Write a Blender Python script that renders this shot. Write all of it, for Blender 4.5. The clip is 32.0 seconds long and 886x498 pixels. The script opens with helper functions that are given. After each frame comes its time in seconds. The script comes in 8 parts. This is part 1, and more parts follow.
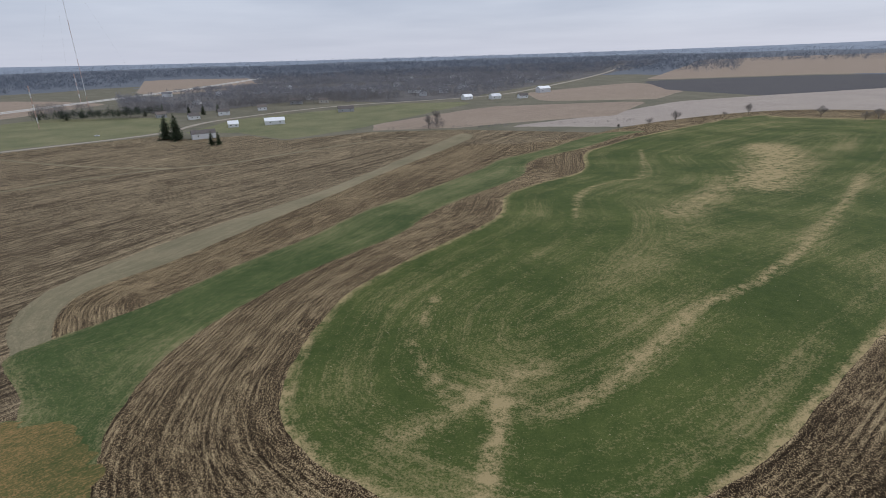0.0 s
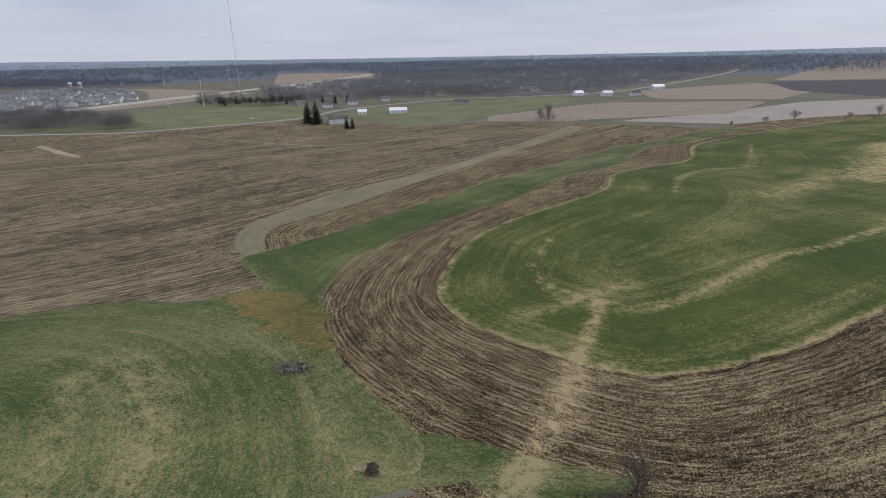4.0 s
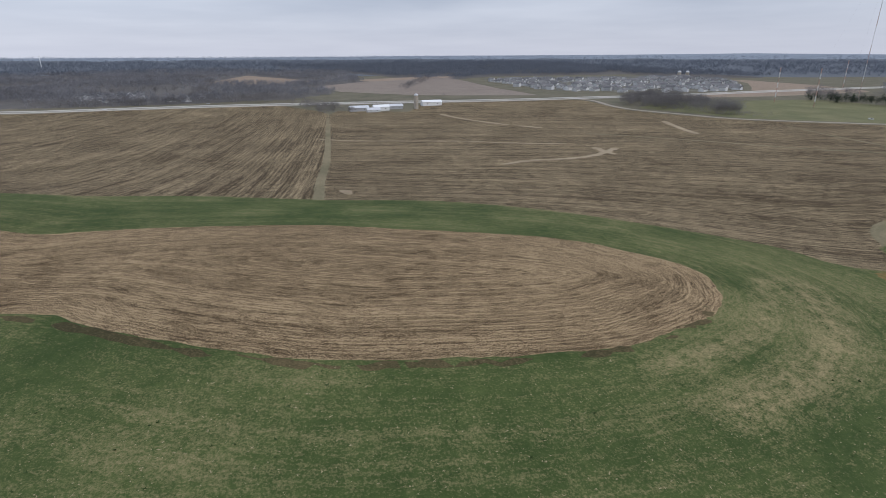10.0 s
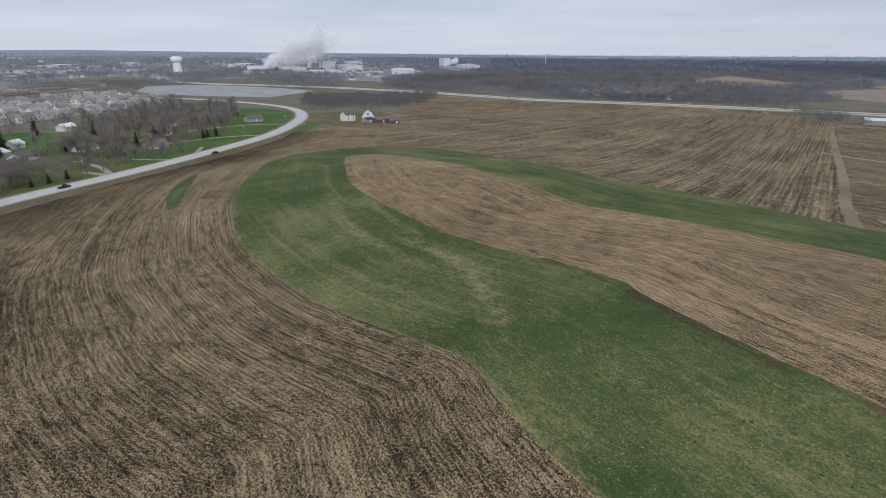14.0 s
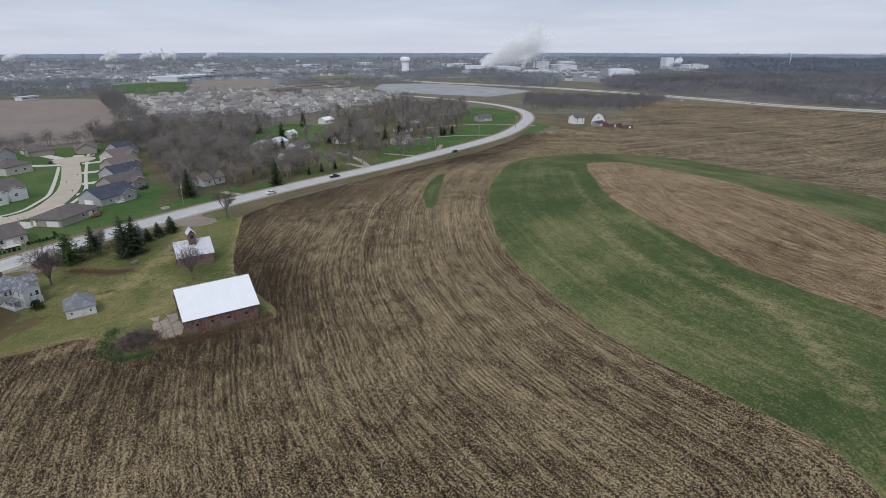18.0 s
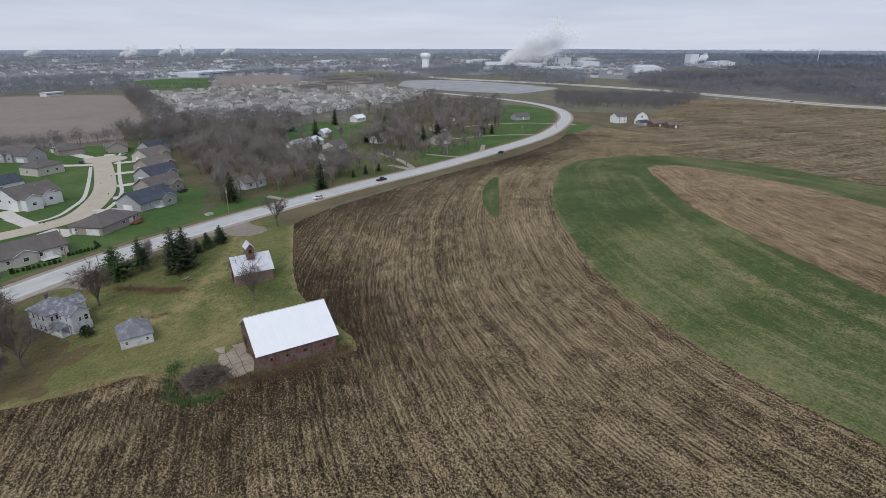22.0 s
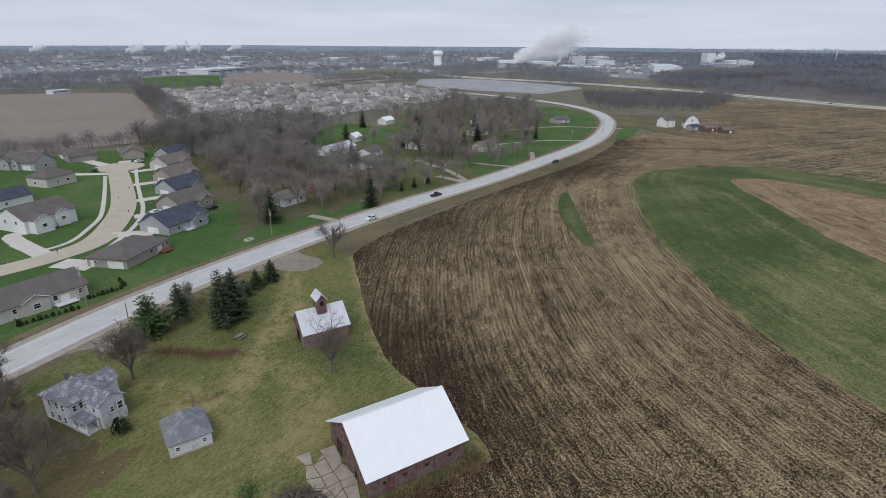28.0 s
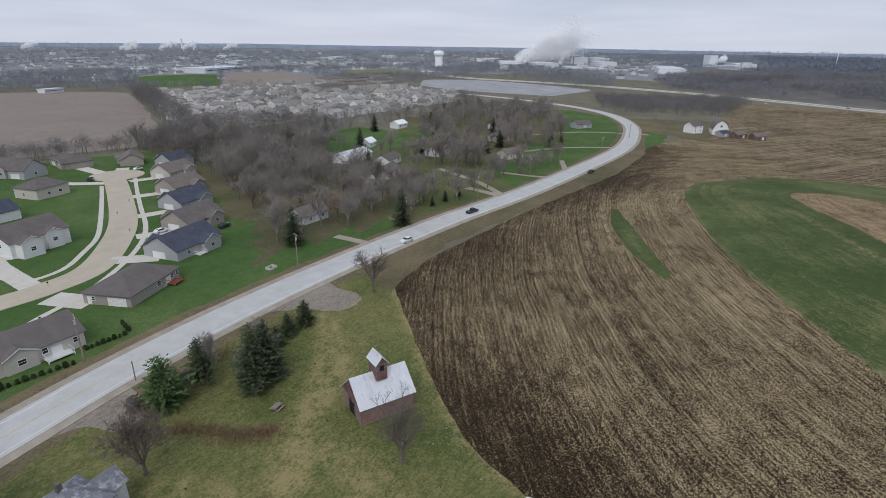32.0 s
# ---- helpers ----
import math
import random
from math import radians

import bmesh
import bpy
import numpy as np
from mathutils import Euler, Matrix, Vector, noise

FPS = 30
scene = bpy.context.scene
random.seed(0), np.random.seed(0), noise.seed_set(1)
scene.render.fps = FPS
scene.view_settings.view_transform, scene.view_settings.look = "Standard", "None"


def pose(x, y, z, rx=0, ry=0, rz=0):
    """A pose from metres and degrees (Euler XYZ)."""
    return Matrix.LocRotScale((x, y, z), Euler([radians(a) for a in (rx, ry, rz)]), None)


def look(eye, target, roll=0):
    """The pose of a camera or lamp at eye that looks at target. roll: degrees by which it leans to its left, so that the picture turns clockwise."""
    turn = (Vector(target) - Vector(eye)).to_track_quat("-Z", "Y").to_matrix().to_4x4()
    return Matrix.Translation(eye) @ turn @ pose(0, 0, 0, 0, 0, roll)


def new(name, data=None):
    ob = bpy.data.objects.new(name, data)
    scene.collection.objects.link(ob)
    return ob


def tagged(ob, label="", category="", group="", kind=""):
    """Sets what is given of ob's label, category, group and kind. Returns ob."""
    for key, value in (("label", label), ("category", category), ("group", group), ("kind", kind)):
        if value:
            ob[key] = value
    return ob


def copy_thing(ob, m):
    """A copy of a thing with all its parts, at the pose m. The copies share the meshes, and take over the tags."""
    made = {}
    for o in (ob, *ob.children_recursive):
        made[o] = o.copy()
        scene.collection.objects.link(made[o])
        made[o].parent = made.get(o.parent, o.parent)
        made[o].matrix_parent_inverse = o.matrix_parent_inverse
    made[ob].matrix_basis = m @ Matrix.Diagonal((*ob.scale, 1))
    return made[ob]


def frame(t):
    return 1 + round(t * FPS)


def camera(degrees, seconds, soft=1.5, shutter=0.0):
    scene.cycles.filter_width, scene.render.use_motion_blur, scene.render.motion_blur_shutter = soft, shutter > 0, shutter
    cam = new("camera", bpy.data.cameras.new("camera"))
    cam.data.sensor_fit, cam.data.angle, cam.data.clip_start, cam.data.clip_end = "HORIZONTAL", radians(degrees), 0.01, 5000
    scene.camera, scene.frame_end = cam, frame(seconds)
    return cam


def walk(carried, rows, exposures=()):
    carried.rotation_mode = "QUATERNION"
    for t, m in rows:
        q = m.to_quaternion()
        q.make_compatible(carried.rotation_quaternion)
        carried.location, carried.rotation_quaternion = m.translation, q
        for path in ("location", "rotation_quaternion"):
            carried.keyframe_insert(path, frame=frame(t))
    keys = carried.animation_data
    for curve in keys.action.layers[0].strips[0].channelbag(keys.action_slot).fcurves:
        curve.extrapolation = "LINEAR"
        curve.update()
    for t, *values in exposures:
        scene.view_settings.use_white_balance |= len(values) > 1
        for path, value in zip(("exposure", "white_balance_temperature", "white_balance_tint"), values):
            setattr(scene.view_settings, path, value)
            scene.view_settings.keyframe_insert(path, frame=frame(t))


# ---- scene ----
cam = camera(78.85, 32.0, soft=0.7)
# seconds, x, y, z, yaw, pitch, roll
ROWS = [
    (0.0, -0.00, -0.00, 60.00, -1.24, -19.89, 1.59),
    (0.5, -0.90, -5.90, 59.92, 0.40, -19.89, 1.57),
    (1.0, -1.78, -11.83, 59.79, 0.07, -19.91, 1.56),
    (1.5, -2.67, -17.75, 59.55, -0.55, -19.92, 1.53),
    (2.0, -3.48, -23.46, 59.27, 1.07, -19.91, 1.53),
    (2.5, -4.19, -28.94, 59.01, 3.53, -19.89, 1.46),
    (4.5, -6.69, -50.18, 58.09, 12.26, -19.78, 1.08),
    (5.0, -7.10, -55.43, 57.92, 15.36, -19.73, 1.09),
    (5.5, -7.47, -60.59, 57.81, 18.42, -19.71, 0.99),
    (6.0, -7.85, -65.67, 57.76, 21.29, -19.72, 0.86),
    (6.5, -8.25, -70.65, 57.73, 24.04, -19.71, 0.72),
    (7.0, -8.65, -75.60, 57.71, 26.85, -19.67, 0.69),
    (7.5, -9.14, -80.49, 57.69, 30.69, -19.66, 0.60),
    (8.0, -9.68, -85.32, 57.68, 38.64, -19.65, 0.48),
    (8.5, -10.16, -89.98, 57.65, 48.07, -19.66, 0.37),
    (9.0, -10.74, -94.59, 57.60, 54.73, -19.69, 0.20),
    (9.5, -11.20, -99.11, 57.52, 59.71, -19.82, 0.18),
    (10.0, -11.59, -103.58, 57.46, 64.34, -19.89, 0.14),
    (10.5, -11.92, -108.02, 57.42, 69.25, -19.91, 0.11),
    (11.0, -12.26, -112.42, 57.40, 74.70, -19.95, -0.01),
    (11.5, -12.46, -116.67, 57.41, 80.62, -19.97, -0.04),
    (12.0, -12.61, -120.79, 57.43, 87.45, -20.00, -0.04),
    (12.5, -12.74, -124.80, 57.45, 93.94, -20.02, -0.14),
    (13.0, -12.66, -128.62, 57.48, 100.24, -20.02, -0.18),
    (13.5, -12.35, -132.32, 57.55, 105.02, -20.04, -0.27),
    (14.0, -11.97, -136.11, 57.64, 109.06, -20.06, -0.27),
    (14.5, -11.64, -139.84, 57.68, 113.39, -20.11, -0.19),
    (15.0, -11.40, -143.46, 57.72, 117.58, -20.15, -0.22),
    (15.5, -11.30, -147.02, 57.80, 121.48, -20.24, -0.13),
    (17.5, -11.32, -161.39, 58.29, 129.19, -20.11, 0.07),
    (18.0, -11.29, -164.87, 58.31, 129.56, -20.14, 0.07),
    (18.5, -11.31, -168.30, 58.24, 129.93, -20.15, 0.04),
    (19.0, -11.34, -171.71, 58.16, 130.10, -20.19, 0.04),
    (19.5, -11.43, -175.05, 58.07, 130.26, -20.22, -0.00),
    (20.0, -11.60, -178.33, 57.99, 130.44, -20.27, 0.01),
    (20.5, -11.75, -181.54, 57.91, 130.61, -20.31, -0.05),
    (21.0, -11.94, -184.69, 57.86, 130.74, -20.38, -0.02),
    (21.5, -12.20, -187.79, 57.83, 130.86, -20.44, -0.02),
    (22.0, -12.44, -190.87, 57.82, 130.96, -20.49, 0.01),
    (22.5, -12.71, -194.03, 57.85, 131.04, -20.54, -0.02),
    (23.0, -13.12, -197.28, 57.88, 131.08, -20.58, -0.10),
    (23.5, -13.59, -200.53, 57.90, 131.12, -20.63, -0.10),
    (24.0, -14.07, -203.77, 57.91, 131.14, -20.66, -0.10),
    (24.5, -14.62, -207.10, 57.95, 131.17, -20.70, -0.13),
    (25.0, -15.23, -210.48, 57.99, 131.16, -20.70, -0.18),
    (25.5, -15.98, -213.84, 58.00, 131.15, -20.70, -0.17),
    (27.5, -19.48, -227.43, 57.85, 131.27, -20.70, -0.23),
    (28.0, -20.37, -230.88, 57.74, 131.34, -20.72, -0.25),
    (28.5, -21.17, -234.33, 57.62, 131.41, -20.72, -0.38),
    (29.0, -21.98, -237.68, 57.52, 131.40, -20.70, -0.46),
    (29.5, -22.82, -241.11, 57.50, 131.38, -20.71, -0.52),
    (30.0, -23.61, -244.63, 57.52, 131.33, -20.72, -0.60),
    (30.5, -24.52, -248.23, 57.57, 131.21, -20.72, -0.66),
    (31.0, -25.60, -251.78, 57.58, 131.12, -20.74, -0.71),
    (31.5, -26.76, -255.27, 57.53, 130.98, -20.70, -0.66),
    (32.0, -27.88, -258.73, 57.43, 130.87, -20.70, -0.68),
]
walk(cam, [(t, pose(x, y, z, 90 + pitch, roll, yaw)) for t, x, y, z, yaw, pitch, roll in ROWS])

# ---- light ----
SUN_DIR = Vector((0.58, 0.34, 0.74))
world = bpy.data.worlds.new("overcast_sky")
scene.world = world
world.use_nodes = True


def wire(nt, a, b):
    nt.links.new(a, b)


def build_world():
    nt = world.node_tree
    nt.nodes.clear()
    out = nt.nodes.new("ShaderNodeOutputWorld")
    bg = nt.nodes.new("ShaderNodeBackground")
    sky = nt.nodes.new("ShaderNodeTexSky")
    sky.sky_type = 'NISHITA'
    sky.sun_disc = False
    sky.sun_elevation = math.asin(SUN_DIR.normalized().z)
    sky.sun_rotation = math.atan2(SUN_DIR.x, SUN_DIR.y)
    tame = nt.nodes.new("ShaderNodeMix")
    tame.data_type, tame.blend_type = 'RGBA', 'MULTIPLY'
    tame.inputs[0].default_value = 1.0
    tame.inputs[7].default_value = (0.1, 0.1, 0.1, 1)
    wire(nt, sky.outputs[0], tame.inputs[6])
    geo = nt.nodes.new("ShaderNodeTexCoord")
    sep = nt.nodes.new("ShaderNodeSeparateXYZ")
    wire(nt, geo.outputs["Generated"], sep.inputs[0])
    # flat cloud sheet seen from below: banks shrink towards the horizon
    lift = nt.nodes.new("ShaderNodeMath")
    lift.operation = 'MAXIMUM'
    wire(nt, sep.outputs[2], lift.inputs[0])
    lift.inputs[1].default_value = 0.0
    plus = nt.nodes.new("ShaderNodeMath")
    plus.operation = 'ADD'
    wire(nt, lift.outputs[0], plus.inputs[0])
    plus.inputs[1].default_value = 0.07
    div = nt.nodes.new("ShaderNodeVectorMath")
    div.operation = 'DIVIDE'
    comb = nt.nodes.new("ShaderNodeCombineXYZ")
    for k in range(3):
        wire(nt, plus.outputs[0], comb.inputs[k])
    wire(nt, geo.outputs["Generated"], div.inputs[0])
    wire(nt, comb.outputs[0], div.inputs[1])
    banks = nt.nodes.new("ShaderNodeTexNoise")
    banks.inputs["Scale"].default_value = 0.42
    banks.inputs["Detail"].default_value = 4
    banks.inputs["Roughness"].default_value = 0.5
    wire(nt, div.outputs[0], banks.inputs["Vector"])
    ramp = nt.nodes.new("ShaderNodeValToRGB")
    ramp.color_ramp.elements[0].position, ramp.color_ramp.elements[0].color = 0.30, (0.47, 0.53, 0.665, 1)
    ramp.color_ramp.elements[1].position, ramp.color_ramp.elements[1].color = 0.70, (0.655, 0.71, 0.84, 1)
    wire(nt, banks.outputs[0], ramp.inputs[0])
    # pale strip low over the horizon
    low = nt.nodes.new("ShaderNodeMapRange")
    low.inputs[1].default_value, low.inputs[2].default_value = 0.0, 0.09
    low.inputs[3].default_value, low.inputs[4].default_value = 0.75, 0.0
    wire(nt, sep.outputs[2], low.inputs[0])
    pale = nt.nodes.new("ShaderNodeMix")
    pale.data_type = 'RGBA'
    wire(nt, low.outputs[0], pale.inputs[0])
    wire(nt, ramp.outputs[0], pale.inputs[6])
    pale.inputs[7].default_value = (0.665, 0.69, 0.815, 1)
    mixed = nt.nodes.new("ShaderNodeMix")
    mixed.data_type = 'RGBA'
    mixed.inputs[0].default_value = 0.92
    wire(nt, tame.outputs[2], mixed.inputs[6])
    wire(nt, pale.outputs[2], mixed.inputs[7])
    # the cloud is a little thicker towards the north
    north = nt.nodes.new("ShaderNodeVectorMath")
    north.operation = 'DOT_PRODUCT'
    wire(nt, geo.outputs["Generated"], north.inputs[0])
    north.inputs[1].default_value = (-0.34, 0.94, 0.0)
    thick = nt.nodes.new("ShaderNodeMapRange")
    thick.inputs[1].default_value, thick.inputs[2].default_value = 0.1, 0.9
    thick.inputs[3].default_value, thick.inputs[4].default_value = 1.0, 0.92
    wire(nt, north.outputs["Value"], thick.inputs[0])
    wire(nt, thick.outputs[0], bg.inputs[1])
    wire(nt, mixed.outputs[2], bg.inputs[0])
    wire(nt, bg.outputs[0], out.inputs[0])


build_world()
sun = new("sun", bpy.data.lights.new("sun", 'SUN'))
sun.data.energy, sun.data.angle, sun.data.color = 1.2, radians(30), (1.0, 0.98, 0.95)
sun.matrix_world = look(SUN_DIR * 100, (0, 0, 0))

# ---- materials ----
class Nodes:
    """Small helper to write node trees as expressions."""

    def __init__(self, name, rough=0.9, metal=0.0, spec=0.3):
        self.mat = bpy.data.materials.new(name)
        self.mat.use_nodes = True
        self.nt = self.mat.node_tree
        self.bsdf = self.nt.nodes["Principled BSDF"]
        self.bsdf.inputs["Roughness"].default_value = rough
        self.bsdf.inputs["Metallic"].default_value = metal
        self.bsdf.inputs["Specular IOR Level"].default_value = spec

    def put(self, sock, v):
        if isinstance(v, bpy.types.NodeSocket):
            self.nt.links.new(v, sock)
        elif isinstance(v, tuple) and len(v) == 3 and sock.type == 'RGBA':
            sock.default_value = (*v, 1)
        else:
            sock.default_value = v

    def node(self, kind):
        return self.nt.nodes.new(kind)

    def pos(self):
        return self.node("ShaderNodeNewGeometry").outputs["Position"]

    def local(self):
        return self.node("ShaderNodeTexCoord").outputs["Object"]

    def attr(self, name):
        n = self.node("ShaderNodeAttribute")
        n.attribute_name = name
        return n.outputs["Fac"]

    def rand(self):
        return self.node("ShaderNodeObjectInfo").outputs["Random"]

    def island(self):
        return self.node("ShaderNodeNewGeometry").outputs["Random Per Island"]

    def sep(self, v):
        n = self.node("ShaderNodeSeparateXYZ")
        self.put(n.inputs[0], v)
        return n.outputs

    def xyz(self, x, y, z):
        n = self.node("ShaderNodeCombineXYZ")
        for k, v in enumerate((x, y, z)):
            self.put(n.inputs[k], v)
        return n.outputs[0]

    def m(self, op, a, b=0.0, clamp=False):
        n = self.node("ShaderNodeMath")
        n.operation, n.use_clamp = op, clamp
        self.put(n.inputs[0], a)
        self.put(n.inputs[1], b)
        return n.outputs[0]

    def noise(self, v, scale=1.0, detail=3.0, rough=0.55):
        n = self.node("ShaderNodeTexNoise")
        self.put(n.inputs["Vector"], v)
        n.inputs["Scale"].default_value, n.inputs["Detail"].default_value = scale, detail
        n.inputs["Roughness"].default_value = rough
        return n.outputs[0]

    def span(self, v, a, b, c=0.0, d=1.0):
        n = self.node("ShaderNodeMapRange")
        self.put(n.inputs[0], v)
        for k, q in enumerate((a, b, c, d)):
            self.put(n.inputs[k + 1], q)
        return n.outputs[0]

    def mix(self, f, a, b):
        n = self.node("ShaderNodeMix")
        n.data_type = 'RGBA'
        self.put(n.inputs[0], f)
        self.put(n.inputs[6], a)
        self.put(n.inputs[7], b)
        return n.outputs[2]

    def bump(self, h, strength=0.5, dist=0.1):
        n = self.node("ShaderNodeBump")
        n.inputs["Strength"].default_value, n.inputs["Distance"].default_value = strength, dist
        self.put(n.inputs["Height"], h)
        self.put(self.bsdf.inputs["Normal"], n.outputs[0])

    def done(self, colour, rough=None):
        self.put(self.bsdf.inputs["Base Color"], colour)
        if rough is not None:
            self.put(self.bsdf.inputs["Roughness"], rough)
        return self.mat


def soil(name, dark, mid, straw, amount=0.5, pitch=0.76, contrast=1.0, gain=1.0, passes=1.0):
    """Tilled ground with crop residue lying in rows; rows run where the row coordinate is level."""
    n = Nodes(name, 0.95, spec=0.12)
    p = n.pos()
    x, y, _ = n.sep(p)
    wob = n.m('ADD', n.attr("row"), n.m('MULTIPLY', n.m('SUBTRACT', n.noise(p, 0.035, 2), 0.5), 1.2))
    # passes of the plough, from wide bands down to single furrows
    bands = n.noise(n.xyz(n.m('MULTIPLY', wob, 0.20), n.m('MULTIPLY', x, 0.004), n.m('MULTIPLY', y, 0.004)), 1.0, 3, 0.80)
    furrow = n.noise(n.xyz(n.m('MULTIPLY', wob, 0.95 / pitch), n.m('MULTIPLY', x, 0.012), n.m('MULTIPLY', y, 0.012)), 1.0, 2, 0.75)
    clod = n.noise(n.xyz(n.m('MULTIPLY', wob, 1.2), n.m('MULTIPLY', x, 3.4), n.m('MULTIPLY', y, 3.4)), 1.0, 3, 0.80)
    litter = n.noise(n.xyz(n.m('MULTIPLY', wob, 1.25), n.m('MULTIPLY', x, 0.20), n.m('MULTIPLY', y, 0.20)), 1.0, 3, 0.75)
    grit = n.noise(p, 7.5, 2, 0.75)
    wide = n.noise(p, 0.020, 4, 0.62)
    patch = n.noise(p, 0.16, 3, 0.65)
    wet = n.attr("wet")
    half = lambda v, k: n.m('MULTIPLY', n.m('SUBTRACT', v, 0.5), k)
    f = n.m('ADD', half(bands, 0.55 * passes), half(furrow, 0.80 * passes))
    f = n.m('ADD', f, half(litter, 1.35 * passes))
    ridge = n.m('SINE', n.m('MULTIPLY', wob, 2 * math.pi / (1.25 * pitch)))
    f = n.m('ADD', f, n.m('MULTIPLY', n.m('MULTIPLY', ridge, n.span(patch, 0.35, 0.65, 0.2, 1.8)), 0.075 * passes))
    f = n.m('ADD', f, half(clod, 2.8 * contrast))
    f = n.m('ADD', f, half(grit, 1.8 * contrast))
    f = n.m('ADD', f, half(wide, 0.55))
    f = n.m('ADD', f, half(patch, 0.4))
    worn = n.span(n.noise(p, 0.5, 4, 0.72), 0.36, 0.64, 0.1, 1.4)
    f = n.m('ADD', f, n.m('MULTIPLY', n.m('MULTIPLY', n.attr("dry"), worn), 0.5))
    f = n.m('MULTIPLY', f, n.m('SUBTRACT', gain, n.m('MULTIPLY', wet, gain * 0.45)))
    f = n.m('ADD', n.m('SUBTRACT', f, n.m('MULTIPLY', wet, 0.17)), amount)
    # dark: bare soil, with crevice shade between clods put into the colour
    base = n.mix(n.span(f, 0.0, 0.45), dark, mid)
    col = n.mix(n.span(f, 0.45, 0.85), base, straw)
    n.bump(n.m('ADD', n.m('MULTIPLY', furrow, 0.8), n.m('ADD', clod, n.m('MULTIPLY', grit, 0.4))), 0.8, 0.3)
    return n.done(col)


def grass(name, deep, light, tan, dry=0.3, streaky=1.0, specks=1.0):
    """Sward with dead straw showing through in mown lines, dashes and specks."""
    n = Nodes(name, 0.9, spec=0.12)
    p = n.pos()
    x, y, _ = n.sep(p)
    row = n.m('ADD', n.attr("row"), n.m('MULTIPLY', n.m('SUBTRACT', n.noise(p, 0.06, 2), 0.5), 2.0))
    streak = n.noise(n.xyz(n.m('MULTIPLY', row, 0.36), n.m('MULTIPLY', x, 0.009), n.m('MULTIPLY', y, 0.009)), 1.0, 3, 0.70)
    broad = n.noise(n.xyz(n.m('MULTIPLY', row, 0.06), n.m('MULTIPLY', x, 0.009), n.m('MULTIPLY', y, 0.009)), 1.0, 2)
    dash = n.noise(n.xyz(n.m('MULTIPLY', row, 1.3), n.m('MULTIPLY', x, 0.55), n.m('MULTIPLY', y, 0.55)), 1.0, 4, 0.78)
    wide = n.noise(p, 0.028, 5, 0.62)
    mid = n.noise(p, 0.35, 4, 0.65)
    tuft = n.noise(p, 2.4, 3, 0.75)
    half = lambda v, k: n.m('MULTIPLY', n.m('SUBTRACT', v, 0.5), k)
    g = n.m('ADD', half(wide, 2.2), n.m('ADD', half(mid, 1.4), half(tuft, 1.5)))
    base = n.mix(n.m('ADD', g, 0.5, clamp=True), deep, light)
    f = n.m('ADD', half(streak, 1.9 * streaky), half(broad, 1.5 * streaky))
    f = n.m('ADD', f, half(wide, 1.3))
    worn = n.span(n.noise(p, 0.30, 4, 0.72), 0.36, 0.62, 0.2, 1.45)
    f = n.m('ADD', f, n.m('MULTIPLY', n.m('MULTIPLY', n.attr("dry"), worn), 1.25))
    f = n.m('ADD', f, dry)
    s = n.m('ADD', half(dash, 1.5 * specks), half(tuft, 1.6 * specks))
    cover = n.span(n.m('ADD', s, n.m('MULTIPLY', f, 0.9)), 0.16, 1.15)
    col = n.mix(n.m('MULTIPLY', cover, 0.85), base, tan)
    n.bump(n.m('ADD', tuft, dash), 0.5, 0.25)
    return n.done(col)


def plain(name, a, b, scale=1.0, rough=0.8, metal=0.0, bump=0.2, spec=0.3, fine=12.0, own=0.0):
    """A surface whose colour wanders between a and b at two scales; own: spread from object to object."""
    n = Nodes(name, rough, metal, spec)
    p = n.local()
    big = n.noise(p, scale, 4, 0.6)
    small = n.noise(p, scale * fine, 3, 0.6)
    f = n.m('ADD', n.m('MULTIPLY', big, 0.65), n.m('MULTIPLY', small, 0.35))
    f = n.span(f, 0.36, 0.64)
    if own:
        f = n.m('ADD', n.m('MULTIPLY', f, 1 - own), n.m('MULTIPLY', n.rand(), own))
    if bump:
        n.bump(small, bump, 0.02)
    return n.done(n.mix(f, a, b))


SOIL = soil("tilled_soil", (0.019, 0.0115, 0.006), (0.072, 0.050, 0.027), (0.50, 0.389, 0.229), 0.435, 0.8, 1.3, 1.35, 0.72)
SOIL_HILL = soil("tilled_hill_soil", (0.020, 0.0125, 0.006), (0.084, 0.055, 0.028), (0.50, 0.38, 0.22), 0.375, 1.0, 1.25, 1.3, 0.85)
SOIL_FAR = soil("chisel_ploughed_soil", (0.030, 0.021, 0.012), (0.116, 0.085, 0.051), (0.42, 0.33, 0.205), 0.47, 2.2, 0.95, 1.15, 1.0)
STUBBLE = soil("soybean_stubble", (0.045, 0.029, 0.015), (0.150, 0.101, 0.053), (0.53, 0.39, 0.235), 0.495, 0.8, 1.3, 1.25, 0.85)
HAY = grass("hayfield_grass", (0.047, 0.075, 0.023), (0.098, 0.128, 0.043), (0.39, 0.31, 0.17), 0.25, 0.5)
HILLGRASS = grass("hill_grass", (0.049, 0.074, 0.019), (0.098, 0.121, 0.034), (0.44, 0.335, 0.175), 0.20, 0.6)
LAWN = grass("farm_lawn", (0.070, 0.098, 0.030), (0.138, 0.150, 0.050), (0.34, 0.275, 0.13), 0.36, 0.2)
GREENLAWN = grass("mown_lawn", (0.050, 0.103, 0.027), (0.090, 0.150, 0.043), (0.24, 0.23, 0.12), 0.12, 0.15, 0.8)
ROUGHLAWN = grass("unmown_winter_lawn", (0.068, 0.092, 0.032), (0.118, 0.128, 0.050), (0.24, 0.20, 0.115), 0.30, 0.15, 1.0)
TANGRASS = grass("dry_grass", (0.17, 0.152, 0.092), (0.225, 0.195, 0.12), (0.38, 0.31, 0.20), 0.50, 0.6)
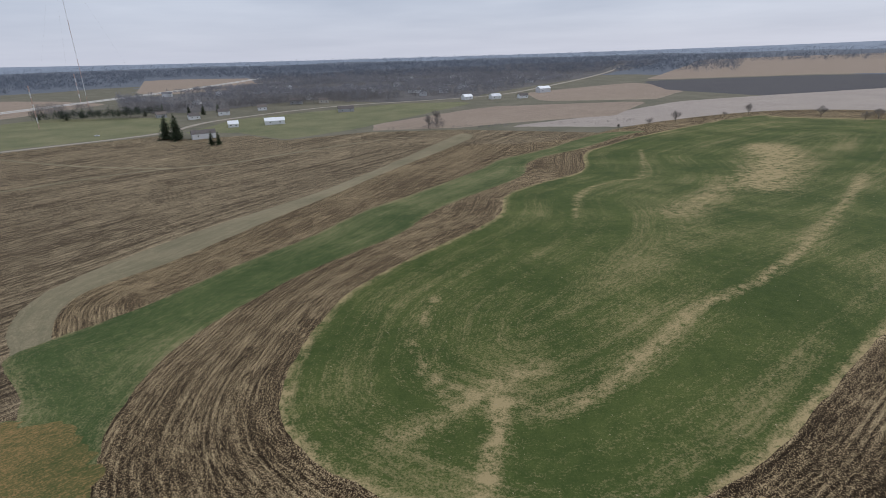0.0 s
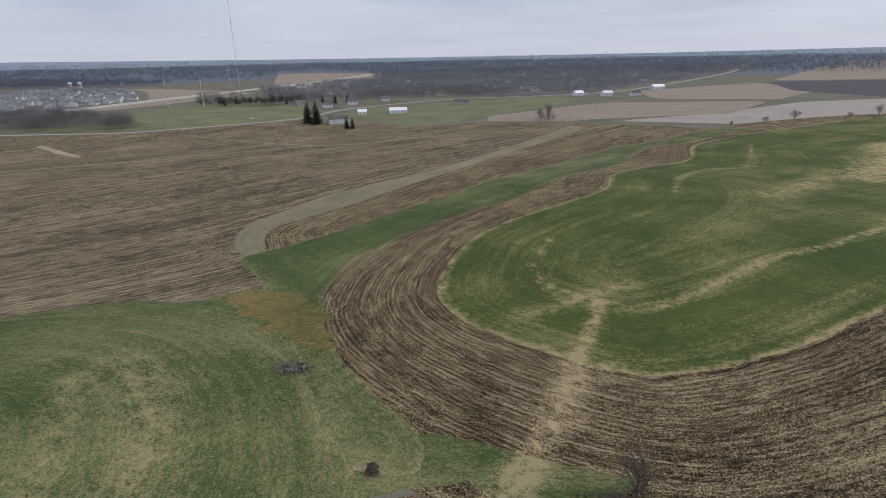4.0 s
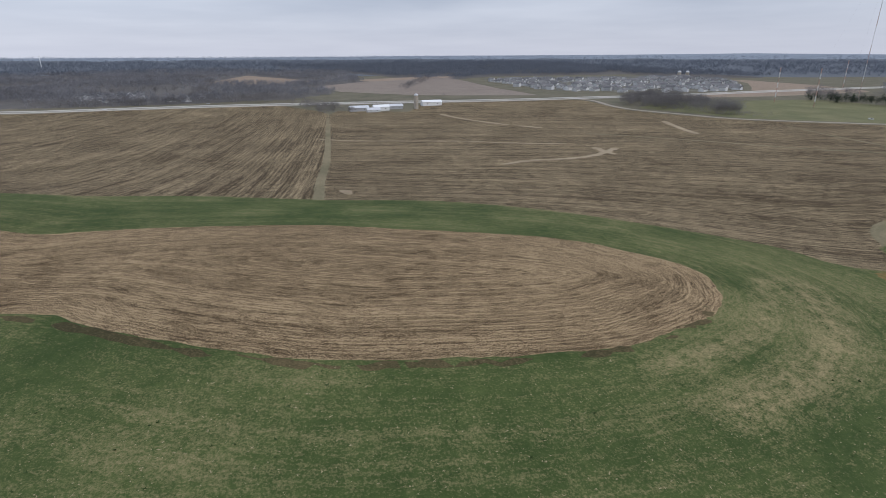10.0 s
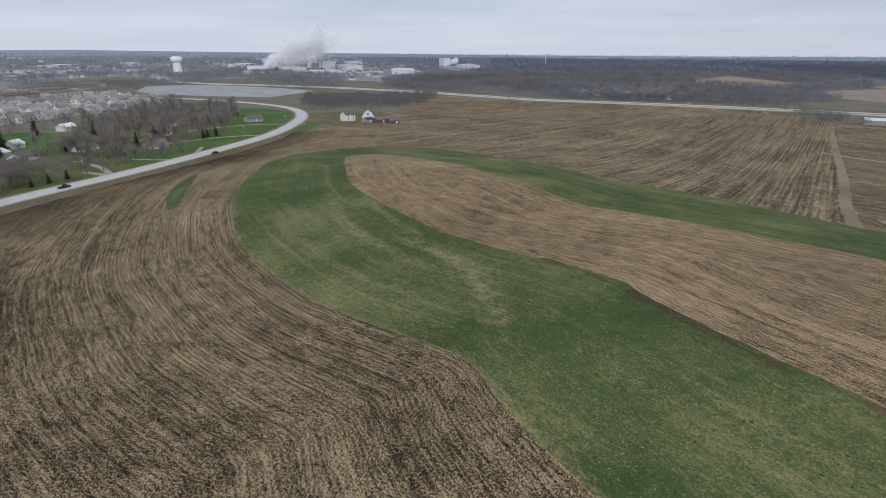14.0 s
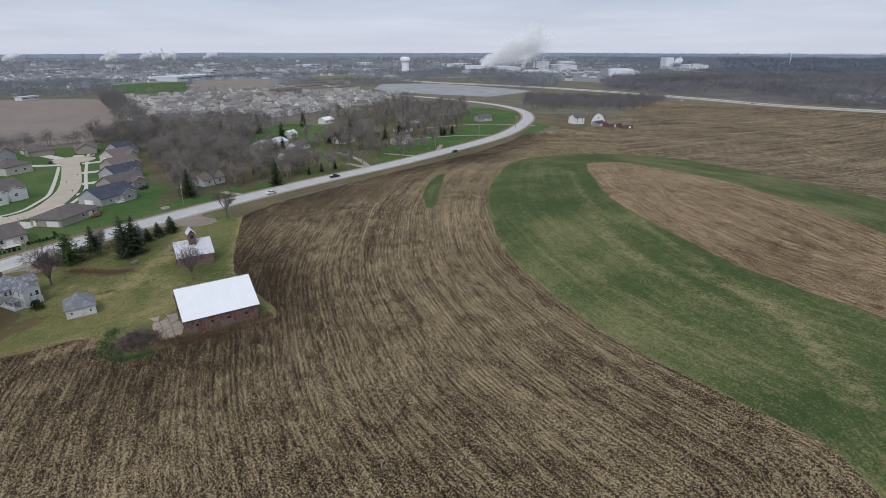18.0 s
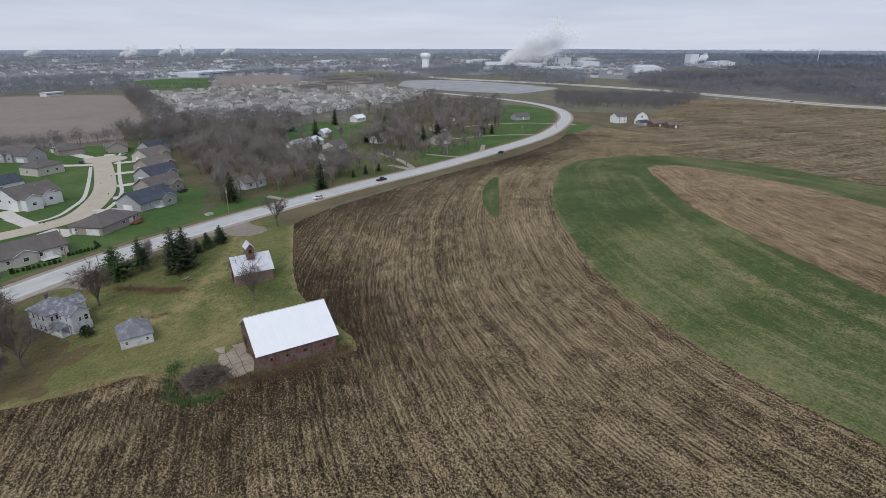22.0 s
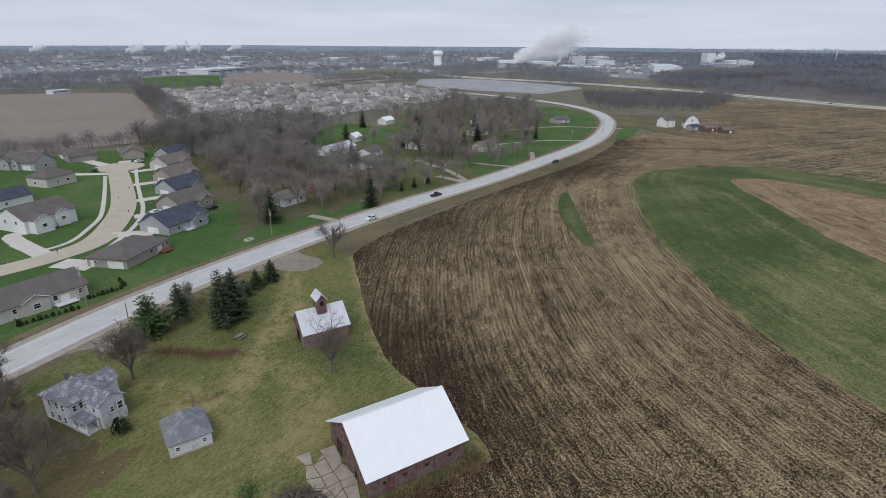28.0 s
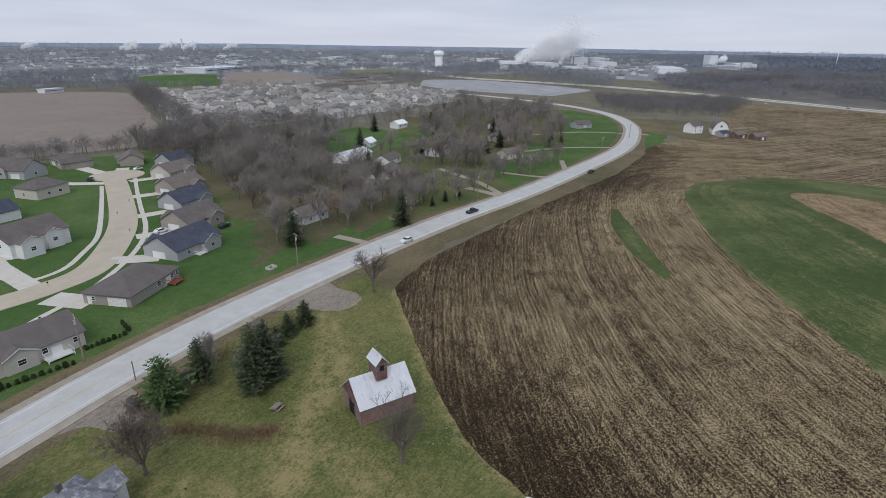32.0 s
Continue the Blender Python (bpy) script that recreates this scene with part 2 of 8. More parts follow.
STRAWGRASS = grass("straw_litter", (0.27, 0.215, 0.145), (0.37, 0.295, 0.20), (0.54, 0.44, 0.31), 0.45, 0.6)
STRAWSOIL = soil("straw_strewn_soil", (0.13, 0.097, 0.065), (0.20, 0.15, 0.102), (0.46, 0.36, 0.245), 0.62, 0.8, 0.9, 1.0, 0.4)
RUST = grass("rusty_weeds", (0.075, 0.088, 0.028), (0.165, 0.135, 0.050), (0.37, 0.215, 0.095), 0.42, 0.1, 1.8)
VERGE = grass("verge_grass", (0.10, 0.092, 0.05), (0.155, 0.128, 0.074), (0.27, 0.21, 0.13), 0.42, 0.2)
COUNTRY = grass("rough_country", (0.125, 0.120, 0.086), (0.175, 0.162, 0.115), (0.27, 0.235, 0.175), 0.38, 0.0)
WOODFLOOR = grass("woodland_floor", (0.115, 0.108, 0.104), (0.155, 0.146, 0.140), (0.215, 0.20, 0.185), 0.3, 0.0)
PALEFIELD = soil("pale_stubble", (0.30, 0.26, 0.23), (0.38, 0.325, 0.285), (0.48, 0.41, 0.35), 0.5, 3.0, 0.7, 1.0, 0.4)
TANFIELD = soil("tan_stubble", (0.24, 0.185, 0.145), (0.31, 0.24, 0.185), (0.40, 0.32, 0.25), 0.5, 3.0, 0.7, 1.0, 0.4)
ROSEFIELD = soil("winter_fallow", (0.20, 0.165, 0.142), (0.265, 0.220, 0.190), (0.35, 0.295, 0.25), 0.5, 3.0, 0.8, 1.0, 0.4)
DARKFIELD = soil("black_soil", (0.085, 0.082, 0.088), (0.10, 0.095, 0.10), (0.14, 0.13, 0.125), 0.45, 3.0, 0.7, 1.0, 0.4)
ASPHALT = plain("grey_asphalt", (0.46, 0.455, 0.44), (0.56, 0.55, 0.53), 0.25, 0.9, bump=0.3)
CONCRETE = plain("road_concrete", (0.48, 0.455, 0.42), (0.58, 0.55, 0.51), 0.2, 0.9, bump=0.3)
LOTGREY = plain("grey_lot", (0.27, 0.272, 0.274), (0.40, 0.40, 0.405), 0.03, 0.9, bump=0.1)
STREETCON = plain("street_concrete", (0.46, 0.40, 0.31), (0.54, 0.47, 0.37), 0.2, 0.9, bump=0.2)
GRAVEL = plain("gravel", (0.30, 0.26, 0.21), (0.42, 0.37, 0.30), 0.35, 0.95, bump=0.5)
# Far ground and horizon: haze is painted into both colours, bluer then paler.
HAZE_GROUND = grass("haze_blue_ground", (0.120, 0.136, 0.162), (0.155, 0.172, 0.20), (0.21, 0.22, 0.235), 0.3, 0.0)
HAZE_HORIZON = grass("haze_pale_horizon", (0.24, 0.28, 0.34), (0.28, 0.32, 0.38), (0.31, 0.345, 0.395), 0.3, 0.0)
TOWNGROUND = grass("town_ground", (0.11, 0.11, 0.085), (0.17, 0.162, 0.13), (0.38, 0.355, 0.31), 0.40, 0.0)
# Far town land, greyed and lifted by haze put into its colour.
HAZE_TOWN = grass("haze_town_ground", (0.19, 0.20, 0.21), (0.25, 0.26, 0.27), (0.36, 0.36, 0.355), 0.34, 0.0)
PASTURE = grass("faded_pasture", (0.14, 0.15, 0.078), (0.19, 0.19, 0.10), (0.30, 0.26, 0.155), 0.35, 0.2)
FURROW = grass("dead_furrow_weeds", (0.052, 0.048, 0.022), (0.100, 0.082, 0.040), (0.22, 0.165, 0.09), 0.32, 0.0)
DIRT = grass("gravel_dirt", (0.17, 0.145, 0.115), (0.27, 0.232, 0.19), (0.40, 0.35, 0.29), 0.5, 0.0)
LITTERWOOD = grass("mossy_leaf_litter", (0.070, 0.080, 0.036), (0.125, 0.112, 0.058), (0.225, 0.18, 0.12), 0.42, 0.0)
LITTER = grass("leaf_litter", (0.075, 0.082, 0.034), (0.135, 0.108, 0.052), (0.23, 0.155, 0.085), 0.40, 0.0)
# ---- terrain ----
HILLS = [(-95, -5, 75, 9.9), (-135, -90, 60, 5.7), (-200, -105, 75, 0.9), (-243, -190, 70, 9.7), (5, 95, 60, 1.1), (35, 190, 80, 6.7),
         (-100, 120, 60, -6.4), (130, 290, 120, -3.1), (-60, -400, 90, 1.8), (-160, -490, 130, -4.2), (-265, 0, 90, 0.7), (-340, 190, 110, 3.3),
         (-35, 15, 60, -6.8), (-110, -185, 60, -1.3), (-500, -400, 140, 4.8), (-190, -310, 90, 2.4), (-600, 150, 300, -17.3), (-150, 560, 220, -9.7),
         (-850, -350, 260, -10.7), (-70, -290, 60, 0.1), (60, -20, 80, -3.2)]


def terrain(x, y):
    x, y = np.asarray(x, float), np.asarray(y, float)
    z = np.zeros(np.broadcast(x, y).shape)
    for a, b, s, h in HILLS:
        z = z + h * np.exp(-((x - a) ** 2 + (y - b) ** 2) / (2 * s * s))
    r = np.hypot(x + 120, y + 130)
    return z + 36 * (np.clip(r - 1500, 0, None) / 3300) ** 1.5


def ground_z(x, y):
    return float(terrain(x, y))


def pts(text):
    return [tuple(float(v) for v in q.split(",")) for q in text.split()]


def smooth(points, closed=True, steps=6):
    """Catmull-Rom curve through the points."""
    p = np.array(points, float)
    n = len(p)
    out = []
    for i in range(n if closed else n - 1):
        if closed:
            a, b, c, d = p[i - 1], p[i], p[(i + 1) % n], p[(i + 2) % n]
        else:
            a, b, c, d = p[max(i - 1, 0)], p[i], p[i + 1], p[min(i + 2, n - 1)]
        for k in range(steps):
            t = k / steps
            out.append(0.5 * (2 * b + (c - a) * t + (2 * a - 5 * b + 4 * c - d) * t * t + (3 * b - a - 3 * c + d) * t ** 3))
    if not closed:
        out.append(p[-1])
    return np.array(out)


def line_distance(xy, curve, closed):
    """Distance from each point to a polyline, by chunks."""
    a = curve if closed else curve[:-1]
    b = np.roll(curve, -1, 0) if closed else curve[1:]
    d = b - a
    dd = np.maximum((d ** 2).sum(1), 1e-9)
    out = np.empty(len(xy))
    for s in range(0, len(xy), 20000):
        q = xy[s:s + 20000]
        best = np.full(len(q), 1e18)
        for i in range(len(a)):
            w = q - a[i]
            t = np.clip((w @ d[i]) / dd[i], 0, 1)
            e = w - t[:, None] * d[i]
            best = np.minimum(best, (e ** 2).sum(1))
        out[s:s + 20000] = np.sqrt(best)
    return out


def inside(xy, curve):
    res = np.zeros(len(xy), bool)
    x, y = xy[:, 0], xy[:, 1]
    for (x0, y0), (x1, y1) in zip(curve, np.roll(curve, -1, 0)):
        if y0 == y1:
            continue
        cross = ((y0 > y) != (y1 > y)) & (x < (x1 - x0) * (y - y0) / (y1 - y0) + x0)
        res ^= cross
    return res


def ragged(xy, size):
    x, y = xy[:, 0], xy[:, 1]
    return size * (np.sin(x * 0.31 + 2.1 * np.sin(y * 0.23)) + 0.6 * np.sin(y * 0.83 + 1.7 * np.sin(x * 0.67)) + 0.4 * np.sin(1.9 * x - 1.3 * y)) / 2


class Area:
    """A closed field outline; negative inside."""

    def __init__(self, text, round_off=True, rough=0.5):
        p = pts(text)
        self.curve = smooth(p) if round_off else np.array(p)
        self.rough = rough

    def __call__(self, xy, pad=60.0):
        lo, hi = self.curve.min(0) - pad, self.curve.max(0) + pad
        near = ((xy > lo) & (xy < hi)).all(1)
        out = np.full(len(xy), 1e3)
        q = xy[near]
        d = line_distance(q, self.curve, True)
        d[inside(q, self.curve)] *= -1
        out[near] = d + ragged(q, self.rough)
        return out

    def away(self, xy):
        return line_distance(xy, self.curve, True)


class Strip:
    """A band along an open line, of the given half width."""

    def __init__(self, text, half, rough=0.2):
        self.curve, self.half, self.rough = smooth(pts(text), False), half, rough

    def __call__(self, xy):
        lo, hi = self.curve.min(0) - 40, self.curve.max(0) + 40
        near = ((xy > lo) & (xy < hi)).all(1)
        out = np.full(len(xy), 1e3)
        out[near] = line_distance(xy[near], self.curve, False) - self.half + ragged(xy[near], self.rough)
        return out

    def away(self, xy):
        return line_distance(xy, self.curve, False)


def axis(lo, hi, step, far_lo, far_hi, grow=1.075):
    core = list(np.arange(lo, hi + step / 2, step))
    left, d, v = [], step, lo
    while v > far_lo:
        d *= grow
        v -= d
        left.append(v)
    right, d, v = [], step, core[-1]
    while v < far_hi:
        d *= grow
        v += d
        right.append(v)
    return np.array(left[::-1] + core + right)


class Sheet:
    """The whole ground as one triangle sheet, cut along field outlines."""

    def __init__(self):
        xs, ys = axis(-480, 180, 2.8, -4800, 4600), axis(-430, 420, 2.8, -4900, 4700)
        gx, gy = np.meshgrid(xs, ys)
        self.xy = np.stack([gx.ravel(), gy.ravel()], 1)
        w, h = len(xs), len(ys)
        i = (np.arange(h - 1)[:, None] * w + np.arange(w - 1)[None]).ravel()
        self.tri = np.concatenate([np.stack([i, i + 1, i + w + 1], 1), np.stack([i, i + w + 1, i + w], 1)])

    def cut(self, shape):
        s = shape(self.xy)
        neg = s < 0
        c = neg[self.tri].sum(1)
        ins, rest = [self.tri[c == 3]], [self.tri[c == 0]]
        for lone_neg, sel in ((True, c == 1), (False, c == 2)):
            t = self.tri[sel]
            if not len(t):
                continue
            k = np.argmax(neg[t] == lone_neg, 1)
            r = np.arange(len(t))
            a, b, d = t[r, k], t[r, (k + 1) % 3], t[r, (k + 2) % 3]
            edges = np.concatenate([np.stack([a, b], 1), np.stack([a, d], 1)])
            key = np.sort(edges, 1)
            uniq, inv = np.unique(key, axis=0, return_inverse=True)
            inv = inv.ravel()
            u, v = uniq[:, 0], uniq[:, 1]
            f = s[u] / (s[u] - s[v])
            f = np.clip(f, 0.02, 0.98)
            fresh = self.xy[u] + f[:, None] * (self.xy[v] - self.xy[u])
            at = len(self.xy)
            self.xy = np.concatenate([self.xy, fresh])
            s = np.concatenate([s, np.zeros(len(fresh))])
            neg = np.concatenate([neg, np.zeros(len(fresh), bool)])
            p, q = at + inv[:len(t)], at + inv[len(t):]
            tip = np.stack([a, p, q], 1)
            body = np.concatenate([np.stack([p, b, d], 1), np.stack([p, d, q], 1)])
            (ins if lone_neg else rest).append(tip)
            (rest if lone_neg else ins).append(body)
        self.tri = np.concatenate(rest)
        return np.concatenate(ins)

    def lay(self, name, tri, material, row, label, category, lift=0.0, edge=None):
        used, inv = np.unique(tri, return_inverse=True)
        xy = self.xy[used]
        co = np.column_stack([xy, terrain(xy[:, 0], xy[:, 1]) + lift])
        faces = inv.reshape(-1, 3)
        me = bpy.data.meshes.new(name)
        me.vertices.add(len(co))
        me.vertices.foreach_set("co", co.ravel())
        me.loops.add(faces.size)
        me.loops.foreach_set("vertex_index", faces.ravel().astype(np.int32))
        me.polygons.add(len(faces))
        me.polygons.foreach_set("loop_start", np.arange(0, faces.size, 3, dtype=np.int32))
        me.polygons.foreach_set("loop_total", np.full(len(faces), 3, np.int32))
        me.update(calc_edges=True)
        for key, values in (("row", row(xy)), ("dry", dryness(xy, edge)), ("wet", dampness(xy))):
            at = me.attributes.new(key, 'FLOAT', 'POINT')
            at.data.foreach_set("value", values.astype(np.float32))
        me.shade_smooth()
        me.materials.append(material)
        ob = new(name, me)
        return tagged(ob, label, category, kind="structure")


# lines of thin, bleached cover: half width, strength
DRY = [("-83,-331 -76.8,-327.6 -70,-323.6 -64.4,-319.7 -61.7,-315 -55,-312 -49,-315", 3.0, 0.62), ("-64,-319 -67,-308 -63,-298 -54,-293", 4.5, 0.42), ("-66,-322 -76,-330 -86,-340 -93,-351", 1.6, 0.6), ("-68,-320 -78,-328 -88,-338 -95,-350", 1.0, 0.55), ("-34,-290 -39,-289 -43,-287", 2.2, 0.9), ("-45,-327 -50,-322 -53,-314", 1.0, 0.5),
       ("-10,14 -5,30 0,44 4,56", 3.6, 1.0), ("-8,22 -2,41 2,51 4,60 7,69 10,80 10,86", 1.7, 0.95), ("10,86 15,84 24,84 35,91 50,104 63,117 83,129 98,141 120,162", 1.4, 0.75), ("8,86 2,91 -4,99 -6,110 -4,120 -1,130", 1.2, 0.70),
       ("-8,79 2,84 12,92 20,96", 3.1, 0.50), ("6,142 23,159", 1.0, 0.45), ("155,250 182,284 210,325 220,352", 15.0, 0.95), ("91,196 112,218 140,250 165,280", 8.0, 0.5), ("51,190 67,238 89,266 111,281 142,369", 1.2, 0.60), ("147,189 178,222 218,266", 1.9, 0.60),
       ("120,162 147,189", 3.1, 0.50), ("-77,65 -64,56 -53,51 -48,48 -42,35 -37,27 -31,25", 1.9, 0.2), ("-92,44 -76,30 -65,14 -60,-5 -58,-25", 6.0, 0.42), ("-96,33 -81,14 -74,-6 -72,-30", 3.1, 0.38), ("-117,-158 -140,-172 -150,-184 -158,-197", 3.1, 0.35),
       ("-260,-288 -186,-240 -160,-216 -142,-187", 2.5, 0.30), ("-279,-283 -193,-228 -162,-196", 1.9, 0.30), ("-63,-318 -72,-324 -81,-330 -92,-336", 1.4, 0.40), ("-52,-300 -56,-314 -63,-318", 3.1, 0.25)]


def dryness(xy, edge=None):
    out = np.zeros(len(xy))
    for line, half, power in DRY:
        c = smooth(pts(line), False)
        near = ((xy > c.min(0) - 3 * half) & (xy < c.max(0) + 3 * half)).all(1)
        if near.any():
            d = line_distance(xy[near], c, False)
            out[near] = np.maximum(out[near], power * np.exp(-(d / half) ** 2))
    if edge is not None:
        out += edge(xy)
    return out


def rim(shape, power, half):
    """Bleached grass along the outline of a field."""
    return lambda xy: power * np.exp(-(shape.away(xy) / half) ** 2)


def dampness(xy):
    """Moisture of the soil: it lies wet round the farmyard and in the hollow west of it."""
    d = yard(xy, 90) + ragged(xy * 0.16, 9.0)
    return np.clip(1.1 - np.clip(d, 0, None) / 30, 0, 1)


def heading(dx, dy):
    """Row coordinate for straight rows that run along (dx, dy)."""
    l = math.hypot(dx, dy)
    return lambda xy: (xy[:, 0] * -dy + xy[:, 1] * dx) / l


hill = Area("113,114 74,85 49,67 24,56 12,56 -1,61 -11,66.5 -21,73.5 -29,83 -33,95 -33,109 -27,136 -13,155 7,175 20,191 26,206 33,238 55,268 85,304 103,366 130,396 178,436 294,504 318,484 375,445 425,396 302,253 202,173")
valley = Area("-26,21 -24,30 -35,41 -49,56 -60,75 -66,95 -65,123 -45,156 -14,185 -0,215 46,287 63,346 109,389 148,430 176,449 137,447 75,385 44,356 27,320 -8,256 -31,224 -48,195 -71,171 -87,149 -104,131 -109,119 -91,100 -76,75 -50,29")
hay = Area("-85,92 -102,79 -122,75 -158,41 -215,-7 -239,-50 -263,-91 -270,-117 -275,-143 -297,-174 -344,-235 -352,-270 -335,-304 -310,-322 -285,-330 -255,-323 -214,-303.5 -183,-284.5 -164,-269 -140,-246 -125,-223 -116,-207 -111.5,-195 -108,-184 -104.5,-172 -100,-161 -87,-150 -77,-140 -70,-132 -43,-96 -31,-40 -25,-7 -30,11 -32,19 -45,35 -61,60")
oval = Area("-91.4,-75 -83.5,-52 -79.8,-30 -80.6,-20 -83,-8 -85,1 -89,8.2 -95,14.3 -103.5,19 -112,18.2 -122,11 -137,-2 -161,-40 -184,-69 -198,-100 -205,-128.5 -208,-149 -223,-166 -247,-194 -266,-214 -286,-237 -302,-262 -308,-280 -300,-291 -285,-290 -256,-274 -215,-248 -196,-230 -178,-207 -166,-189 -157,-168 -145,-139 -131.6,-126 -115,-110 -104,-97 -96.3,-86", True, 0.6)
tan_strip = Area("-91,102 -112,125 -125,144 -127,169 -107,208 -67,266 -42,327 -6,424 25,494 34,471 11,418 -28,334 -54,261 -91,192 -113,165 -114,148 -105,131 -91,112")
lane = Strip("-758,82 -731,74 -409,-8 -300,-39 -237,-54.5", 2.6, 0.6)
hill_plough = Area("-81,110 -61,60 -26,21 -14,19 -4,20 12,18 33,14 67,30 117,66 187,124 396,343 486,413 366,533 184,486 68,374 -30,239", True)
yard = Area("-3,-302 -19,-299 -27,-296 -36,-293 -40,-292 -45,-285 -44,-276 -53,-274 -64,-271 -74,-268 -77,-272 -77.5,-278 -79.5,-288 -82,-300 -91.9,-317 -99,-327 -117,-353 -149,-361 -290,-367 -348,-377 -368,-385 -293,-392 -108,-378 -30,-362 30,-344 27,-312", False, 0.4)
sliver = Area("-224,-340 -213,-331 -195,-318 -183,-310 -171,-300.5 -162.5,-297 -165,-300 -177,-313 -187,-321 -206,-333")
tilled_south = Area("130,60 60,28 33,16 12,18 -4,21 -14,21 -33,14 -61,-61 -104,-152 -290,-251 -373,-296 -420,-349 -431,-381 -368,-385 -293,-373 -129,-356 -80,-343 -22,-323 68,-313 208,-203 230,60", False)
west_field = Area("-150,-64 -239,-54 -523,26 -738,78 -774,75 -865,37 -892,-163 -888,-330 -855,-477 -750,-431 -557,-393 -429,-364 -335,-303 -241,-208", False)
big_field = Area("-239,-54 -523,26 -738,78 -769,97 -720,185 -807,243 -736,444 -684,462 -563,431 -500,440 -429,459 -326,538 -279,575 -255,544 -187,558 -140,514 -65,542 25,522 70,495 138,455 110,316 -40,174 -92,60 -186,-32", False)


MARKS = [("bare_patch", "-520,10 -490,34 -466,70 -430,117 -396,141 -364,175", 2.6), ("bare_patch", "-304,82 -308,104 -302,128 -305,156 -324,192", 3.2), ("bare_patch", "-334,180 -316,173 -303,170", 3.4),
         ("bare_patch", "-679,211 -618,213 -535,226", 3.5), ("bare_patch", "-458,384 -411,355 -370,331", 4.0), ("bare_patch", "-514,231 -490,238", 4.0), ("bare_patch", "-262,-36 -252,-37", 3.0),
         ("field_track", "-415,241 -340,283 -265,326 -240,352 -212,375 -186,388 -153,398 -120,429 -81,463 -34,490 17,497", 2.8), ("field_track", "-363,457 -313,433 -259,409 -188,386", 2.6)]
WOOD_WEST = "-955,-290 -940,-130 -940,60 -1000,160 -1165,174 -1240,290 -1350,310 -1800,400 -2300,0 -1800,-640 -1200,-700 -1010,-600"
WOOD_NORTHWEST = "-1180,430 -1340,680 -1280,1100 -1000,1130 -900,1250 -2600,1700 -2700,300 -1700,420"
WOOD_NORTH = "-430,780 -560,1000 -400,1300 -620,1950 300,2300 900,2200 330,1250 60,850 -60,815 -200,900 -330,760"
WOOD_FLOORS = [WOOD_WEST, WOOD_NORTHWEST, WOOD_NORTH]
sheet = Sheet()
ROAD = "50,-329 -0,-343 -32,-353 -53,-360 -82,-367 -120,-373 -169,-378 -222,-380 -285,-386 -353,-394 -406,-409 -468,-437 -529,-483 -573,-541 -599,-610 -607,-684 -604,-760 -598,-830"
TILLED = "dark tilled soil with pale corn residue in curved rows"


def town_sector(xy):
    """Built-up land south-west of the place, out to the horizon."""
    dx, dy = xy[:, 0] + 120, xy[:, 1] + 130
    r, a = np.hypot(dx, dy), np.degrees(np.arctan2(dy, dx)) % 360
    return np.max([1180 - r, r - 4000, (206 - a) * 20, (a - 292) * 20], 0) + ragged(xy * 0.02, 150.0)


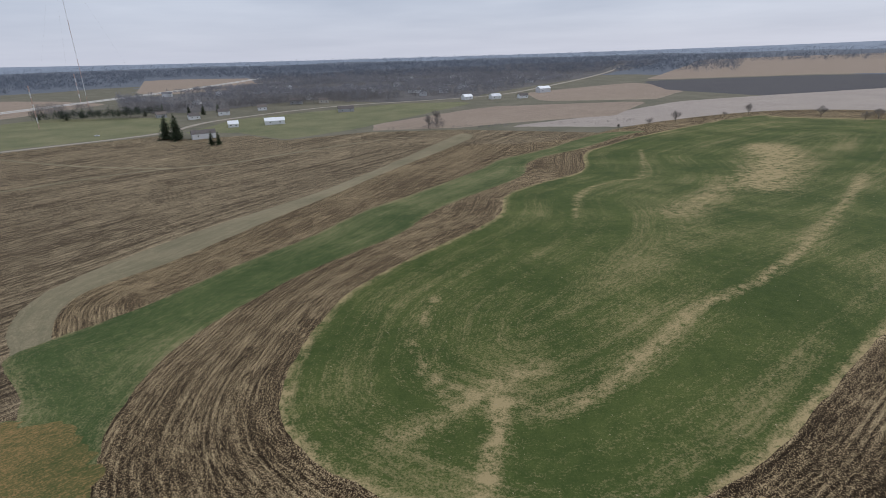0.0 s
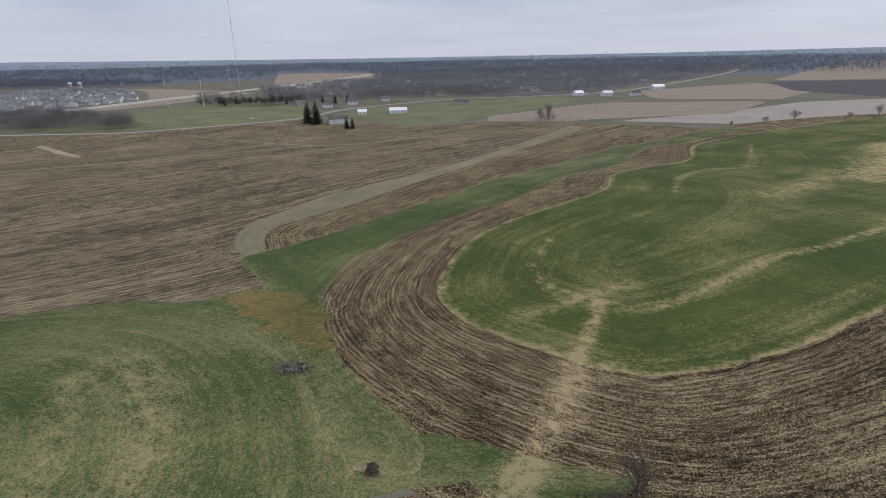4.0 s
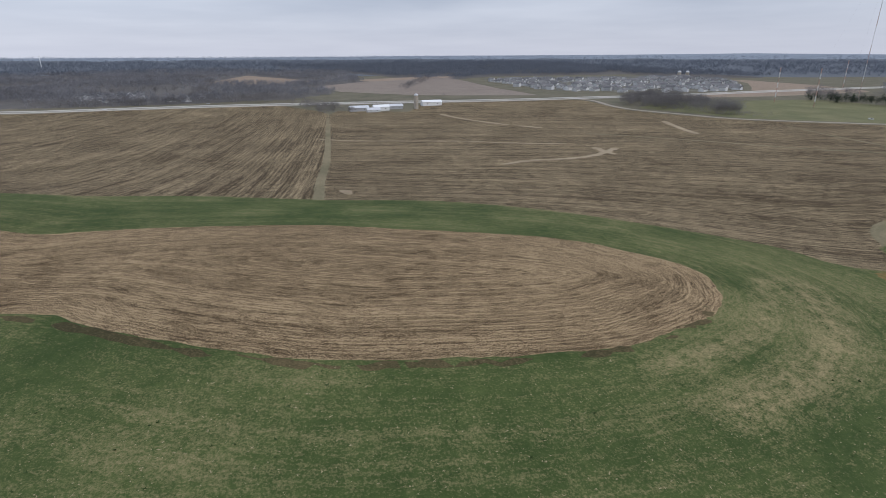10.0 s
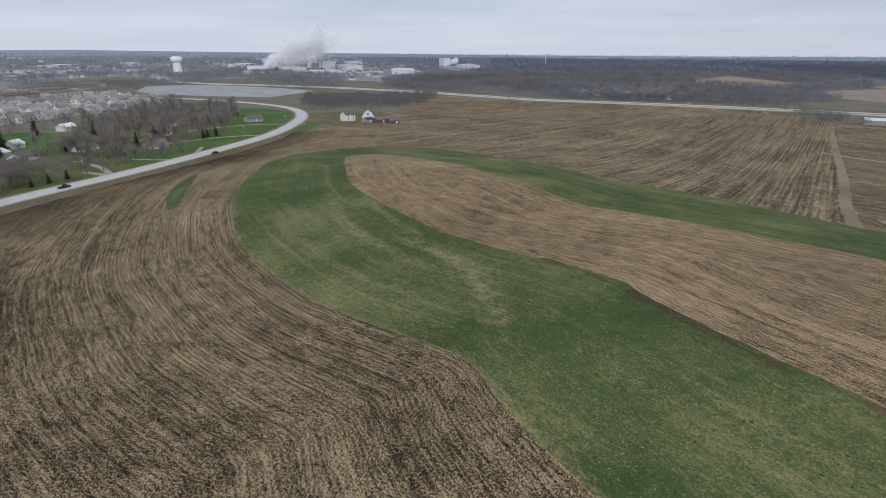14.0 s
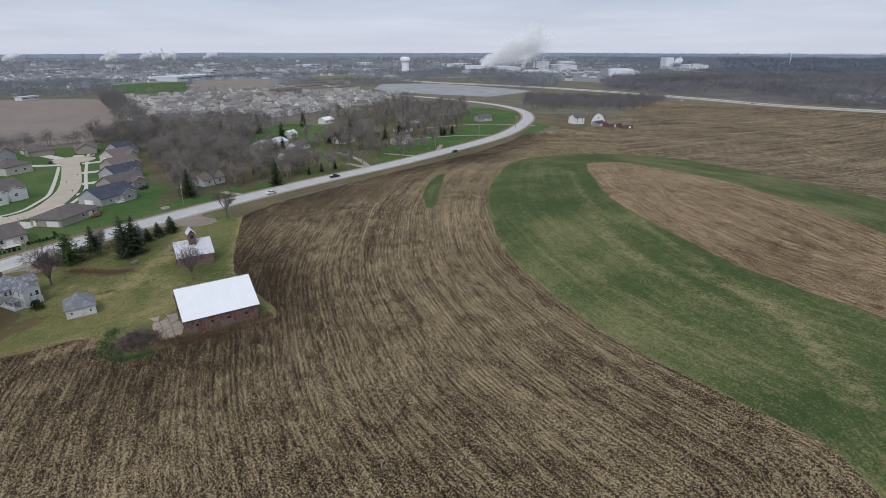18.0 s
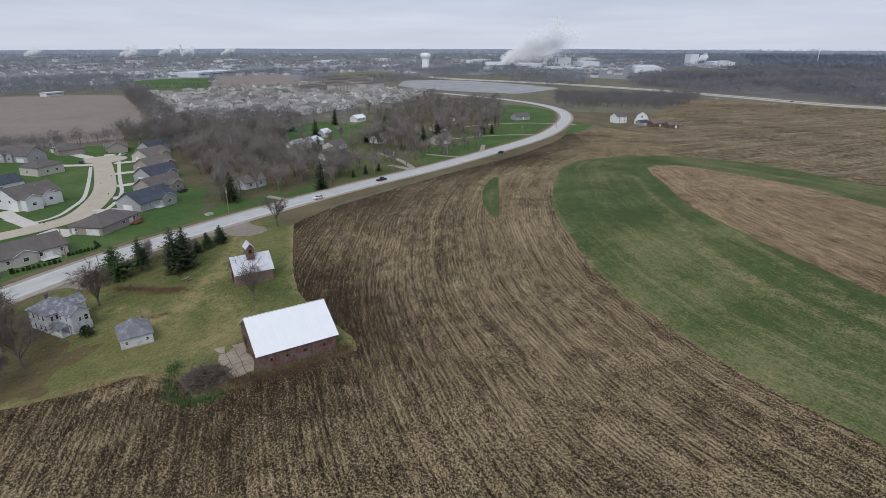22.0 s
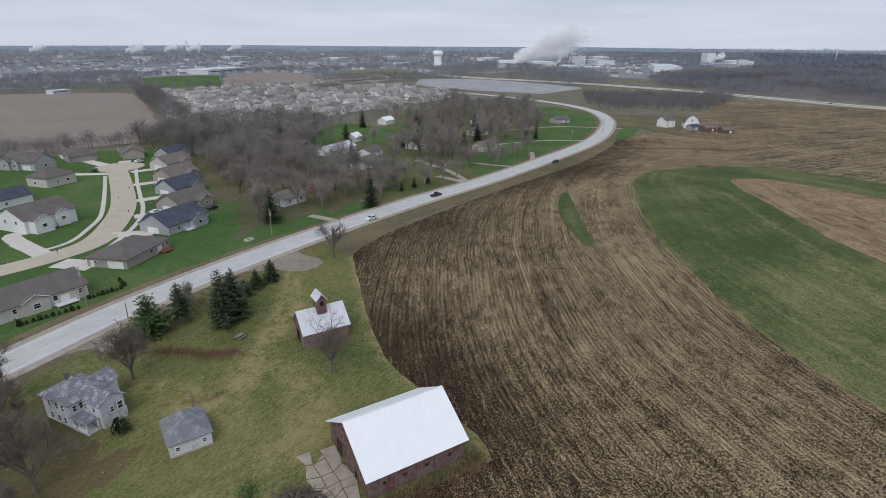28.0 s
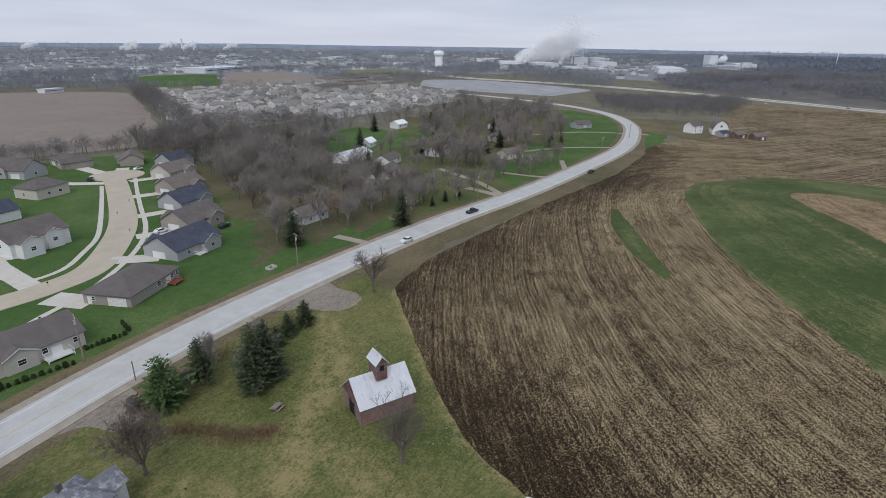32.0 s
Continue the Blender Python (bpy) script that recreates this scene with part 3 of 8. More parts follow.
def lay_ground():
    def do(name, shape, mat, row, label, category="field", edge=None):
        sheet.lay(name, sheet.cut(shape), mat, row, label, category, edge=edge)
    do("farm_entrance", Area("-33,-351 -52,-357 -53,-352 -52,-346 -51,-341 -48,-342 -44,-347", True, 1.2), DIRT, heading(1, 0.2), "worn gravel farm entrance", "entrance")
    do("field_entrance", Area("-84,-364 -104,-368 -105,-358 -106,-351 -101,-348 -96,-351 -91,-357", True, 1.2), DIRT, heading(1, 0.2), "worn gravel field entrance", "entrance")
    do("verge", Strip(ROAD, 9.8, 0.8), VERGE, Strip(ROAD, 5).away, "faded tan and olive roadside verge", "verge")
    do("verge", Area("-112,-349 -149,-361 -290,-367 -348,-377 -372,-385 -440,-418 -430,-425 -348,-392 -280,-384 -169,-376 -118,-370", False, 1.0), VERGE, Strip(ROAD, 5).away, "brown grass bank between road and field", "verge")
    do("leaf_litter", Area("8,-298 -14,-300 -29,-302 -36,-309 -37,-317 -33,-324 -34,-336 -20,-342 5,-335", True, 5.0), LITTER, heading(1, 0.2), "rust-brown leaf litter under bare trees", "leaf litter")
    do("farmyard_lawn", yard, LAWN, heading(1, 0.2), "worn green and yellow grass round the old farm buildings", "lawn", rim(yard, 0.5, 1.4))
    do("hill_pasture", hill, HILLGRASS, hill.away, "green hill pasture with pale mowing streaks", edge=rim(hill, 0.8, 1.5))
    do("rusty_weeds", Area("-92,82 -85,92 -75,89 -59,73 -53,60 -59,57 -73,68", True, 3.5), RUST, heading(1, 1), "rust-brown weeds in the wet grass corner", "weeds")
    do("furrow", Strip("-88,3 -82.6,-6 -79.6,-20 -78.4,-30 -82,-52 -89.6,-75 -95,-87.5 -103,-98.5 -114,-111.5 -130.5,-127.5 -144,-141 -152,-155", 0.9, 0.9), FURROW, heading(1, 0.2), "dark brown furrow along the stubble field")
    do("stubble_field", oval, STUBBLE, oval.away, "tan bean stubble in long curved rows")
    do("hay_field", hay, HAY, oval.away, "green hay strip with faded tan mowing lines", edge=rim(hay, 0.22, 1.2))
    do("grass_waterway", valley, HAY, valley.away, "green grass waterway between tilled strips", edge=rim(valley, 0.35, 1.2))
    do("dry_waterway", tan_strip, TANGRASS, tan_strip.away, "dry olive-tan grass strip through tilled soil")
    do("grass_sliver", sliver, HAY, sliver.away, "small green grass sliver in the tilled field")
    do("straw_ground", Area("-10,20 -6.4,19.5 2.8,20.4 4.5,16 13,20.6 12,10 9,-6 2,-12 -2.4,4.7 -5.4,9.3", False, 0.5), STRAWSOIL, heading(0.3, 1), "bare straw-covered ground under a dead tree")
    do("field_lane", lane, TANGRASS, lane.away, "grassy farm lane between tilled fields", "lane")
    for name, line, half in MARKS:
        do(name, Strip(line, half * 0.85, 1.3), STRAWGRASS if name == "bare_patch" else TANGRASS, heading(1, 0.4), "pale bare strip across the tilled field")
    do("grass_corner", Area("-36,12 -24,18.8 -15,22.2 -9.5,18.6 -6.4,19.5 3,20.5 12,24 12,27 -4,29 -12,31 -22,33 -36,27", False, 0.5), HAY, heading(1, 0.2), "tufted grass corner between tilled fields")
    do("tilled_field_hill", hill_plough, SOIL_HILL, hill.away, TILLED)
    do("tilled_strip", Area("-105,131 -115,155 -114,169 -91,195 -54,263 -24,340 17,428 70,421 140,445 137,447 47,314 17,286 -27,226 -48,194 -72,165 -89,140"), SOIL_HILL, tan_strip.away, "dark tilled strip between grass waterways")
    do("tilled_field_south", tilled_south, SOIL, hay.away, TILLED)
    do("tilled_field_west", west_field, SOIL_FAR, heading(-0.96, 0.28), "grey-brown tilled field with straight rows")
    do("tilled_field_north", big_field, SOIL_FAR, heading(0.55, 0.83), "wide brown tilled field with faint straight rows")
    flat = heading(1, 0.3)
    for name, line, mat, label in [
            ("stubble_plain", "-65,598 42,688 83,708 267,681 186,558 76,547 26,535 -60,551", TANFIELD, "tan stubble field"),
            ("pale_plain", "68,523 171,564 296,662 713,778 733,638 455,492 405,487 272,504 165,479", PALEFIELD, "pale grey-pink harvested field"),
            ("dark_plain", "408,1089 729,1115 1126,1025 1071,711 625,751 558,683 428,672 355,839", DARKFIELD, "blue-black tilled field"),
            ("stubble_plain", "145,877 378,1049 405,860 284,700 147,740", TANFIELD, "yellow-tan harvested field"),
            ("stubble_plain", "424,1122 1125,2347 2225,2447 2225,1747 1143,1064 763,1144", TANFIELD, "wide tan harvested fields"),
            ("home_lawn", "-267,583 -206,581 -140,520 -84,567 68,781 -51,800 -168,739 -245,687", PASTURE, "green lawns round country houses"),
            ("pasture", "-598,536 -498,720 -336,717 -289,607 -315,567 -426,476 -575,458", PASTURE, "faded olive pasture"),
            ("stubble_plain", "-1310,-52 -1729,94 -1303,202 -1242,107", TANFIELD, "tan field far off among woods"),
            ("stubble_plain", "-994,1983 -600,1872 -390,1300 -538,1100 -632,1209", TANFIELD, "tan field far off among woods"),
            ("fallow_plain", "-60,-632 -89,-622 -154,-616 -193,-669 -247,-839 -292,-994 -236,-1041 -182,-1066 -60,-1050", ROSEFIELD, "wide grey-brown fallow field behind the houses"),
            ("farm_plot", "-425,-362 -470,-333 -530,-350 -560,-405 -510,-455 -440,-414", VERGE, "trampled brown yard round the white farm"),
            ("green_plain", "-433,-1324 -593,-1336 -426,-1023 -360,-1034 -337,-1080", GREENLAWN, "bright green field before the town"),
            ("fallow_plain", "-597,-1336 -733,-1330 -640,-1040 -560,-1002 -428,-1020", ROSEFIELD, "brown fallow field before the town"),
            ("pasture", "-869,-1306 -1030,-1290 -930,-1100 -893,-1060 -701,-1065", PASTURE, "olive meadow below the water tower"),
            ("stubble_plain", "-1337,304 -1478,637 -1343,570 -1243,288", TANFIELD, "tan field far off among woods"),
            ("fallow_plain", "-1165,174 -1437,566 -961,464 -797,456 -910,278 -1038,162", ROSEFIELD, "brown fallow hill beyond the highway"),
            ("pasture", "-969,1110 -676,1008 -520,912 -552,741 -654,520 -640,780 -780,960", TANFIELD, "tan grass hill beside the highway"),
            ("works_yard", "-778,-953 -857,-890 -862,-730 -850,-655 -690,-640 -655,-731 -657,-850", LOTGREY, "wide pale grey yard beside the highway"),
            ("home_lawn", "-256,-573 -227,-537 -223,-516 -251,-508 -269,-498 -290,-515 -314,-541 -303,-587", GREENLAWN, "mown green lawn behind the white shed"),
            ("home_lawn", "-266,-431 -244,-411 -224,-385 -290,-383 -318,-400 -300,-415", GREENLAWN, "mown green lawn beside the road"),
            ("woodland_floor", "-104,-392 -118,-398 -150,-393 -172,-396 -190,-428 -200,-470 -212,-508 -240,-528 -275,-548 -240,-600 -200,-628 -150,-612 -152,-560 -138,-505 -126,-462 -118,-425", LITTERWOOD, "olive-brown leaf litter under bare trees"),
            ("woodland_floor", "-255,-425 -300,-432 -330,-445 -372,-440 -420,-490 -478,-519 -520,-575 -400,-600 -330,-585 -335,-520 -290,-490 -262,-460", LITTERWOOD, "olive-brown leaf litter under bare trees"),
            ("home_lawn", "-20,-352 -108,-368 -150,-370 -190,-500 -170,-600 -50,-600 30,-520 30,-340", GREENLAWN, "green lawns and gardens along the road"),
            ("home_lawn", "-290,-375 -320,-376 -400,-384 -440,-396 -480,-430 -540,-530 -500,-560 -330,-560 -300,-500", GREENLAWN, "green lawns inside the bend of the road"),
            ("rough_lawn", "-150,-370 -290,-375 -300,-500 -330,-560 -240,-510 -205,-470 -190,-500", ROUGHLAWN, "olive unmown lawn under bare garden trees")]:
        do(name, Area(line, False, 9.0 if name == "woodland_floor" else 2.0), mat, flat, label)
    do("town_ground", Area("-302,-964 -428,-980 -586,-1000 -700,-985 -640,-860 -600,-732 -485,-641 -327,-605 -233,-652 -215,-706", False, 6.0), TOWNGROUND, flat, "pale streets and plots of the housing estate", "ground")
    do("suburb_ground", Area("-1150,545 -1250,760 -1200,1000 -1010,1050 -800,940 -660,760 -720,640 -850,520", False, 8.0), TOWNGROUND, flat, "pale streets and plots of the hill suburb", "ground")
    for line in WOOD_FLOORS:
        do("woodland_floor", Area(line, False, 8.0), WOODFLOOR, flat, "grey leaf litter under bare woods", "ground")
    # The next three sheets carry painted haze, by sector and distance.
    do("town_far_ground", town_sector, HAZE_TOWN, flat, "town land towards the horizon, pale with painted haze", "ground")
    do("horizon_ground", lambda xy: 4000 - np.hypot(xy[:, 0] + 120, xy[:, 1] + 130) + ragged(xy * 0.02, 300.0), HAZE_HORIZON, flat, "hills on the horizon in a painted pale haze tint", "ground")
    do("far_ground", lambda xy: 1650 - np.hypot(xy[:, 0] + 120, xy[:, 1] + 130) + ragged(xy * 0.02, 200.0), HAZE_GROUND, flat, "wooded country towards the horizon, blued by painted haze", "ground")
    sheet.lay("ground", sheet.tri, COUNTRY, flat, "rolling olive-brown winter countryside", "ground")


lay_ground()


def ribbon(name, line, half, mat, label, category, lift=0.12, offset=0.0, steps=8, thick=0.25):
    """A road laid over the ground with a real edge."""
    c = smooth(pts(line), False, steps)
    t = np.gradient(c, axis=0)
    t /= np.linalg.norm(t, axis=1)[:, None]
    nrm = np.column_stack([-t[:, 1], t[:, 0]])
    v, f = [], []
    cols = [-half, -half * 0.5, 0, half * 0.5, half]
    for i in range(len(c)):
        z0 = max(ground_z(*(c[i] + nrm[i] * (k + offset))) for k in (-half, 0, half))
        for k in cols:
            q = c[i] + nrm[i] * (k + offset)
            v.append((*q, z0 + lift + 0.02 * (half - abs(k)) / half))
        for k in (-half, half):
            q = c[i] + nrm[i] * (k + offset)
            v.append((*q, z0 + lift - thick - 0.6))
    w = len(cols) + 2
    for i in range(len(c) - 1):
        a, b = i * w, (i + 1) * w
        for k in range(4):
            f.append((a + k, b + k, b + k + 1, a + k + 1))
        f.append((a + 5, b + 5, b, a))
        f.append((a + 4, b + 4, b + 6, a + 6))
    me = bpy.data.meshes.new(name)
    me.from_pydata(v, [], f)
    me.materials.append(mat)
    return tagged(new(name, me), label, category, kind="structure")


HIGHWAY = "-1137,-1415 -1034,-1199 -926,-1050 -880,-925 -900,-800 -925,-690 -936,-600 -940,-500 -928,-390 -906,-290 -903,-164 -880,15 -828,220 -728,459 -637,698 -561,1173 -556,1895"
COUNTY = "-735,457 -677,468 -616,447 -561,438 -498,448 -420,468 -315,557 -287,598 -258,686 -130,796 74,848 199,999 463,1502 711,2071"
STREET = "33,-403 -17,-410 -44,-412 -56,-414 -68,-420 -80,-438 -93,-466 -110,-519 -117,-545"
ribbon("road_shoulder", ROAD, 6.6, GRAVEL, "pale gravel road shoulders", "road", 0.10)
ribbon("road", ROAD, 4.6, ASPHALT, "pale grey two-lane country road", "road", 0.17)
PAINT = plain("road_paint", (0.66, 0.66, 0.64), (0.74, 0.74, 0.72), 1.0, 0.8, bump=0)
for shift in (-3.7, 3.7):
    ribbon("edge_line", ROAD, 0.10, PAINT, "white painted road edge line", "road marking", 0.20, shift, 8, 0.0)
ribbon("centre_line", ROAD, 0.12, plain("yellow_paint", (0.52, 0.44, 0.24), (0.58, 0.50, 0.30), 1.0, 0.8, bump=0), "faded yellow road centre line", "road marking", 0.215, 0.0, 8, 0.0)
ribbon("highway_east", HIGHWAY, 5.0, CONCRETE, "pale concrete highway carriageway", "road", 0.5, 9.0)
ribbon("highway_west", HIGHWAY, 5.0, CONCRETE, "pale concrete highway carriageway", "road", 0.5, -9.0)
ribbon("county_road", COUNTY, 4.0, GRAVEL, "pale gravel county road", "road", 0.4)
ribbon("street", STREET, 4.6, STREETCON, "tan concrete housing street", "road", 0.15)

# ---- building kit ----
class Mb:
    """Collects vertices and faces for one mesh."""

    def __init__(self):
        self.v, self.f = [], []

    def add(self, verts, faces):
        k = len(self.v)
        self.v += [tuple(q) for q in verts]
        self.f += [tuple(i + k for i in q) for q in faces]
        return self

    def box(self, cx, cy, cz, sx, sy, sz, yaw=0.0):
        c, s = math.cos(yaw), math.sin(yaw)
        v = []
        for z in (-sz / 2, sz / 2):
            for x, y in ((-1, -1), (1, -1), (1, 1), (-1, 1)):
                a, b = x * sx / 2, y * sy / 2
                v.append((cx + a * c - b * s, cy + a * s + b * c, cz + z))
        return self.add(v, [(3, 2, 1, 0), (4, 5, 6, 7), (0, 1, 5, 4), (1, 2, 6, 5), (2, 3, 7, 6), (3, 0, 4, 7)])

    def slab(self, quad, t):
        """A plate of thickness t below the given outline."""
        a = [Vector(q) for q in quad]
        n = (a[1] - a[0]).cross(a[2] - a[0]).normalized()
        k = len(a)
        f = [tuple(range(k)), tuple(range(2 * k - 1, k - 1, -1))]
        f += [(i, i + k, (i + 1) % k + k, (i + 1) % k) for i in range(k)]
        return self.add(a + [q - n * t for q in a], f)

    def tube(self, p, q, r0, r1, sides=6, cap=True):
        p, q = Vector(p), Vector(q)
        d = (q - p).normalized()
        u = d.orthogonal().normalized()
        w = d.cross(u)
        v = []
        for c, r in ((p, r0), (q, r1)):
            for i in range(sides):
                a = 2 * math.pi * i / sides
                v.append(c + u * (r * math.cos(a)) + w * (r * math.sin(a)))
        f = [(i, (i + 1) % sides, (i + 1) % sides + sides, i + sides) for i in range(sides)]
        if cap:
            f += [tuple(range(sides - 1, -1, -1)), tuple(range(sides, 2 * sides))]
        return self.add(v, f)

    def lathe(self, prof, sides=16):
        v = [(r * math.cos(2 * math.pi * i / sides), r * math.sin(2 * math.pi * i / sides), z) for r, z in prof for i in range(sides)]
        f = []
        for k in range(len(prof) - 1):
            for i in range(sides):
                j = (i + 1) % sides
                f.append((k * sides + i, k * sides + j, (k + 1) * sides + j, (k + 1) * sides + i))
        f.append(tuple(range(sides - 1, -1, -1)))
        f.append(tuple(range((len(prof) - 1) * sides, len(prof) * sides)))
        return self.add(v, f)

    def mesh(self, name, mat, even=False):
        me = bpy.data.meshes.new(name)
        me.from_pydata(self.v, [], self.f)
        me.materials.append(mat)
        if even:
            me.shade_smooth()
        me.update()
        return me


def part(name, mb, mat, parent, label="", even=False):
    me = mb if isinstance(mb, bpy.types.Mesh) else mb.mesh(name, mat, even)
    ob = new(name, me)
    ob.parent = parent
    if label:
        tagged(ob, label)
    return ob


def thing(name, x, y, yaw, label, category, group="", z=None, kind=""):
    ob = new(name)
    ob.matrix_basis = pose(x, y, ground_z(x, y) if z is None else z, 0, 0, yaw)
    return tagged(ob, label, category, group, kind)


def low_z(x, y, half):
    return min(ground_z(x + a, y + b) for a in (-half, 0, half) for b in (-half, 0, half))


def gable_walls(L, W, he, hr, sink=0.5):
    p = [(-W / 2, -sink), (W / 2, -sink), (W / 2, he), (0, hr), (-W / 2, he)]
    v = [(x, y, z) for x in (-L / 2, L / 2) for y, z in p]
    return Mb().add(v, [(4, 3, 2, 1, 0), (5, 6, 7, 8, 9), (0, 1, 6, 5), (1, 2, 7, 6), (2, 3, 8, 7), (3, 4, 9, 8), (4, 0, 5, 9)])


def gable_slabs(L, W, he, hr, over=0.5, t=0.18, up=0.02):
    """The two slopes of a gable roof as separate plates."""
    s = (hr - he) / (W / 2)
    out = []
    for k in (-1, 1):
        e = W / 2 + over
        a, b = (-L / 2 - over, k * e, he - s * over + t + up), (L / 2 + over, k * e, he - s * over + t + up)
        c, d = (L / 2 + over, 0, hr + t + up), (-L / 2 - over, 0, hr + t + up)
        out.append(Mb().slab((a, b, c, d) if k < 0 else (b, a, d, c), t))
    return out


def hip_mesh(L, W, he, hr, over=0.5):
    a, b = L / 2 + over, W / 2 + over
    r = max(L / 2 - W / 2, 0.05)
    v = [(-a, -b, he - 0.18), (a, -b, he - 0.18), (a, b, he - 0.18), (-a, b, he - 0.18), (-a, -b, he), (a, -b, he), (a, b, he), (-a, b, he), (-r, 0, hr), (r, 0, hr)]
    return Mb().add(v, [(3, 2, 1, 0), (0, 1, 5, 4), (1, 2, 6, 5), (2, 3, 7, 6), (3, 0, 4, 7), (4, 5, 9, 8), (5, 6, 9), (6, 7, 8, 9), (7, 4, 8)])


SIDES = {"s": (0, -1), "n": (0, 1), "e": (1, 0), "w": (-1, 0)}


def opening(parent, name, L, W, side, u, z, w, h, frame_mat, pane_mat, proud=0.05, cross=True, dx=0.0, dy=0.0, label=""):
    """A window or door set on one wall: a frame with a pane behind it."""
    nx, ny = SIDES[side]
    cx, cy = (u, ny * W / 2) if ny else (nx * L / 2, u)
    cx, cy = cx + dx, cy + dy
    fr = Mb()
    b = 0.09

    def bar(a, c, sw, sh):
        if ny:
            fr.box(cx + a, cy + ny * proud / 2, z + c, sw, proud + 0.06, sh)
        else:
            fr.box(cx + nx * proud / 2, cy + a, z + c, proud + 0.06, sw, sh)
    bar(0, h / 2 - b / 2, w, b)
    bar(0, -h / 2 + b / 2, w, b)
    bar(-w / 2 + b / 2, 0, b, h - 2 * b)
    bar(w / 2 - b / 2, 0, b, h - 2 * b)
    if cross:
        bar(0, 0, w - 2 * b, b * 0.6)
    ob = part(name, fr, frame_mat, parent, label)
    pn = Mb()
    if ny:
        pn.box(cx, cy + ny * 0.012, z, w - 2 * b, 0.03, h - 2 * b)
    else:
        pn.box(cx + nx * 0.012, cy, z, 0.03, w - 2 * b, h - 2 * b)
    part("pane" if name == "window" else "panel", pn, pane_mat, ob)
    return ob


def siding(name, a, b, pitch=0.2, vertical=False, rough=0.7, wear=None, amount=0.5):
    """Boards: a relief at the given pitch over a weathered paint."""
    n = Nodes(name, rough)
    p = n.local()
    x, y, z = n.sep(p)
    k = n.m('ADD', x, y) if vertical else z
    saw = n.m('FRACT', n.m('DIVIDE', k, pitch))
    board = n.m('FLOOR', n.m('DIVIDE', k, pitch))
    tone = n.noise(n.xyz(n.m('MULTIPLY', board, 3.7), n.m('MULTIPLY', board, 1.3), 0.0), 1.0, 1)
    grain = n.noise(n.xyz(n.m('MULTIPLY', x, 0.8), n.m('MULTIPLY', y, 0.8), n.m('MULTIPLY', z, 0.5 if vertical else 6.0)), 2.0, 4)
    f = n.span(n.m('ADD', n.m('MULTIPLY', tone, 0.4), n.m('MULTIPLY', grain, 0.6)), 0.35, 0.65)
    col = n.mix(f, a, b)
    if wear:
        worn = n.noise(p, 0.9, 5, 0.7)
        col = n.mix(n.span(worn, amount - 0.05, amount + 0.12), col, wear)
    n.bump(n.m('ADD', saw, n.m('MULTIPLY', grain, 0.4)), 0.5, 0.02)
    return n.done(col)


def shingle(name, a, b, own=0.0, worn=None):
    n = Nodes(name, 0.9, spec=0.2)
    p = n.local()
    brick = n.node("ShaderNodeTexBrick")
    x, y, z = n.sep(p)
    n.put(brick.inputs["Vector"], n.xyz(x, n.m('ADD', y, z), 0.0))
    brick.inputs["Scale"].default_value = 1.0
    brick.inputs["Brick Width"].default_value, brick.inputs["Row Height"].default_value = 0.5, 0.22
    brick.inputs["Mortar Size"].default_value = 0.012
    n.put(brick.inputs[1], (0.35, 0.35, 0.35))
    n.put(brick.inputs[2], (0.65, 0.65, 0.65))
    n.put(brick.inputs[3], (0.1, 0.1, 0.1))
    big = n.noise(p, 0.35, 4)
    f = n.m('ADD', n.m('MULTIPLY', brick.outputs[0], 0.5), n.m('MULTIPLY', n.span(big, 0.35, 0.65), 0.5))
    if own:
        f = n.m('ADD', n.m('MULTIPLY', f, 1 - own), n.m('MULTIPLY', n.rand(), own))
    col = n.mix(f, a, b)
    if worn:
        col = n.mix(n.span(n.noise(p, 0.8, 5, 0.7), 0.5, 0.66), col, worn)
    n.bump(brick.outputs[0], 0.4, 0.02)
    return n.done(col)


def sheet_metal(name, a, b, rust=None, rough=0.45, relief=0.25):
    n = Nodes(name, rough, 0.0, 0.5)
    p = n.local()
    x, y, z = n.sep(p)
    rib = n.m('SINE', n.m('MULTIPLY', x, 2 * math.pi / 0.3))
    seam = n.m('LESS_THAN', n.m('FRACT', n.m('DIVIDE', x, 0.92)), 0.03)
    big = n.noise(n.xyz(x, n.m('MULTIPLY', y, 0.25), z), 0.7, 4, 0.6)
    col = n.mix(n.span(big, 0.35, 0.65), a, b)
    col = n.mix(n.m('MULTIPLY', seam, 0.25), col, (a[0] * 0.6, a[1] * 0.6, a[2] * 0.6))
    if rust:
        col = n.mix(n.span(n.noise(n.xyz(n.m('MULTIPLY', x, 2.0), n.m('MULTIPLY', y, 0.5), z), 0.8, 5, 0.7), 0.57, 0.72), col, rust)
    n.bump(rib, relief, 0.02)
    return n.done(col)


RED_BOARD = siding("red_barn_boards", (0.145, 0.062, 0.054), (0.21, 0.10, 0.088), 0.25, True, 0.9, (0.20, 0.165, 0.15), 0.47)
GREY_BOARD = siding("weathered_boards", (0.22, 0.165, 0.145), (0.32, 0.25, 0.22), 0.12, False, 0.9, (0.26, 0.13, 0.115), 0.52)
WHITE_METAL = sheet_metal("white_roof_metal", (0.87, 0.885, 0.90), (0.91, 0.92, 0.93), relief=0.08)
CRIB_METAL = sheet_metal("galvanised_roof", (0.60, 0.62, 0.66), (0.70, 0.71, 0.75), (0.46, 0.38, 0.36), 0.5)
OLD_SHINGLE = shingle("old_grey_shingles", (0.15, 0.155, 0.175), (0.24, 0.245, 0.27), 0, (0.42, 0.43, 0.46))
SHED_SHINGLE = shingle("shed_shingles", (0.17, 0.175, 0.19), (0.25, 0.255, 0.27), 0, (0.32, 0.325, 0.34))
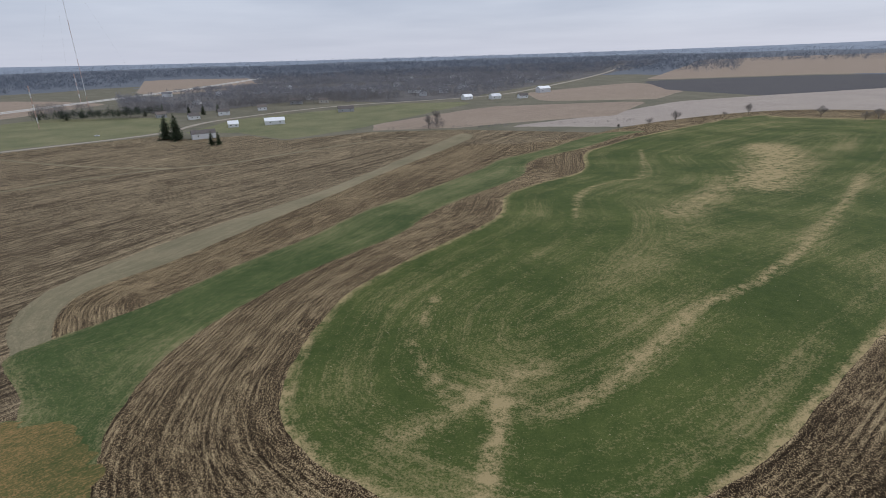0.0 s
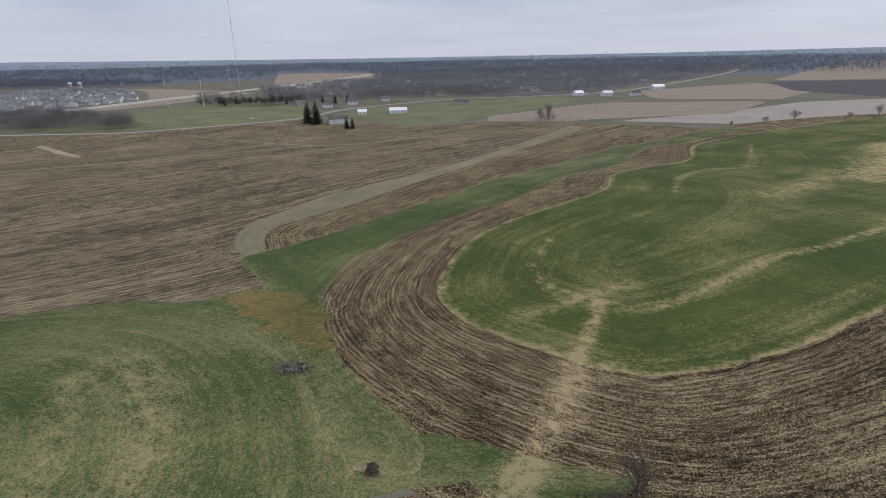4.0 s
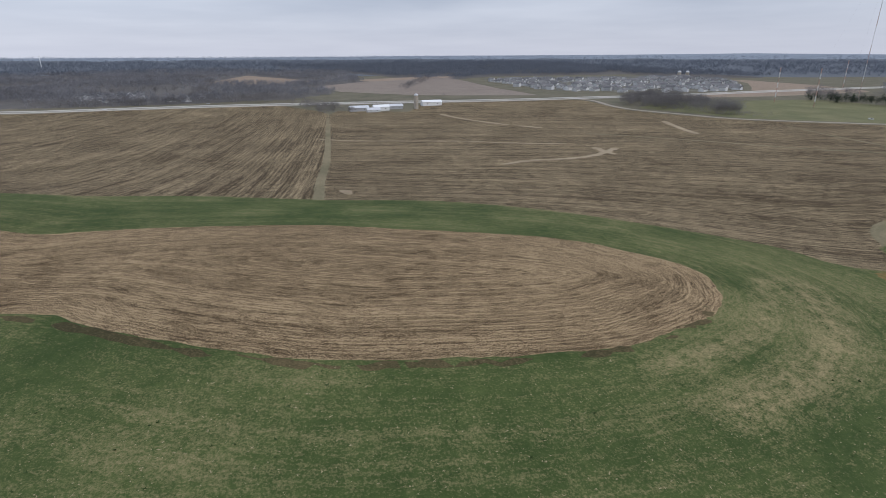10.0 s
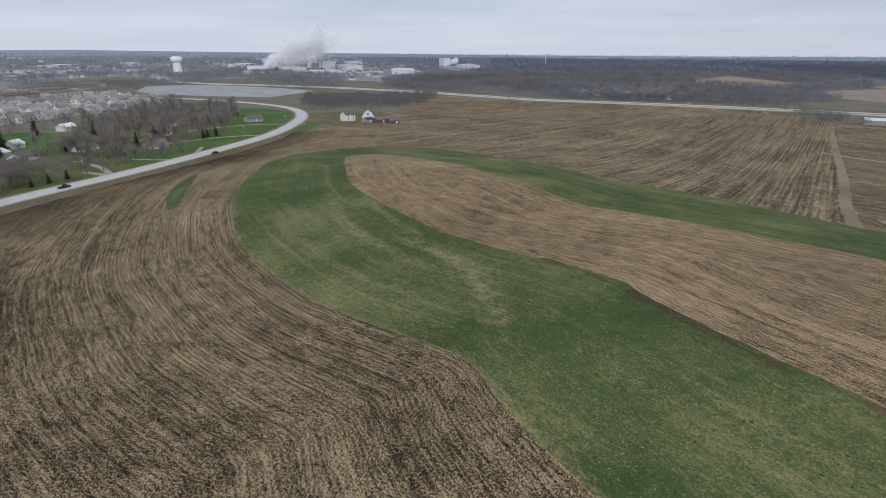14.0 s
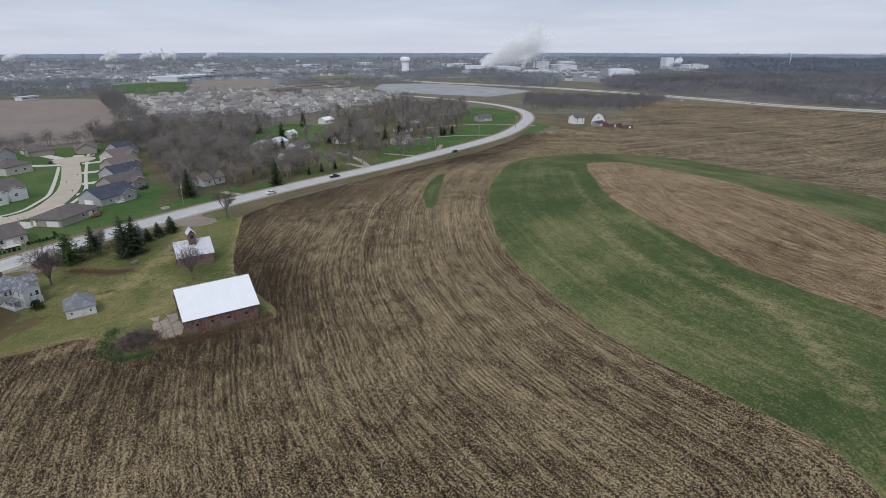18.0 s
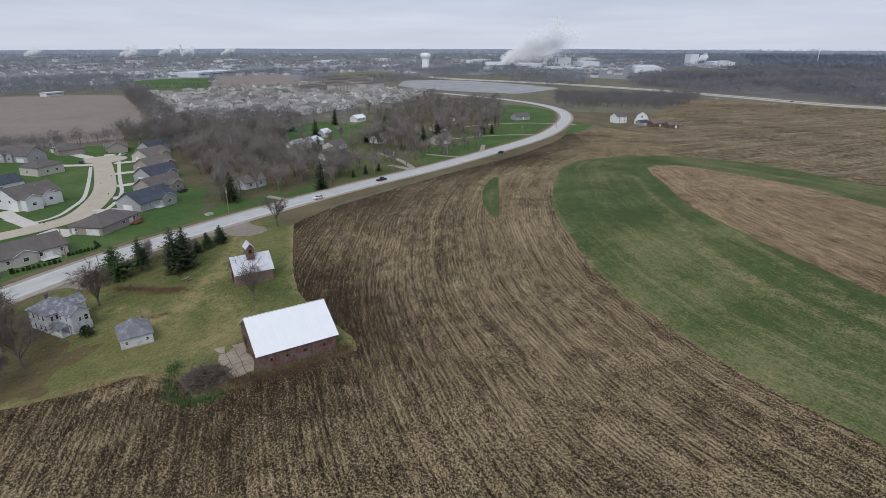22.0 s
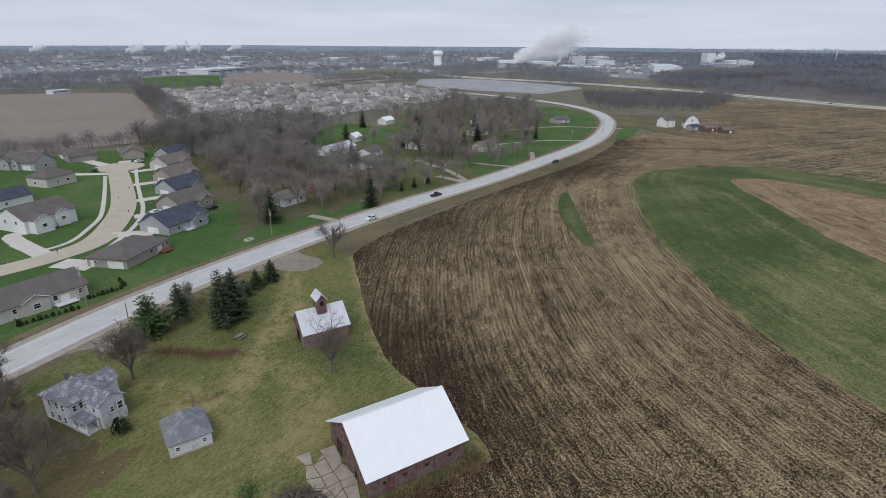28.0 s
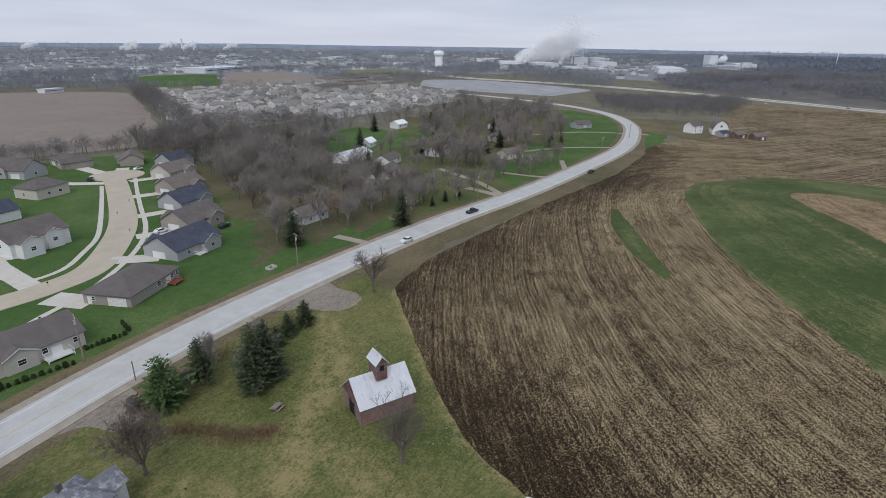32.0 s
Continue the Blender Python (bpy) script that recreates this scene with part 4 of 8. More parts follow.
BROWN_SHINGLE = shingle("brown_shingles", (0.12, 0.105, 0.10), (0.18, 0.16, 0.15))
BLUE_SHINGLE = shingle("slate_blue_shingles", (0.055, 0.062, 0.085), (0.095, 0.105, 0.135))
TAN_SHINGLE = shingle("tan_shingles", (0.16, 0.135, 0.12), (0.22, 0.19, 0.17))
FAR_SHINGLE = shingle("mixed_shingles", (0.14, 0.135, 0.13), (0.40, 0.375, 0.35), 0.85)
WHITE_SIDING = siding("white_siding", (0.70, 0.70, 0.69), (0.80, 0.80, 0.79), 0.15)
OLD_WHITE = siding("old_white_siding", (0.56, 0.57, 0.58), (0.70, 0.71, 0.72), 0.13, False, 0.8, (0.42, 0.41, 0.40), 0.56)
TAUPE_SIDING = siding("taupe_siding", (0.33, 0.295, 0.265), (0.38, 0.34, 0.31), 0.15)
GREY_SIDING = siding("grey_siding", (0.36, 0.36, 0.37), (0.43, 0.43, 0.44), 0.15)
PALE_SIDING = siding("cream_siding", (0.52, 0.48, 0.43), (0.60, 0.56, 0.51), 0.15)
FAR_WALL = plain("mixed_siding", (0.40, 0.375, 0.34), (0.86, 0.85, 0.83), 0.2, 0.8, own=0.8)
WHITE_TRIM = plain("white_trim", (0.74, 0.74, 0.73), (0.80, 0.80, 0.79), 1.0, 0.6, bump=0.05)
GLASS = plain("window_glass", (0.02, 0.024, 0.03), (0.04, 0.046, 0.055), 0.5, 0.08, bump=0, spec=0.6)
# Near-black panels stand in for the shade inside doorways, slots and hatches.
DARK = plain("unlit_void", (0.012, 0.011, 0.010), (0.03, 0.027, 0.025), 1.0, 0.9, bump=0)
REDWOOD = plain("red_deck_wood", (0.20, 0.065, 0.04), (0.30, 0.11, 0.065), 2.0, 0.8)
POLE_WOOD = plain("grey_pole_wood", (0.22, 0.18, 0.15), (0.32, 0.27, 0.22), 1.5, 0.9)
OLD_CONCRETE = plain("old_concrete", (0.36, 0.32, 0.27), (0.48, 0.43, 0.37), 0.6, 0.95, bump=0.4)
WALK_CONCRETE = plain("walk_concrete", (0.56, 0.52, 0.46), (0.64, 0.60, 0.54), 0.5, 0.9)
STEEL = plain("galvanised_steel", (0.42, 0.43, 0.45), (0.52, 0.53, 0.55), 1.0, 0.5, 0.6)
RUBBER = plain("black_rubber", (0.02, 0.02, 0.02), (0.03, 0.03, 0.03), 2.0, 0.8)


def house(x, y, yaw, L, W, he, rise, roof_kind, wall_mat, roof_mat, label, wing=None, windows=(), doors=(), garage=None, deck=None, group="", name="house", porch=None, chimney=False, z=None):
    """A dwelling; wing is (u, side, width, depth) of a cross gable, or several of them, openings are (side, u, z, w, h)."""
    ob = thing(name, x, y, yaw, label, "house", group, z=low_z(x, y, W / 3) + 0.25 if z is None else z)
    hr = he + rise
    if roof_kind == "hip":
        part("wall", Mb().box(0, 0, he / 2 - 0.6, L, W, he + 1.2), wall_mat, ob)
        part("roof", hip_mesh(L, W, he, hr), roof_mat, ob)
    else:
        part("wall", gable_walls(L, W, he, hr, 1.2), wall_mat, ob)
        for sl in gable_slabs(L, W, he, hr, 0.45):
            part("roof_slope", sl, roof_mat, ob)
    for u, side, ww, dep in ([wing] if wing and not isinstance(wing[0], tuple) else wing or ()):
        k = SIDES[side][1]
        wr = he + rise * min(1.0, ww / W)
        reach = dep + W / 2 * 0.9
        m = Matrix.Translation((u, k * (W / 2 + dep - reach / 2), 0)) @ Matrix.Rotation(math.pi / 2, 4, 'Z')
        w = gable_walls(reach, ww, he, wr, 1.2)
        w.v = [tuple(m @ Vector(q)) for q in w.v]
        part("wing_wall", w, wall_mat, ob)
        for sl in gable_slabs(reach, ww, he, wr - 0.05, 0.4):
            sl.v = [tuple(m @ Vector(q)) for q in sl.v]
            part("roof_slope", sl, roof_mat, ob)
        trim = Mb()
        face = k * (W / 2 + dep + 0.42)
        for q in (-1, 1):
            s = (wr - he) / (ww / 2)
            a, b = Vector((u + q * (ww / 2 + 0.4), face, he - s * 0.4 + 0.1)), Vector((u, face, wr + 0.1))
            d = Vector((0, k * 0.04, 0))
            trim.add([a, b, b + Vector((0, 0, 0.22)), a + Vector((0, 0, 0.22)), a + d, b + d, b + d + Vector((0, 0, 0.22)), a + d + Vector((0, 0, 0.22))],
                     [(0, 1, 2, 3), (7, 6, 5, 4), (0, 4, 5, 1), (3, 2, 6, 7), (0, 3, 7, 4), (1, 5, 6, 2)])
        part("gable_trim", trim, WHITE_TRIM, ob, "white gable trim")
        opening(ob, "window", L, W, side, u, he * 0.55, 1.5, 1.2, WHITE_TRIM, GLASS, dy=k * dep)
    for side, u, zz, w, h in windows:
        opening(ob, "window", L, W, side, u, zz, w, h, WHITE_TRIM, GLASS)
    for side, u, w, h in doors:
        opening(ob, "door", L, W, side, u, h / 2, w, h, WHITE_TRIM, WHITE_TRIM, 0.04, False)
    if garage:
        side, u, w = garage
        opening(ob, "garage_door", L, W, side, u, 1.1, w, 2.2, WHITE_TRIM, WHITE_TRIM, 0.04, True, label="white garage door")
    if deck:
        side, u, w, d, mat = deck
        k = SIDES[side][1]
        dk = part("deck", Mb().box(u, k * (W / 2 + d / 2 + 0.02), 0.35, w, d, 0.14), mat, ob)
        rail = Mb()
        cy = k * (W / 2 + d)
        rail.box(u, cy, 1.3, w, 0.09, 0.09)
        for s in (-1, 1):
            rail.box(u + s * w / 2, k * (W / 2 + d / 2), 1.3, 0.09, d, 0.09)
        n = int(w / 0.4)
        for i in range(n + 1):
            rail.box(u - w / 2 + w * i / n, cy, 0.85, 0.06, 0.06, 0.9)
        for s in (-1, 1):
            rail.box(u + s * w / 2, cy, 0.1, 0.14, 0.14, 2.2)
        part("railing", rail, mat, dk)
    if chimney:
        part("chimney", Mb().box(L * 0.2, 0.4, hr + 0.2, 0.7, 0.7, 1.6), BROWN_SHINGLE, ob, "brown chimney stack")
    part("roof_vent", Mb().tube((L * 0.15, -W * 0.12, hr - rise * 0.3), (L * 0.15, -W * 0.12, hr - rise * 0.3 + 0.6), 0.09, 0.09, 6), STEEL, ob, "grey roof vent pipe")
    return ob


# ---- trees ----
BARK = plain("grey_bark", (0.13, 0.106, 0.088), (0.22, 0.182, 0.155), 0.8, 0.95, bump=0.5)
TWIG = plain("winter_twigs", (0.185, 0.163, 0.146), (0.33, 0.296, 0.268), 0.6, 0.95, bump=0, own=0.5)
TWIG_RED = plain("reddish_twigs", (0.22, 0.10, 0.095), (0.32, 0.155, 0.145), 0.6, 0.95, bump=0)
NEEDLE = plain("spruce_needles", (0.034, 0.050, 0.026), (0.075, 0.096, 0.046), 0.7, 0.9, bump=0, own=0.3)
NEEDLE_B = plain("pine_needles", (0.050, 0.092, 0.030), (0.098, 0.150, 0.052), 0.7, 0.9, bump=0)
SHRUB = plain("evergreen_shrub", (0.030, 0.050, 0.020), (0.060, 0.085, 0.032), 1.0, 0.9, bump=0)


def bare_tree_meshes(seed, h, spread, fine=1.0):
    """Trunk and crown of a leafless tree as two meshes."""
    rng = random.Random(seed)
    trunk, crown = Mb(), Mb()
    base = h * rng.uniform(0.16, 0.26)
    r = h * 0.021

    def twig(p, d, l, w):
        q = p + d * l
        u = d.orthogonal().normalized()
        u.rotate(Matrix.Rotation(rng.uniform(0, 6.28), 3, d))
        u *= w
        crown.add([p - u, p + u, q], [(0, 1, 2)])
        return q

    def bend(d, a):
        e = Vector((rng.gauss(0, 1), rng.gauss(0, 1), rng.gauss(0, 0.7)))
        return (d + e.normalized() * a + Vector((0, 0, 0.10))).normalized()

    def grow(p, d, l, rad, depth):
        q = p + d * l
        crown.tube(p, q, rad, rad * 0.62, 4 if depth < 2 else 3, False)
        if depth < 3:
            for i in range(3 if depth else 4):
                f = rng.uniform(0.35, 1.0) if i else 1.0
                grow(p.lerp(q, f), bend(d, 0.75), l * rng.uniform(0.52, 0.78), rad * 0.58, depth + 1)
        if depth >= 1:
            n = int((3 if depth < 3 else 7) * fine)
            for i in range(n):
                s = p.lerp(q, rng.uniform(0.2, 1.0))
                e = bend(d, 1.0)
                s2 = twig(s, e, h * rng.uniform(0.05, 0.10), 0.012 + h * 0.0006)
                for _ in range(2):
                    twig(s.lerp(s2, rng.uniform(0.3, 0.9)), bend(e, 0.8), h * rng.uniform(0.03, 0.06), 0.009 + h * 0.0005)
    top = Vector((rng.uniform(-0.2, 0.2), rng.uniform(-0.2, 0.2), base))
    trunk.tube((0, 0, -0.5), (0, 0, 0.15), r * 1.7, r * 1.2, 8)
    trunk.tube((0, 0, 0.15), top, r * 1.2, r * 0.95, 8)
    n = rng.randint(4, 6)
    for i in range(n):
        a = 2 * math.pi * (i + rng.uniform(-0.3, 0.3)) / n
        lean = rng.uniform(0.35, 0.8) * spread
        d = Vector((math.cos(a) * lean, math.sin(a) * lean, 1)).normalized()
        grow(top - Vector((0, 0, base * rng.uniform(0, 0.3))), d, h * rng.uniform(0.26, 0.36), r * 0.6, 0)
    grow(top, Vector((rng.uniform(-0.15, 0.15), rng.uniform(-0.15, 0.15), 1)).normalized(), h * 0.36, r * 0.75, 0)
    return trunk, crown


def bare_tree(seed, h, spread=0.8, label="leafless grey-brown deciduous tree", twig=None, group="bare trees", name="bare_tree", fine=1.0):
    ob = tagged(new(name), label, "tree", group)
    t, c = bare_tree_meshes(seed, h, spread, fine)
    part("trunk", t, BARK, ob)
    part("crown", c, twig or TWIG, ob)
    return ob


def conifer(seed, h, width, mat, label="dark green spruce tree", group="conifers", gap=0.0, full=0.62):
    """Whorls of drooping boughs, each a fan of small needle sprays; full: how soon the crown widens."""
    rng = random.Random(seed)
    ob = tagged(new("conifer_tree"), label, "tree", group)
    part("trunk", Mb().tube((0, 0, -0.5), (0, 0, h * 0.97), h * 0.022, 0.02, 7), BARK, ob)
    mb = Mb()
    z = h * (0.06 + gap)
    lean = [rng.uniform(0.72, 1.15) for _ in range(7)]
    while z < h * 0.98:
        f = 1 - z / h
        n = max(6, int(17 * f + 6))
        for i in range(n):
            a = 2 * math.pi * (i + rng.uniform(-0.5, 0.5)) / n
            if rng.random() < 0.12:
                continue
            side = lean[int((a % 6.283) / 0.898) % 7] * lean[int(z / h * 11) % 7]
            d = Vector((math.cos(a), math.sin(a), rng.uniform(-0.3, 0.35)))
            l = (width / 2 * (f ** full) * side + 0.12) * rng.uniform(0.55, 1.2)
            s = Vector((-d.y, d.x, 0)).normalized()
            for k in range(6):
                c = Vector((0, 0, z + rng.uniform(-0.2, 0.2))) + d * (l * (0.15 + 0.17 * k))
                w = l * 0.15 * (1.25 - 0.15 * k) + 0.06
                dz = Vector((0, 0, rng.uniform(-0.35, 0.25) * (0.4 + w)))
                tip = c + d * (l * 0.24) + dz + s * rng.uniform(-w, w)
                mb.add([c, c + s * w + dz * 1.2, tip, c - s * w - dz * 0.6], [(0, 1, 2), (0, 2, 3)])
        z += h * 0.032 * rng.uniform(0.7, 1.25) + 0.03
    part("needles", mb, mat, ob)
    return ob


def shrub(seed, w, h, mat, label, name="shrub", group="", category="shrub"):
    rng = random.Random(seed)
    ob = tagged(new(name), label, category, group)
    st, lf = Mb(), Mb()
    for i in range(7):
        a = rng.uniform(0, 6.28)
        st.tube((0, 0, -0.1), (math.cos(a) * w * 0.3, math.sin(a) * w * 0.3, h * 0.7), 0.03, 0.012, 4)
    for i in range(260):
        a, u, v = rng.uniform(0, 6.28), rng.random() ** 0.5, rng.random()
        r = w / 2 * u * math.sqrt(max(0.05, 1 - (v - 0.35) ** 2 * 2))
        p = Vector((r * math.cos(a), r * math.sin(a), h * v))
        d = Vector((rng.gauss(0, 1), rng.gauss(0, 1), rng.gauss(0.4, 1))).normalized()
        e = d.orthogonal() * 0.10 * w ** 0.5
        lf.add([p - e, p + e, p + d * 0.28 * w ** 0.5], [(0, 1, 2)])
    part("stem", st, BARK, ob)
    part("foliage", lf, mat, ob)
    return ob


def set_at(ob, x, y, yaw=0.0, scale=1.0, dz=0.0):
    ob.scale = (scale, scale, scale)
    ob.matrix_basis = pose(x, y, ground_z(x, y) + dz, 0, 0, yaw) @ Matrix.Diagonal((scale, scale, scale, 1))
    return ob


def plant_copy(ob, x, y, rng, lo=0.8, hi=1.2):
    s = rng.uniform(lo, hi)
    keep = ob.scale.copy()
    ob.scale = (s, s, s * rng.uniform(0.9, 1.1))
    made = copy_thing(ob, pose(x, y, ground_z(x, y), 0, 0, rng.uniform(0, 360)))
    ob.scale = keep
    return made

# ---- old farmstead ----
FARM_YAW = -16.9


def barn():
    x, y = -66.1, -280.4
    ob = thing("barn", x, y, FARM_YAW, "large red board barn with a bright white metal roof", "barn", z=-0.7)
    L, W, he, hr = 15.6, 14.2, 3.75, 8.3
    part("wall", gable_walls(L, W, he, hr), RED_BOARD, ob, "faded red vertical boards")
    for sl in gable_slabs(L, W, he, hr, 0.55, 0.12):
        part("roof_slope", sl, WHITE_METAL, ob, "white ribbed metal roofing")
    part("ridge_cap", Mb().slab([(-L / 2 - 0.5, -0.3, hr + 0.14), (L / 2 + 0.5, -0.3, hr + 0.14), (L / 2 + 0.5, 0, hr + 0.24), (-L / 2 - 0.5, 0, hr + 0.24)], 0.03), WHITE_METAL, ob)
    s = (hr - he) / (W / 2)
    yv = -0.9
    part("roof_vent", Mb().slab([(-1.4, yv - 0.16, hr - s * (0.16 - yv) + 0.2), (1.4, yv - 0.16, hr - s * (0.16 - yv) + 0.2), (1.4, yv + 0.16, hr + s * (yv + 0.16) + 0.2), (-1.4, yv + 0.16, hr + s * (yv + 0.16) + 0.2)], 0.07), DARK, ob, "dark vent slot near the ridge")
    # uneven battens along the near side and the gable end
    rng = random.Random(4)
    for i in range(26):
        u = -L / 2 + 0.3 + i * (L - 0.6) / 25
        part("batten", Mb().box(u, W / 2 + 0.03, 1.7 + rng.uniform(-0.1, 0.1), 0.10, 0.06, 3.4 + rng.uniform(-0.4, 0.2)), RED_BOARD, ob)
    for i in range(13):
        u = -W / 2 + 0.5 + i * (W - 1.0) / 12
        top = he + (hr - he) * (1 - abs(u) / (W / 2))
        part("batten", Mb().box(L / 2 + 0.03, u, top / 2 - 0.1, 0.06, 0.10, top - 0.3), RED_BOARD, ob)
    for u in (-5.2, -1.4, 2.2, 5.4):
        opening(ob, "window", L, W, "n", u, 1.9, 0.8, 0.8, RED_BOARD, DARK, 0.05, False, label="small dark opening")
    for u, w, h in ((-3.2, 2.8, 3.0), (3.0, 1.2, 2.1)):
        opening(ob, "door", L, W, "e", u, h / 2, w, h, RED_BOARD, DARK, 0.06, False, label="dark barn doorway")
    return ob


def corncrib():
    ob = thing("corncrib", -79.4, -317.0, FARM_YAW, "old red-brown slatted corncrib with metal roof and cupola", "corncrib", z=-0.75)
    L, W, he, hr = 9.6, 7.5, 3.75, 7.3
    part("wall", gable_walls(L, W, he, hr), RED_BOARD, ob, "dull red boards")
    for sl in gable_slabs(L, W, he, hr, 0.35, 0.1):
        part("roof_slope", sl, CRIB_METAL, ob, "pale galvanised roofing with rusty streaks")
    # drying slats along both long sides
    for i in range(17):
        z = 0.25 + i * 0.20
        for k in (-1, 1):
            part("slat", Mb().box(0, k * (W / 2 + 0.03), z, L - 0.1, 0.05, 0.13), GREY_BOARD, ob)
    for i in range(12):
        z = 0.3 + i * 0.28
        for u in (-W / 2 + 1.2, W / 2 - 1.2):
            part("slat", Mb().box(L / 2 + 0.03, u, z, 0.05, 2.2, 0.16), GREY_BOARD, ob)
    opening(ob, "door", L, W, "e", 0, 1.6, 2.3, 3.1, RED_BOARD, DARK, 0.06, False, label="dark drive-through opening")
    opening(ob, "window", L, W, "e", 0, 5.2, 0.7, 0.8, RED_BOARD, DARK, 0.05, False, label="small hatch in the gable")
    cu = part("cupola", Mb().box(0, 0.2, 8.0, 1.9, 3.0, 3.2), RED_BOARD, ob, "dark red cupola on the ridge")
    g = Mb().add([(-0.95, 1.7, 9.6), (0.95, 1.7, 9.6), (0, 1.7, 10.7), (-0.95, -1.3, 9.6), (0.95, -1.3, 9.6), (0, -1.3, 10.7)], [(0, 1, 2), (5, 4, 3), (0, 3, 4, 1), (1, 4, 5, 2), (2, 5, 3, 0)])
    part("gable", g, RED_BOARD, cu)
    for k in (-1, 1):
        q = [(k * 1.25, -1.6, 9.35), (k * 1.25, 2.0, 9.35), (0, 2.0, 10.85), (0, -1.6, 10.85)]
        part("roof_slope", Mb().slab(q if k > 0 else q[::-1], 0.07), CRIB_METAL, cu)
    part("hatch", Mb().box(0, 1.72, 8.6, 0.8, 0.05, 1.0), DARK, cu, "dark louvred hatch")
    return ob


def garage_shed():
    ob = thing("shed", -45.7, -306.3, 166.0, "small white shed with a worn grey hipped roof", "shed", z=-0.5)
    L, W = 6.0, 6.8
    part("wall", Mb().box(0, 0, 1.0, L, W, 3.0), OLD_WHITE, ob)
    a, b, he, hr = L / 2 + 0.3, W / 2 + 0.3, 2.5, 4.5
    roof = Mb().add([(-a, -b, he - 0.12), (a, -b, he - 0.12), (a, b, he - 0.12), (-a, b, he - 0.12), (-a, -b, he), (a, -b, he), (a, b, he), (-a, b, he), (0, -1.6, hr), (0, 1.9, hr)],
                    [(3, 2, 1, 0), (0, 1, 5, 4), (1, 2, 6, 5), (2, 3, 7, 6), (3, 0, 4, 7), (4, 5, 8), (5, 6, 9, 8), (6, 7, 9), (7, 4, 8, 9)])
    part("roof", roof, SHED_SHINGLE, ob, "patchy grey shingles")
    for u in (-1.9, 1.9):
        opening(ob, "window", L, W, "s", u, 1.4, 0.7, 0.8, WHITE_TRIM, DARK)
    opening(ob, "door", L, W, "w", 0.8, 1.0, 2.4, 2.0, WHITE_TRIM, OLD_WHITE, 0.05, True)
    part("foundation", Mb().box(0, 0, 0.1, L + 0.12, W + 0.12, 0.5), OLD_CONCRETE, ob)


def farmhouse():
    ob = thing("farmhouse", -36.9, -325.4, 16.0, "abandoned white two-storey farmhouse with grey worn roofs", "house", z=-0.45)
    he, hr = 5.5, 8.3
    part("wall", Mb().box(0, -1.0, he / 2 - 0.4, 7.4, 8.2, he + 0.8), OLD_WHITE, ob)
    m = hip_mesh(7.4, 8.2, he, hr, 0.45)
    m.v = [(x, y - 1.0, z) for x, y, z in m.v]
    part("roof", m, OLD_SHINGLE, ob, "grey shingle hip roof with bare patches")
    # wing towards the yard
    w = gable_walls(6.2, 4.6, he - 0.2, he + 1.3)
    t = Matrix.Translation((-1.0, 5.2, 0)) @ Matrix.Rotation(math.pi / 2, 4, 'Z')
    w.v = [tuple(t @ Vector(q)) for q in w.v]
    part("wing_wall", w, OLD_WHITE, ob)
    for sl in gable_slabs(6.2, 4.6, he - 0.2, he + 1.3, 0.4, 0.12):
        sl.v = [tuple(t @ Vector(q)) for q in sl.v]
        part("roof_slope", sl, OLD_SHINGLE, ob)
    # rear wing
    w = gable_walls(5.0, 4.4, he - 0.4, he + 1.2)
    t2 = Matrix.Translation((-4.2, -0.6, 0))
    w.v = [tuple(t2 @ Vector(q)) for q in w.v]
    part("wing_wall", w, OLD_WHITE, ob)
    for sl in gable_slabs(5.0, 4.4, he - 0.4, he + 1.2, 0.4, 0.12):
        sl.v = [tuple(t2 @ Vector(q)) for q in sl.v]
        part("roof_slope", sl, OLD_SHINGLE, ob)
    # porch in the corner
    part("porch_roof", Mb().slab([(1.5, 3.0, 2.95), (4.0, 3.0, 2.95), (4.0, 7.6, 2.75), (1.5, 7.6, 2.75)], 0.16), OLD_SHINGLE, ob)
    part("porch_floor", Mb().box(2.6, 5.3, 0.2, 2.4, 4.4, 0.5), OLD_WHITE, ob)
    for px, py in ((3.8, 3.4), (3.8, 5.4), (3.8, 7.4), (1.7, 7.4)):
        part("porch_post", Mb().box(px, py, 1.5, 0.16, 0.16, 2.6), WHITE_TRIM, ob)
    part("porch_railing", Mb().box(3.8, 5.4, 1.1, 0.08, 4.0, 0.7), WHITE_TRIM, ob)
    for u in (-2.0, 0.2, 2.0):
        for z in (1.5, 4.2):
            opening(ob, "window", 7.4, 8.2, "e", u - 1.0, z, 0.9, 1.5, WHITE_TRIM, GLASS)
    for u, z in ((1.6, 4.2), (2.8, 4.2), (2.6, 1.6)):
        opening(ob, "window", 7.4, 8.2, "n", u, z, 0.8, 1.3, WHITE_TRIM, GLASS, dy=-1.0)
    opening(ob, "window", 7.4, 8.2, "n", -1.8, 4.1, 1.1, 1.6, WHITE_TRIM, GLASS, dy=5.2)
    opening(ob, "window", 7.4, 8.2, "n", -0.2, 4.1, 0.8, 1.2, WHITE_TRIM, GLASS, dy=5.2)
    opening(ob, "door", 7.4, 8.2, "n", -0.4, 1.1, 1.0, 2.1, WHITE_TRIM, DARK, 0.05, False, dy=5.2)
    for k, side in ((-3.3, "w"), (1.3, "e")):
        for u in (4.0, 6.4):
            xx = -1.0 + (2.3 if side == "e" else -2.3)
            opening(ob, "window", 0, 8.2, side, u, 4.0, 0.8, 1.3, WHITE_TRIM, GLASS, dx=xx)
    part("chimney", Mb().box(0.4, -1.6, 8.4, 0.7, 0.7, 1.8), BROWN_SHINGLE, ob, "dark brick chimney")
    ob.scale = (0.86, 0.86, 0.86)
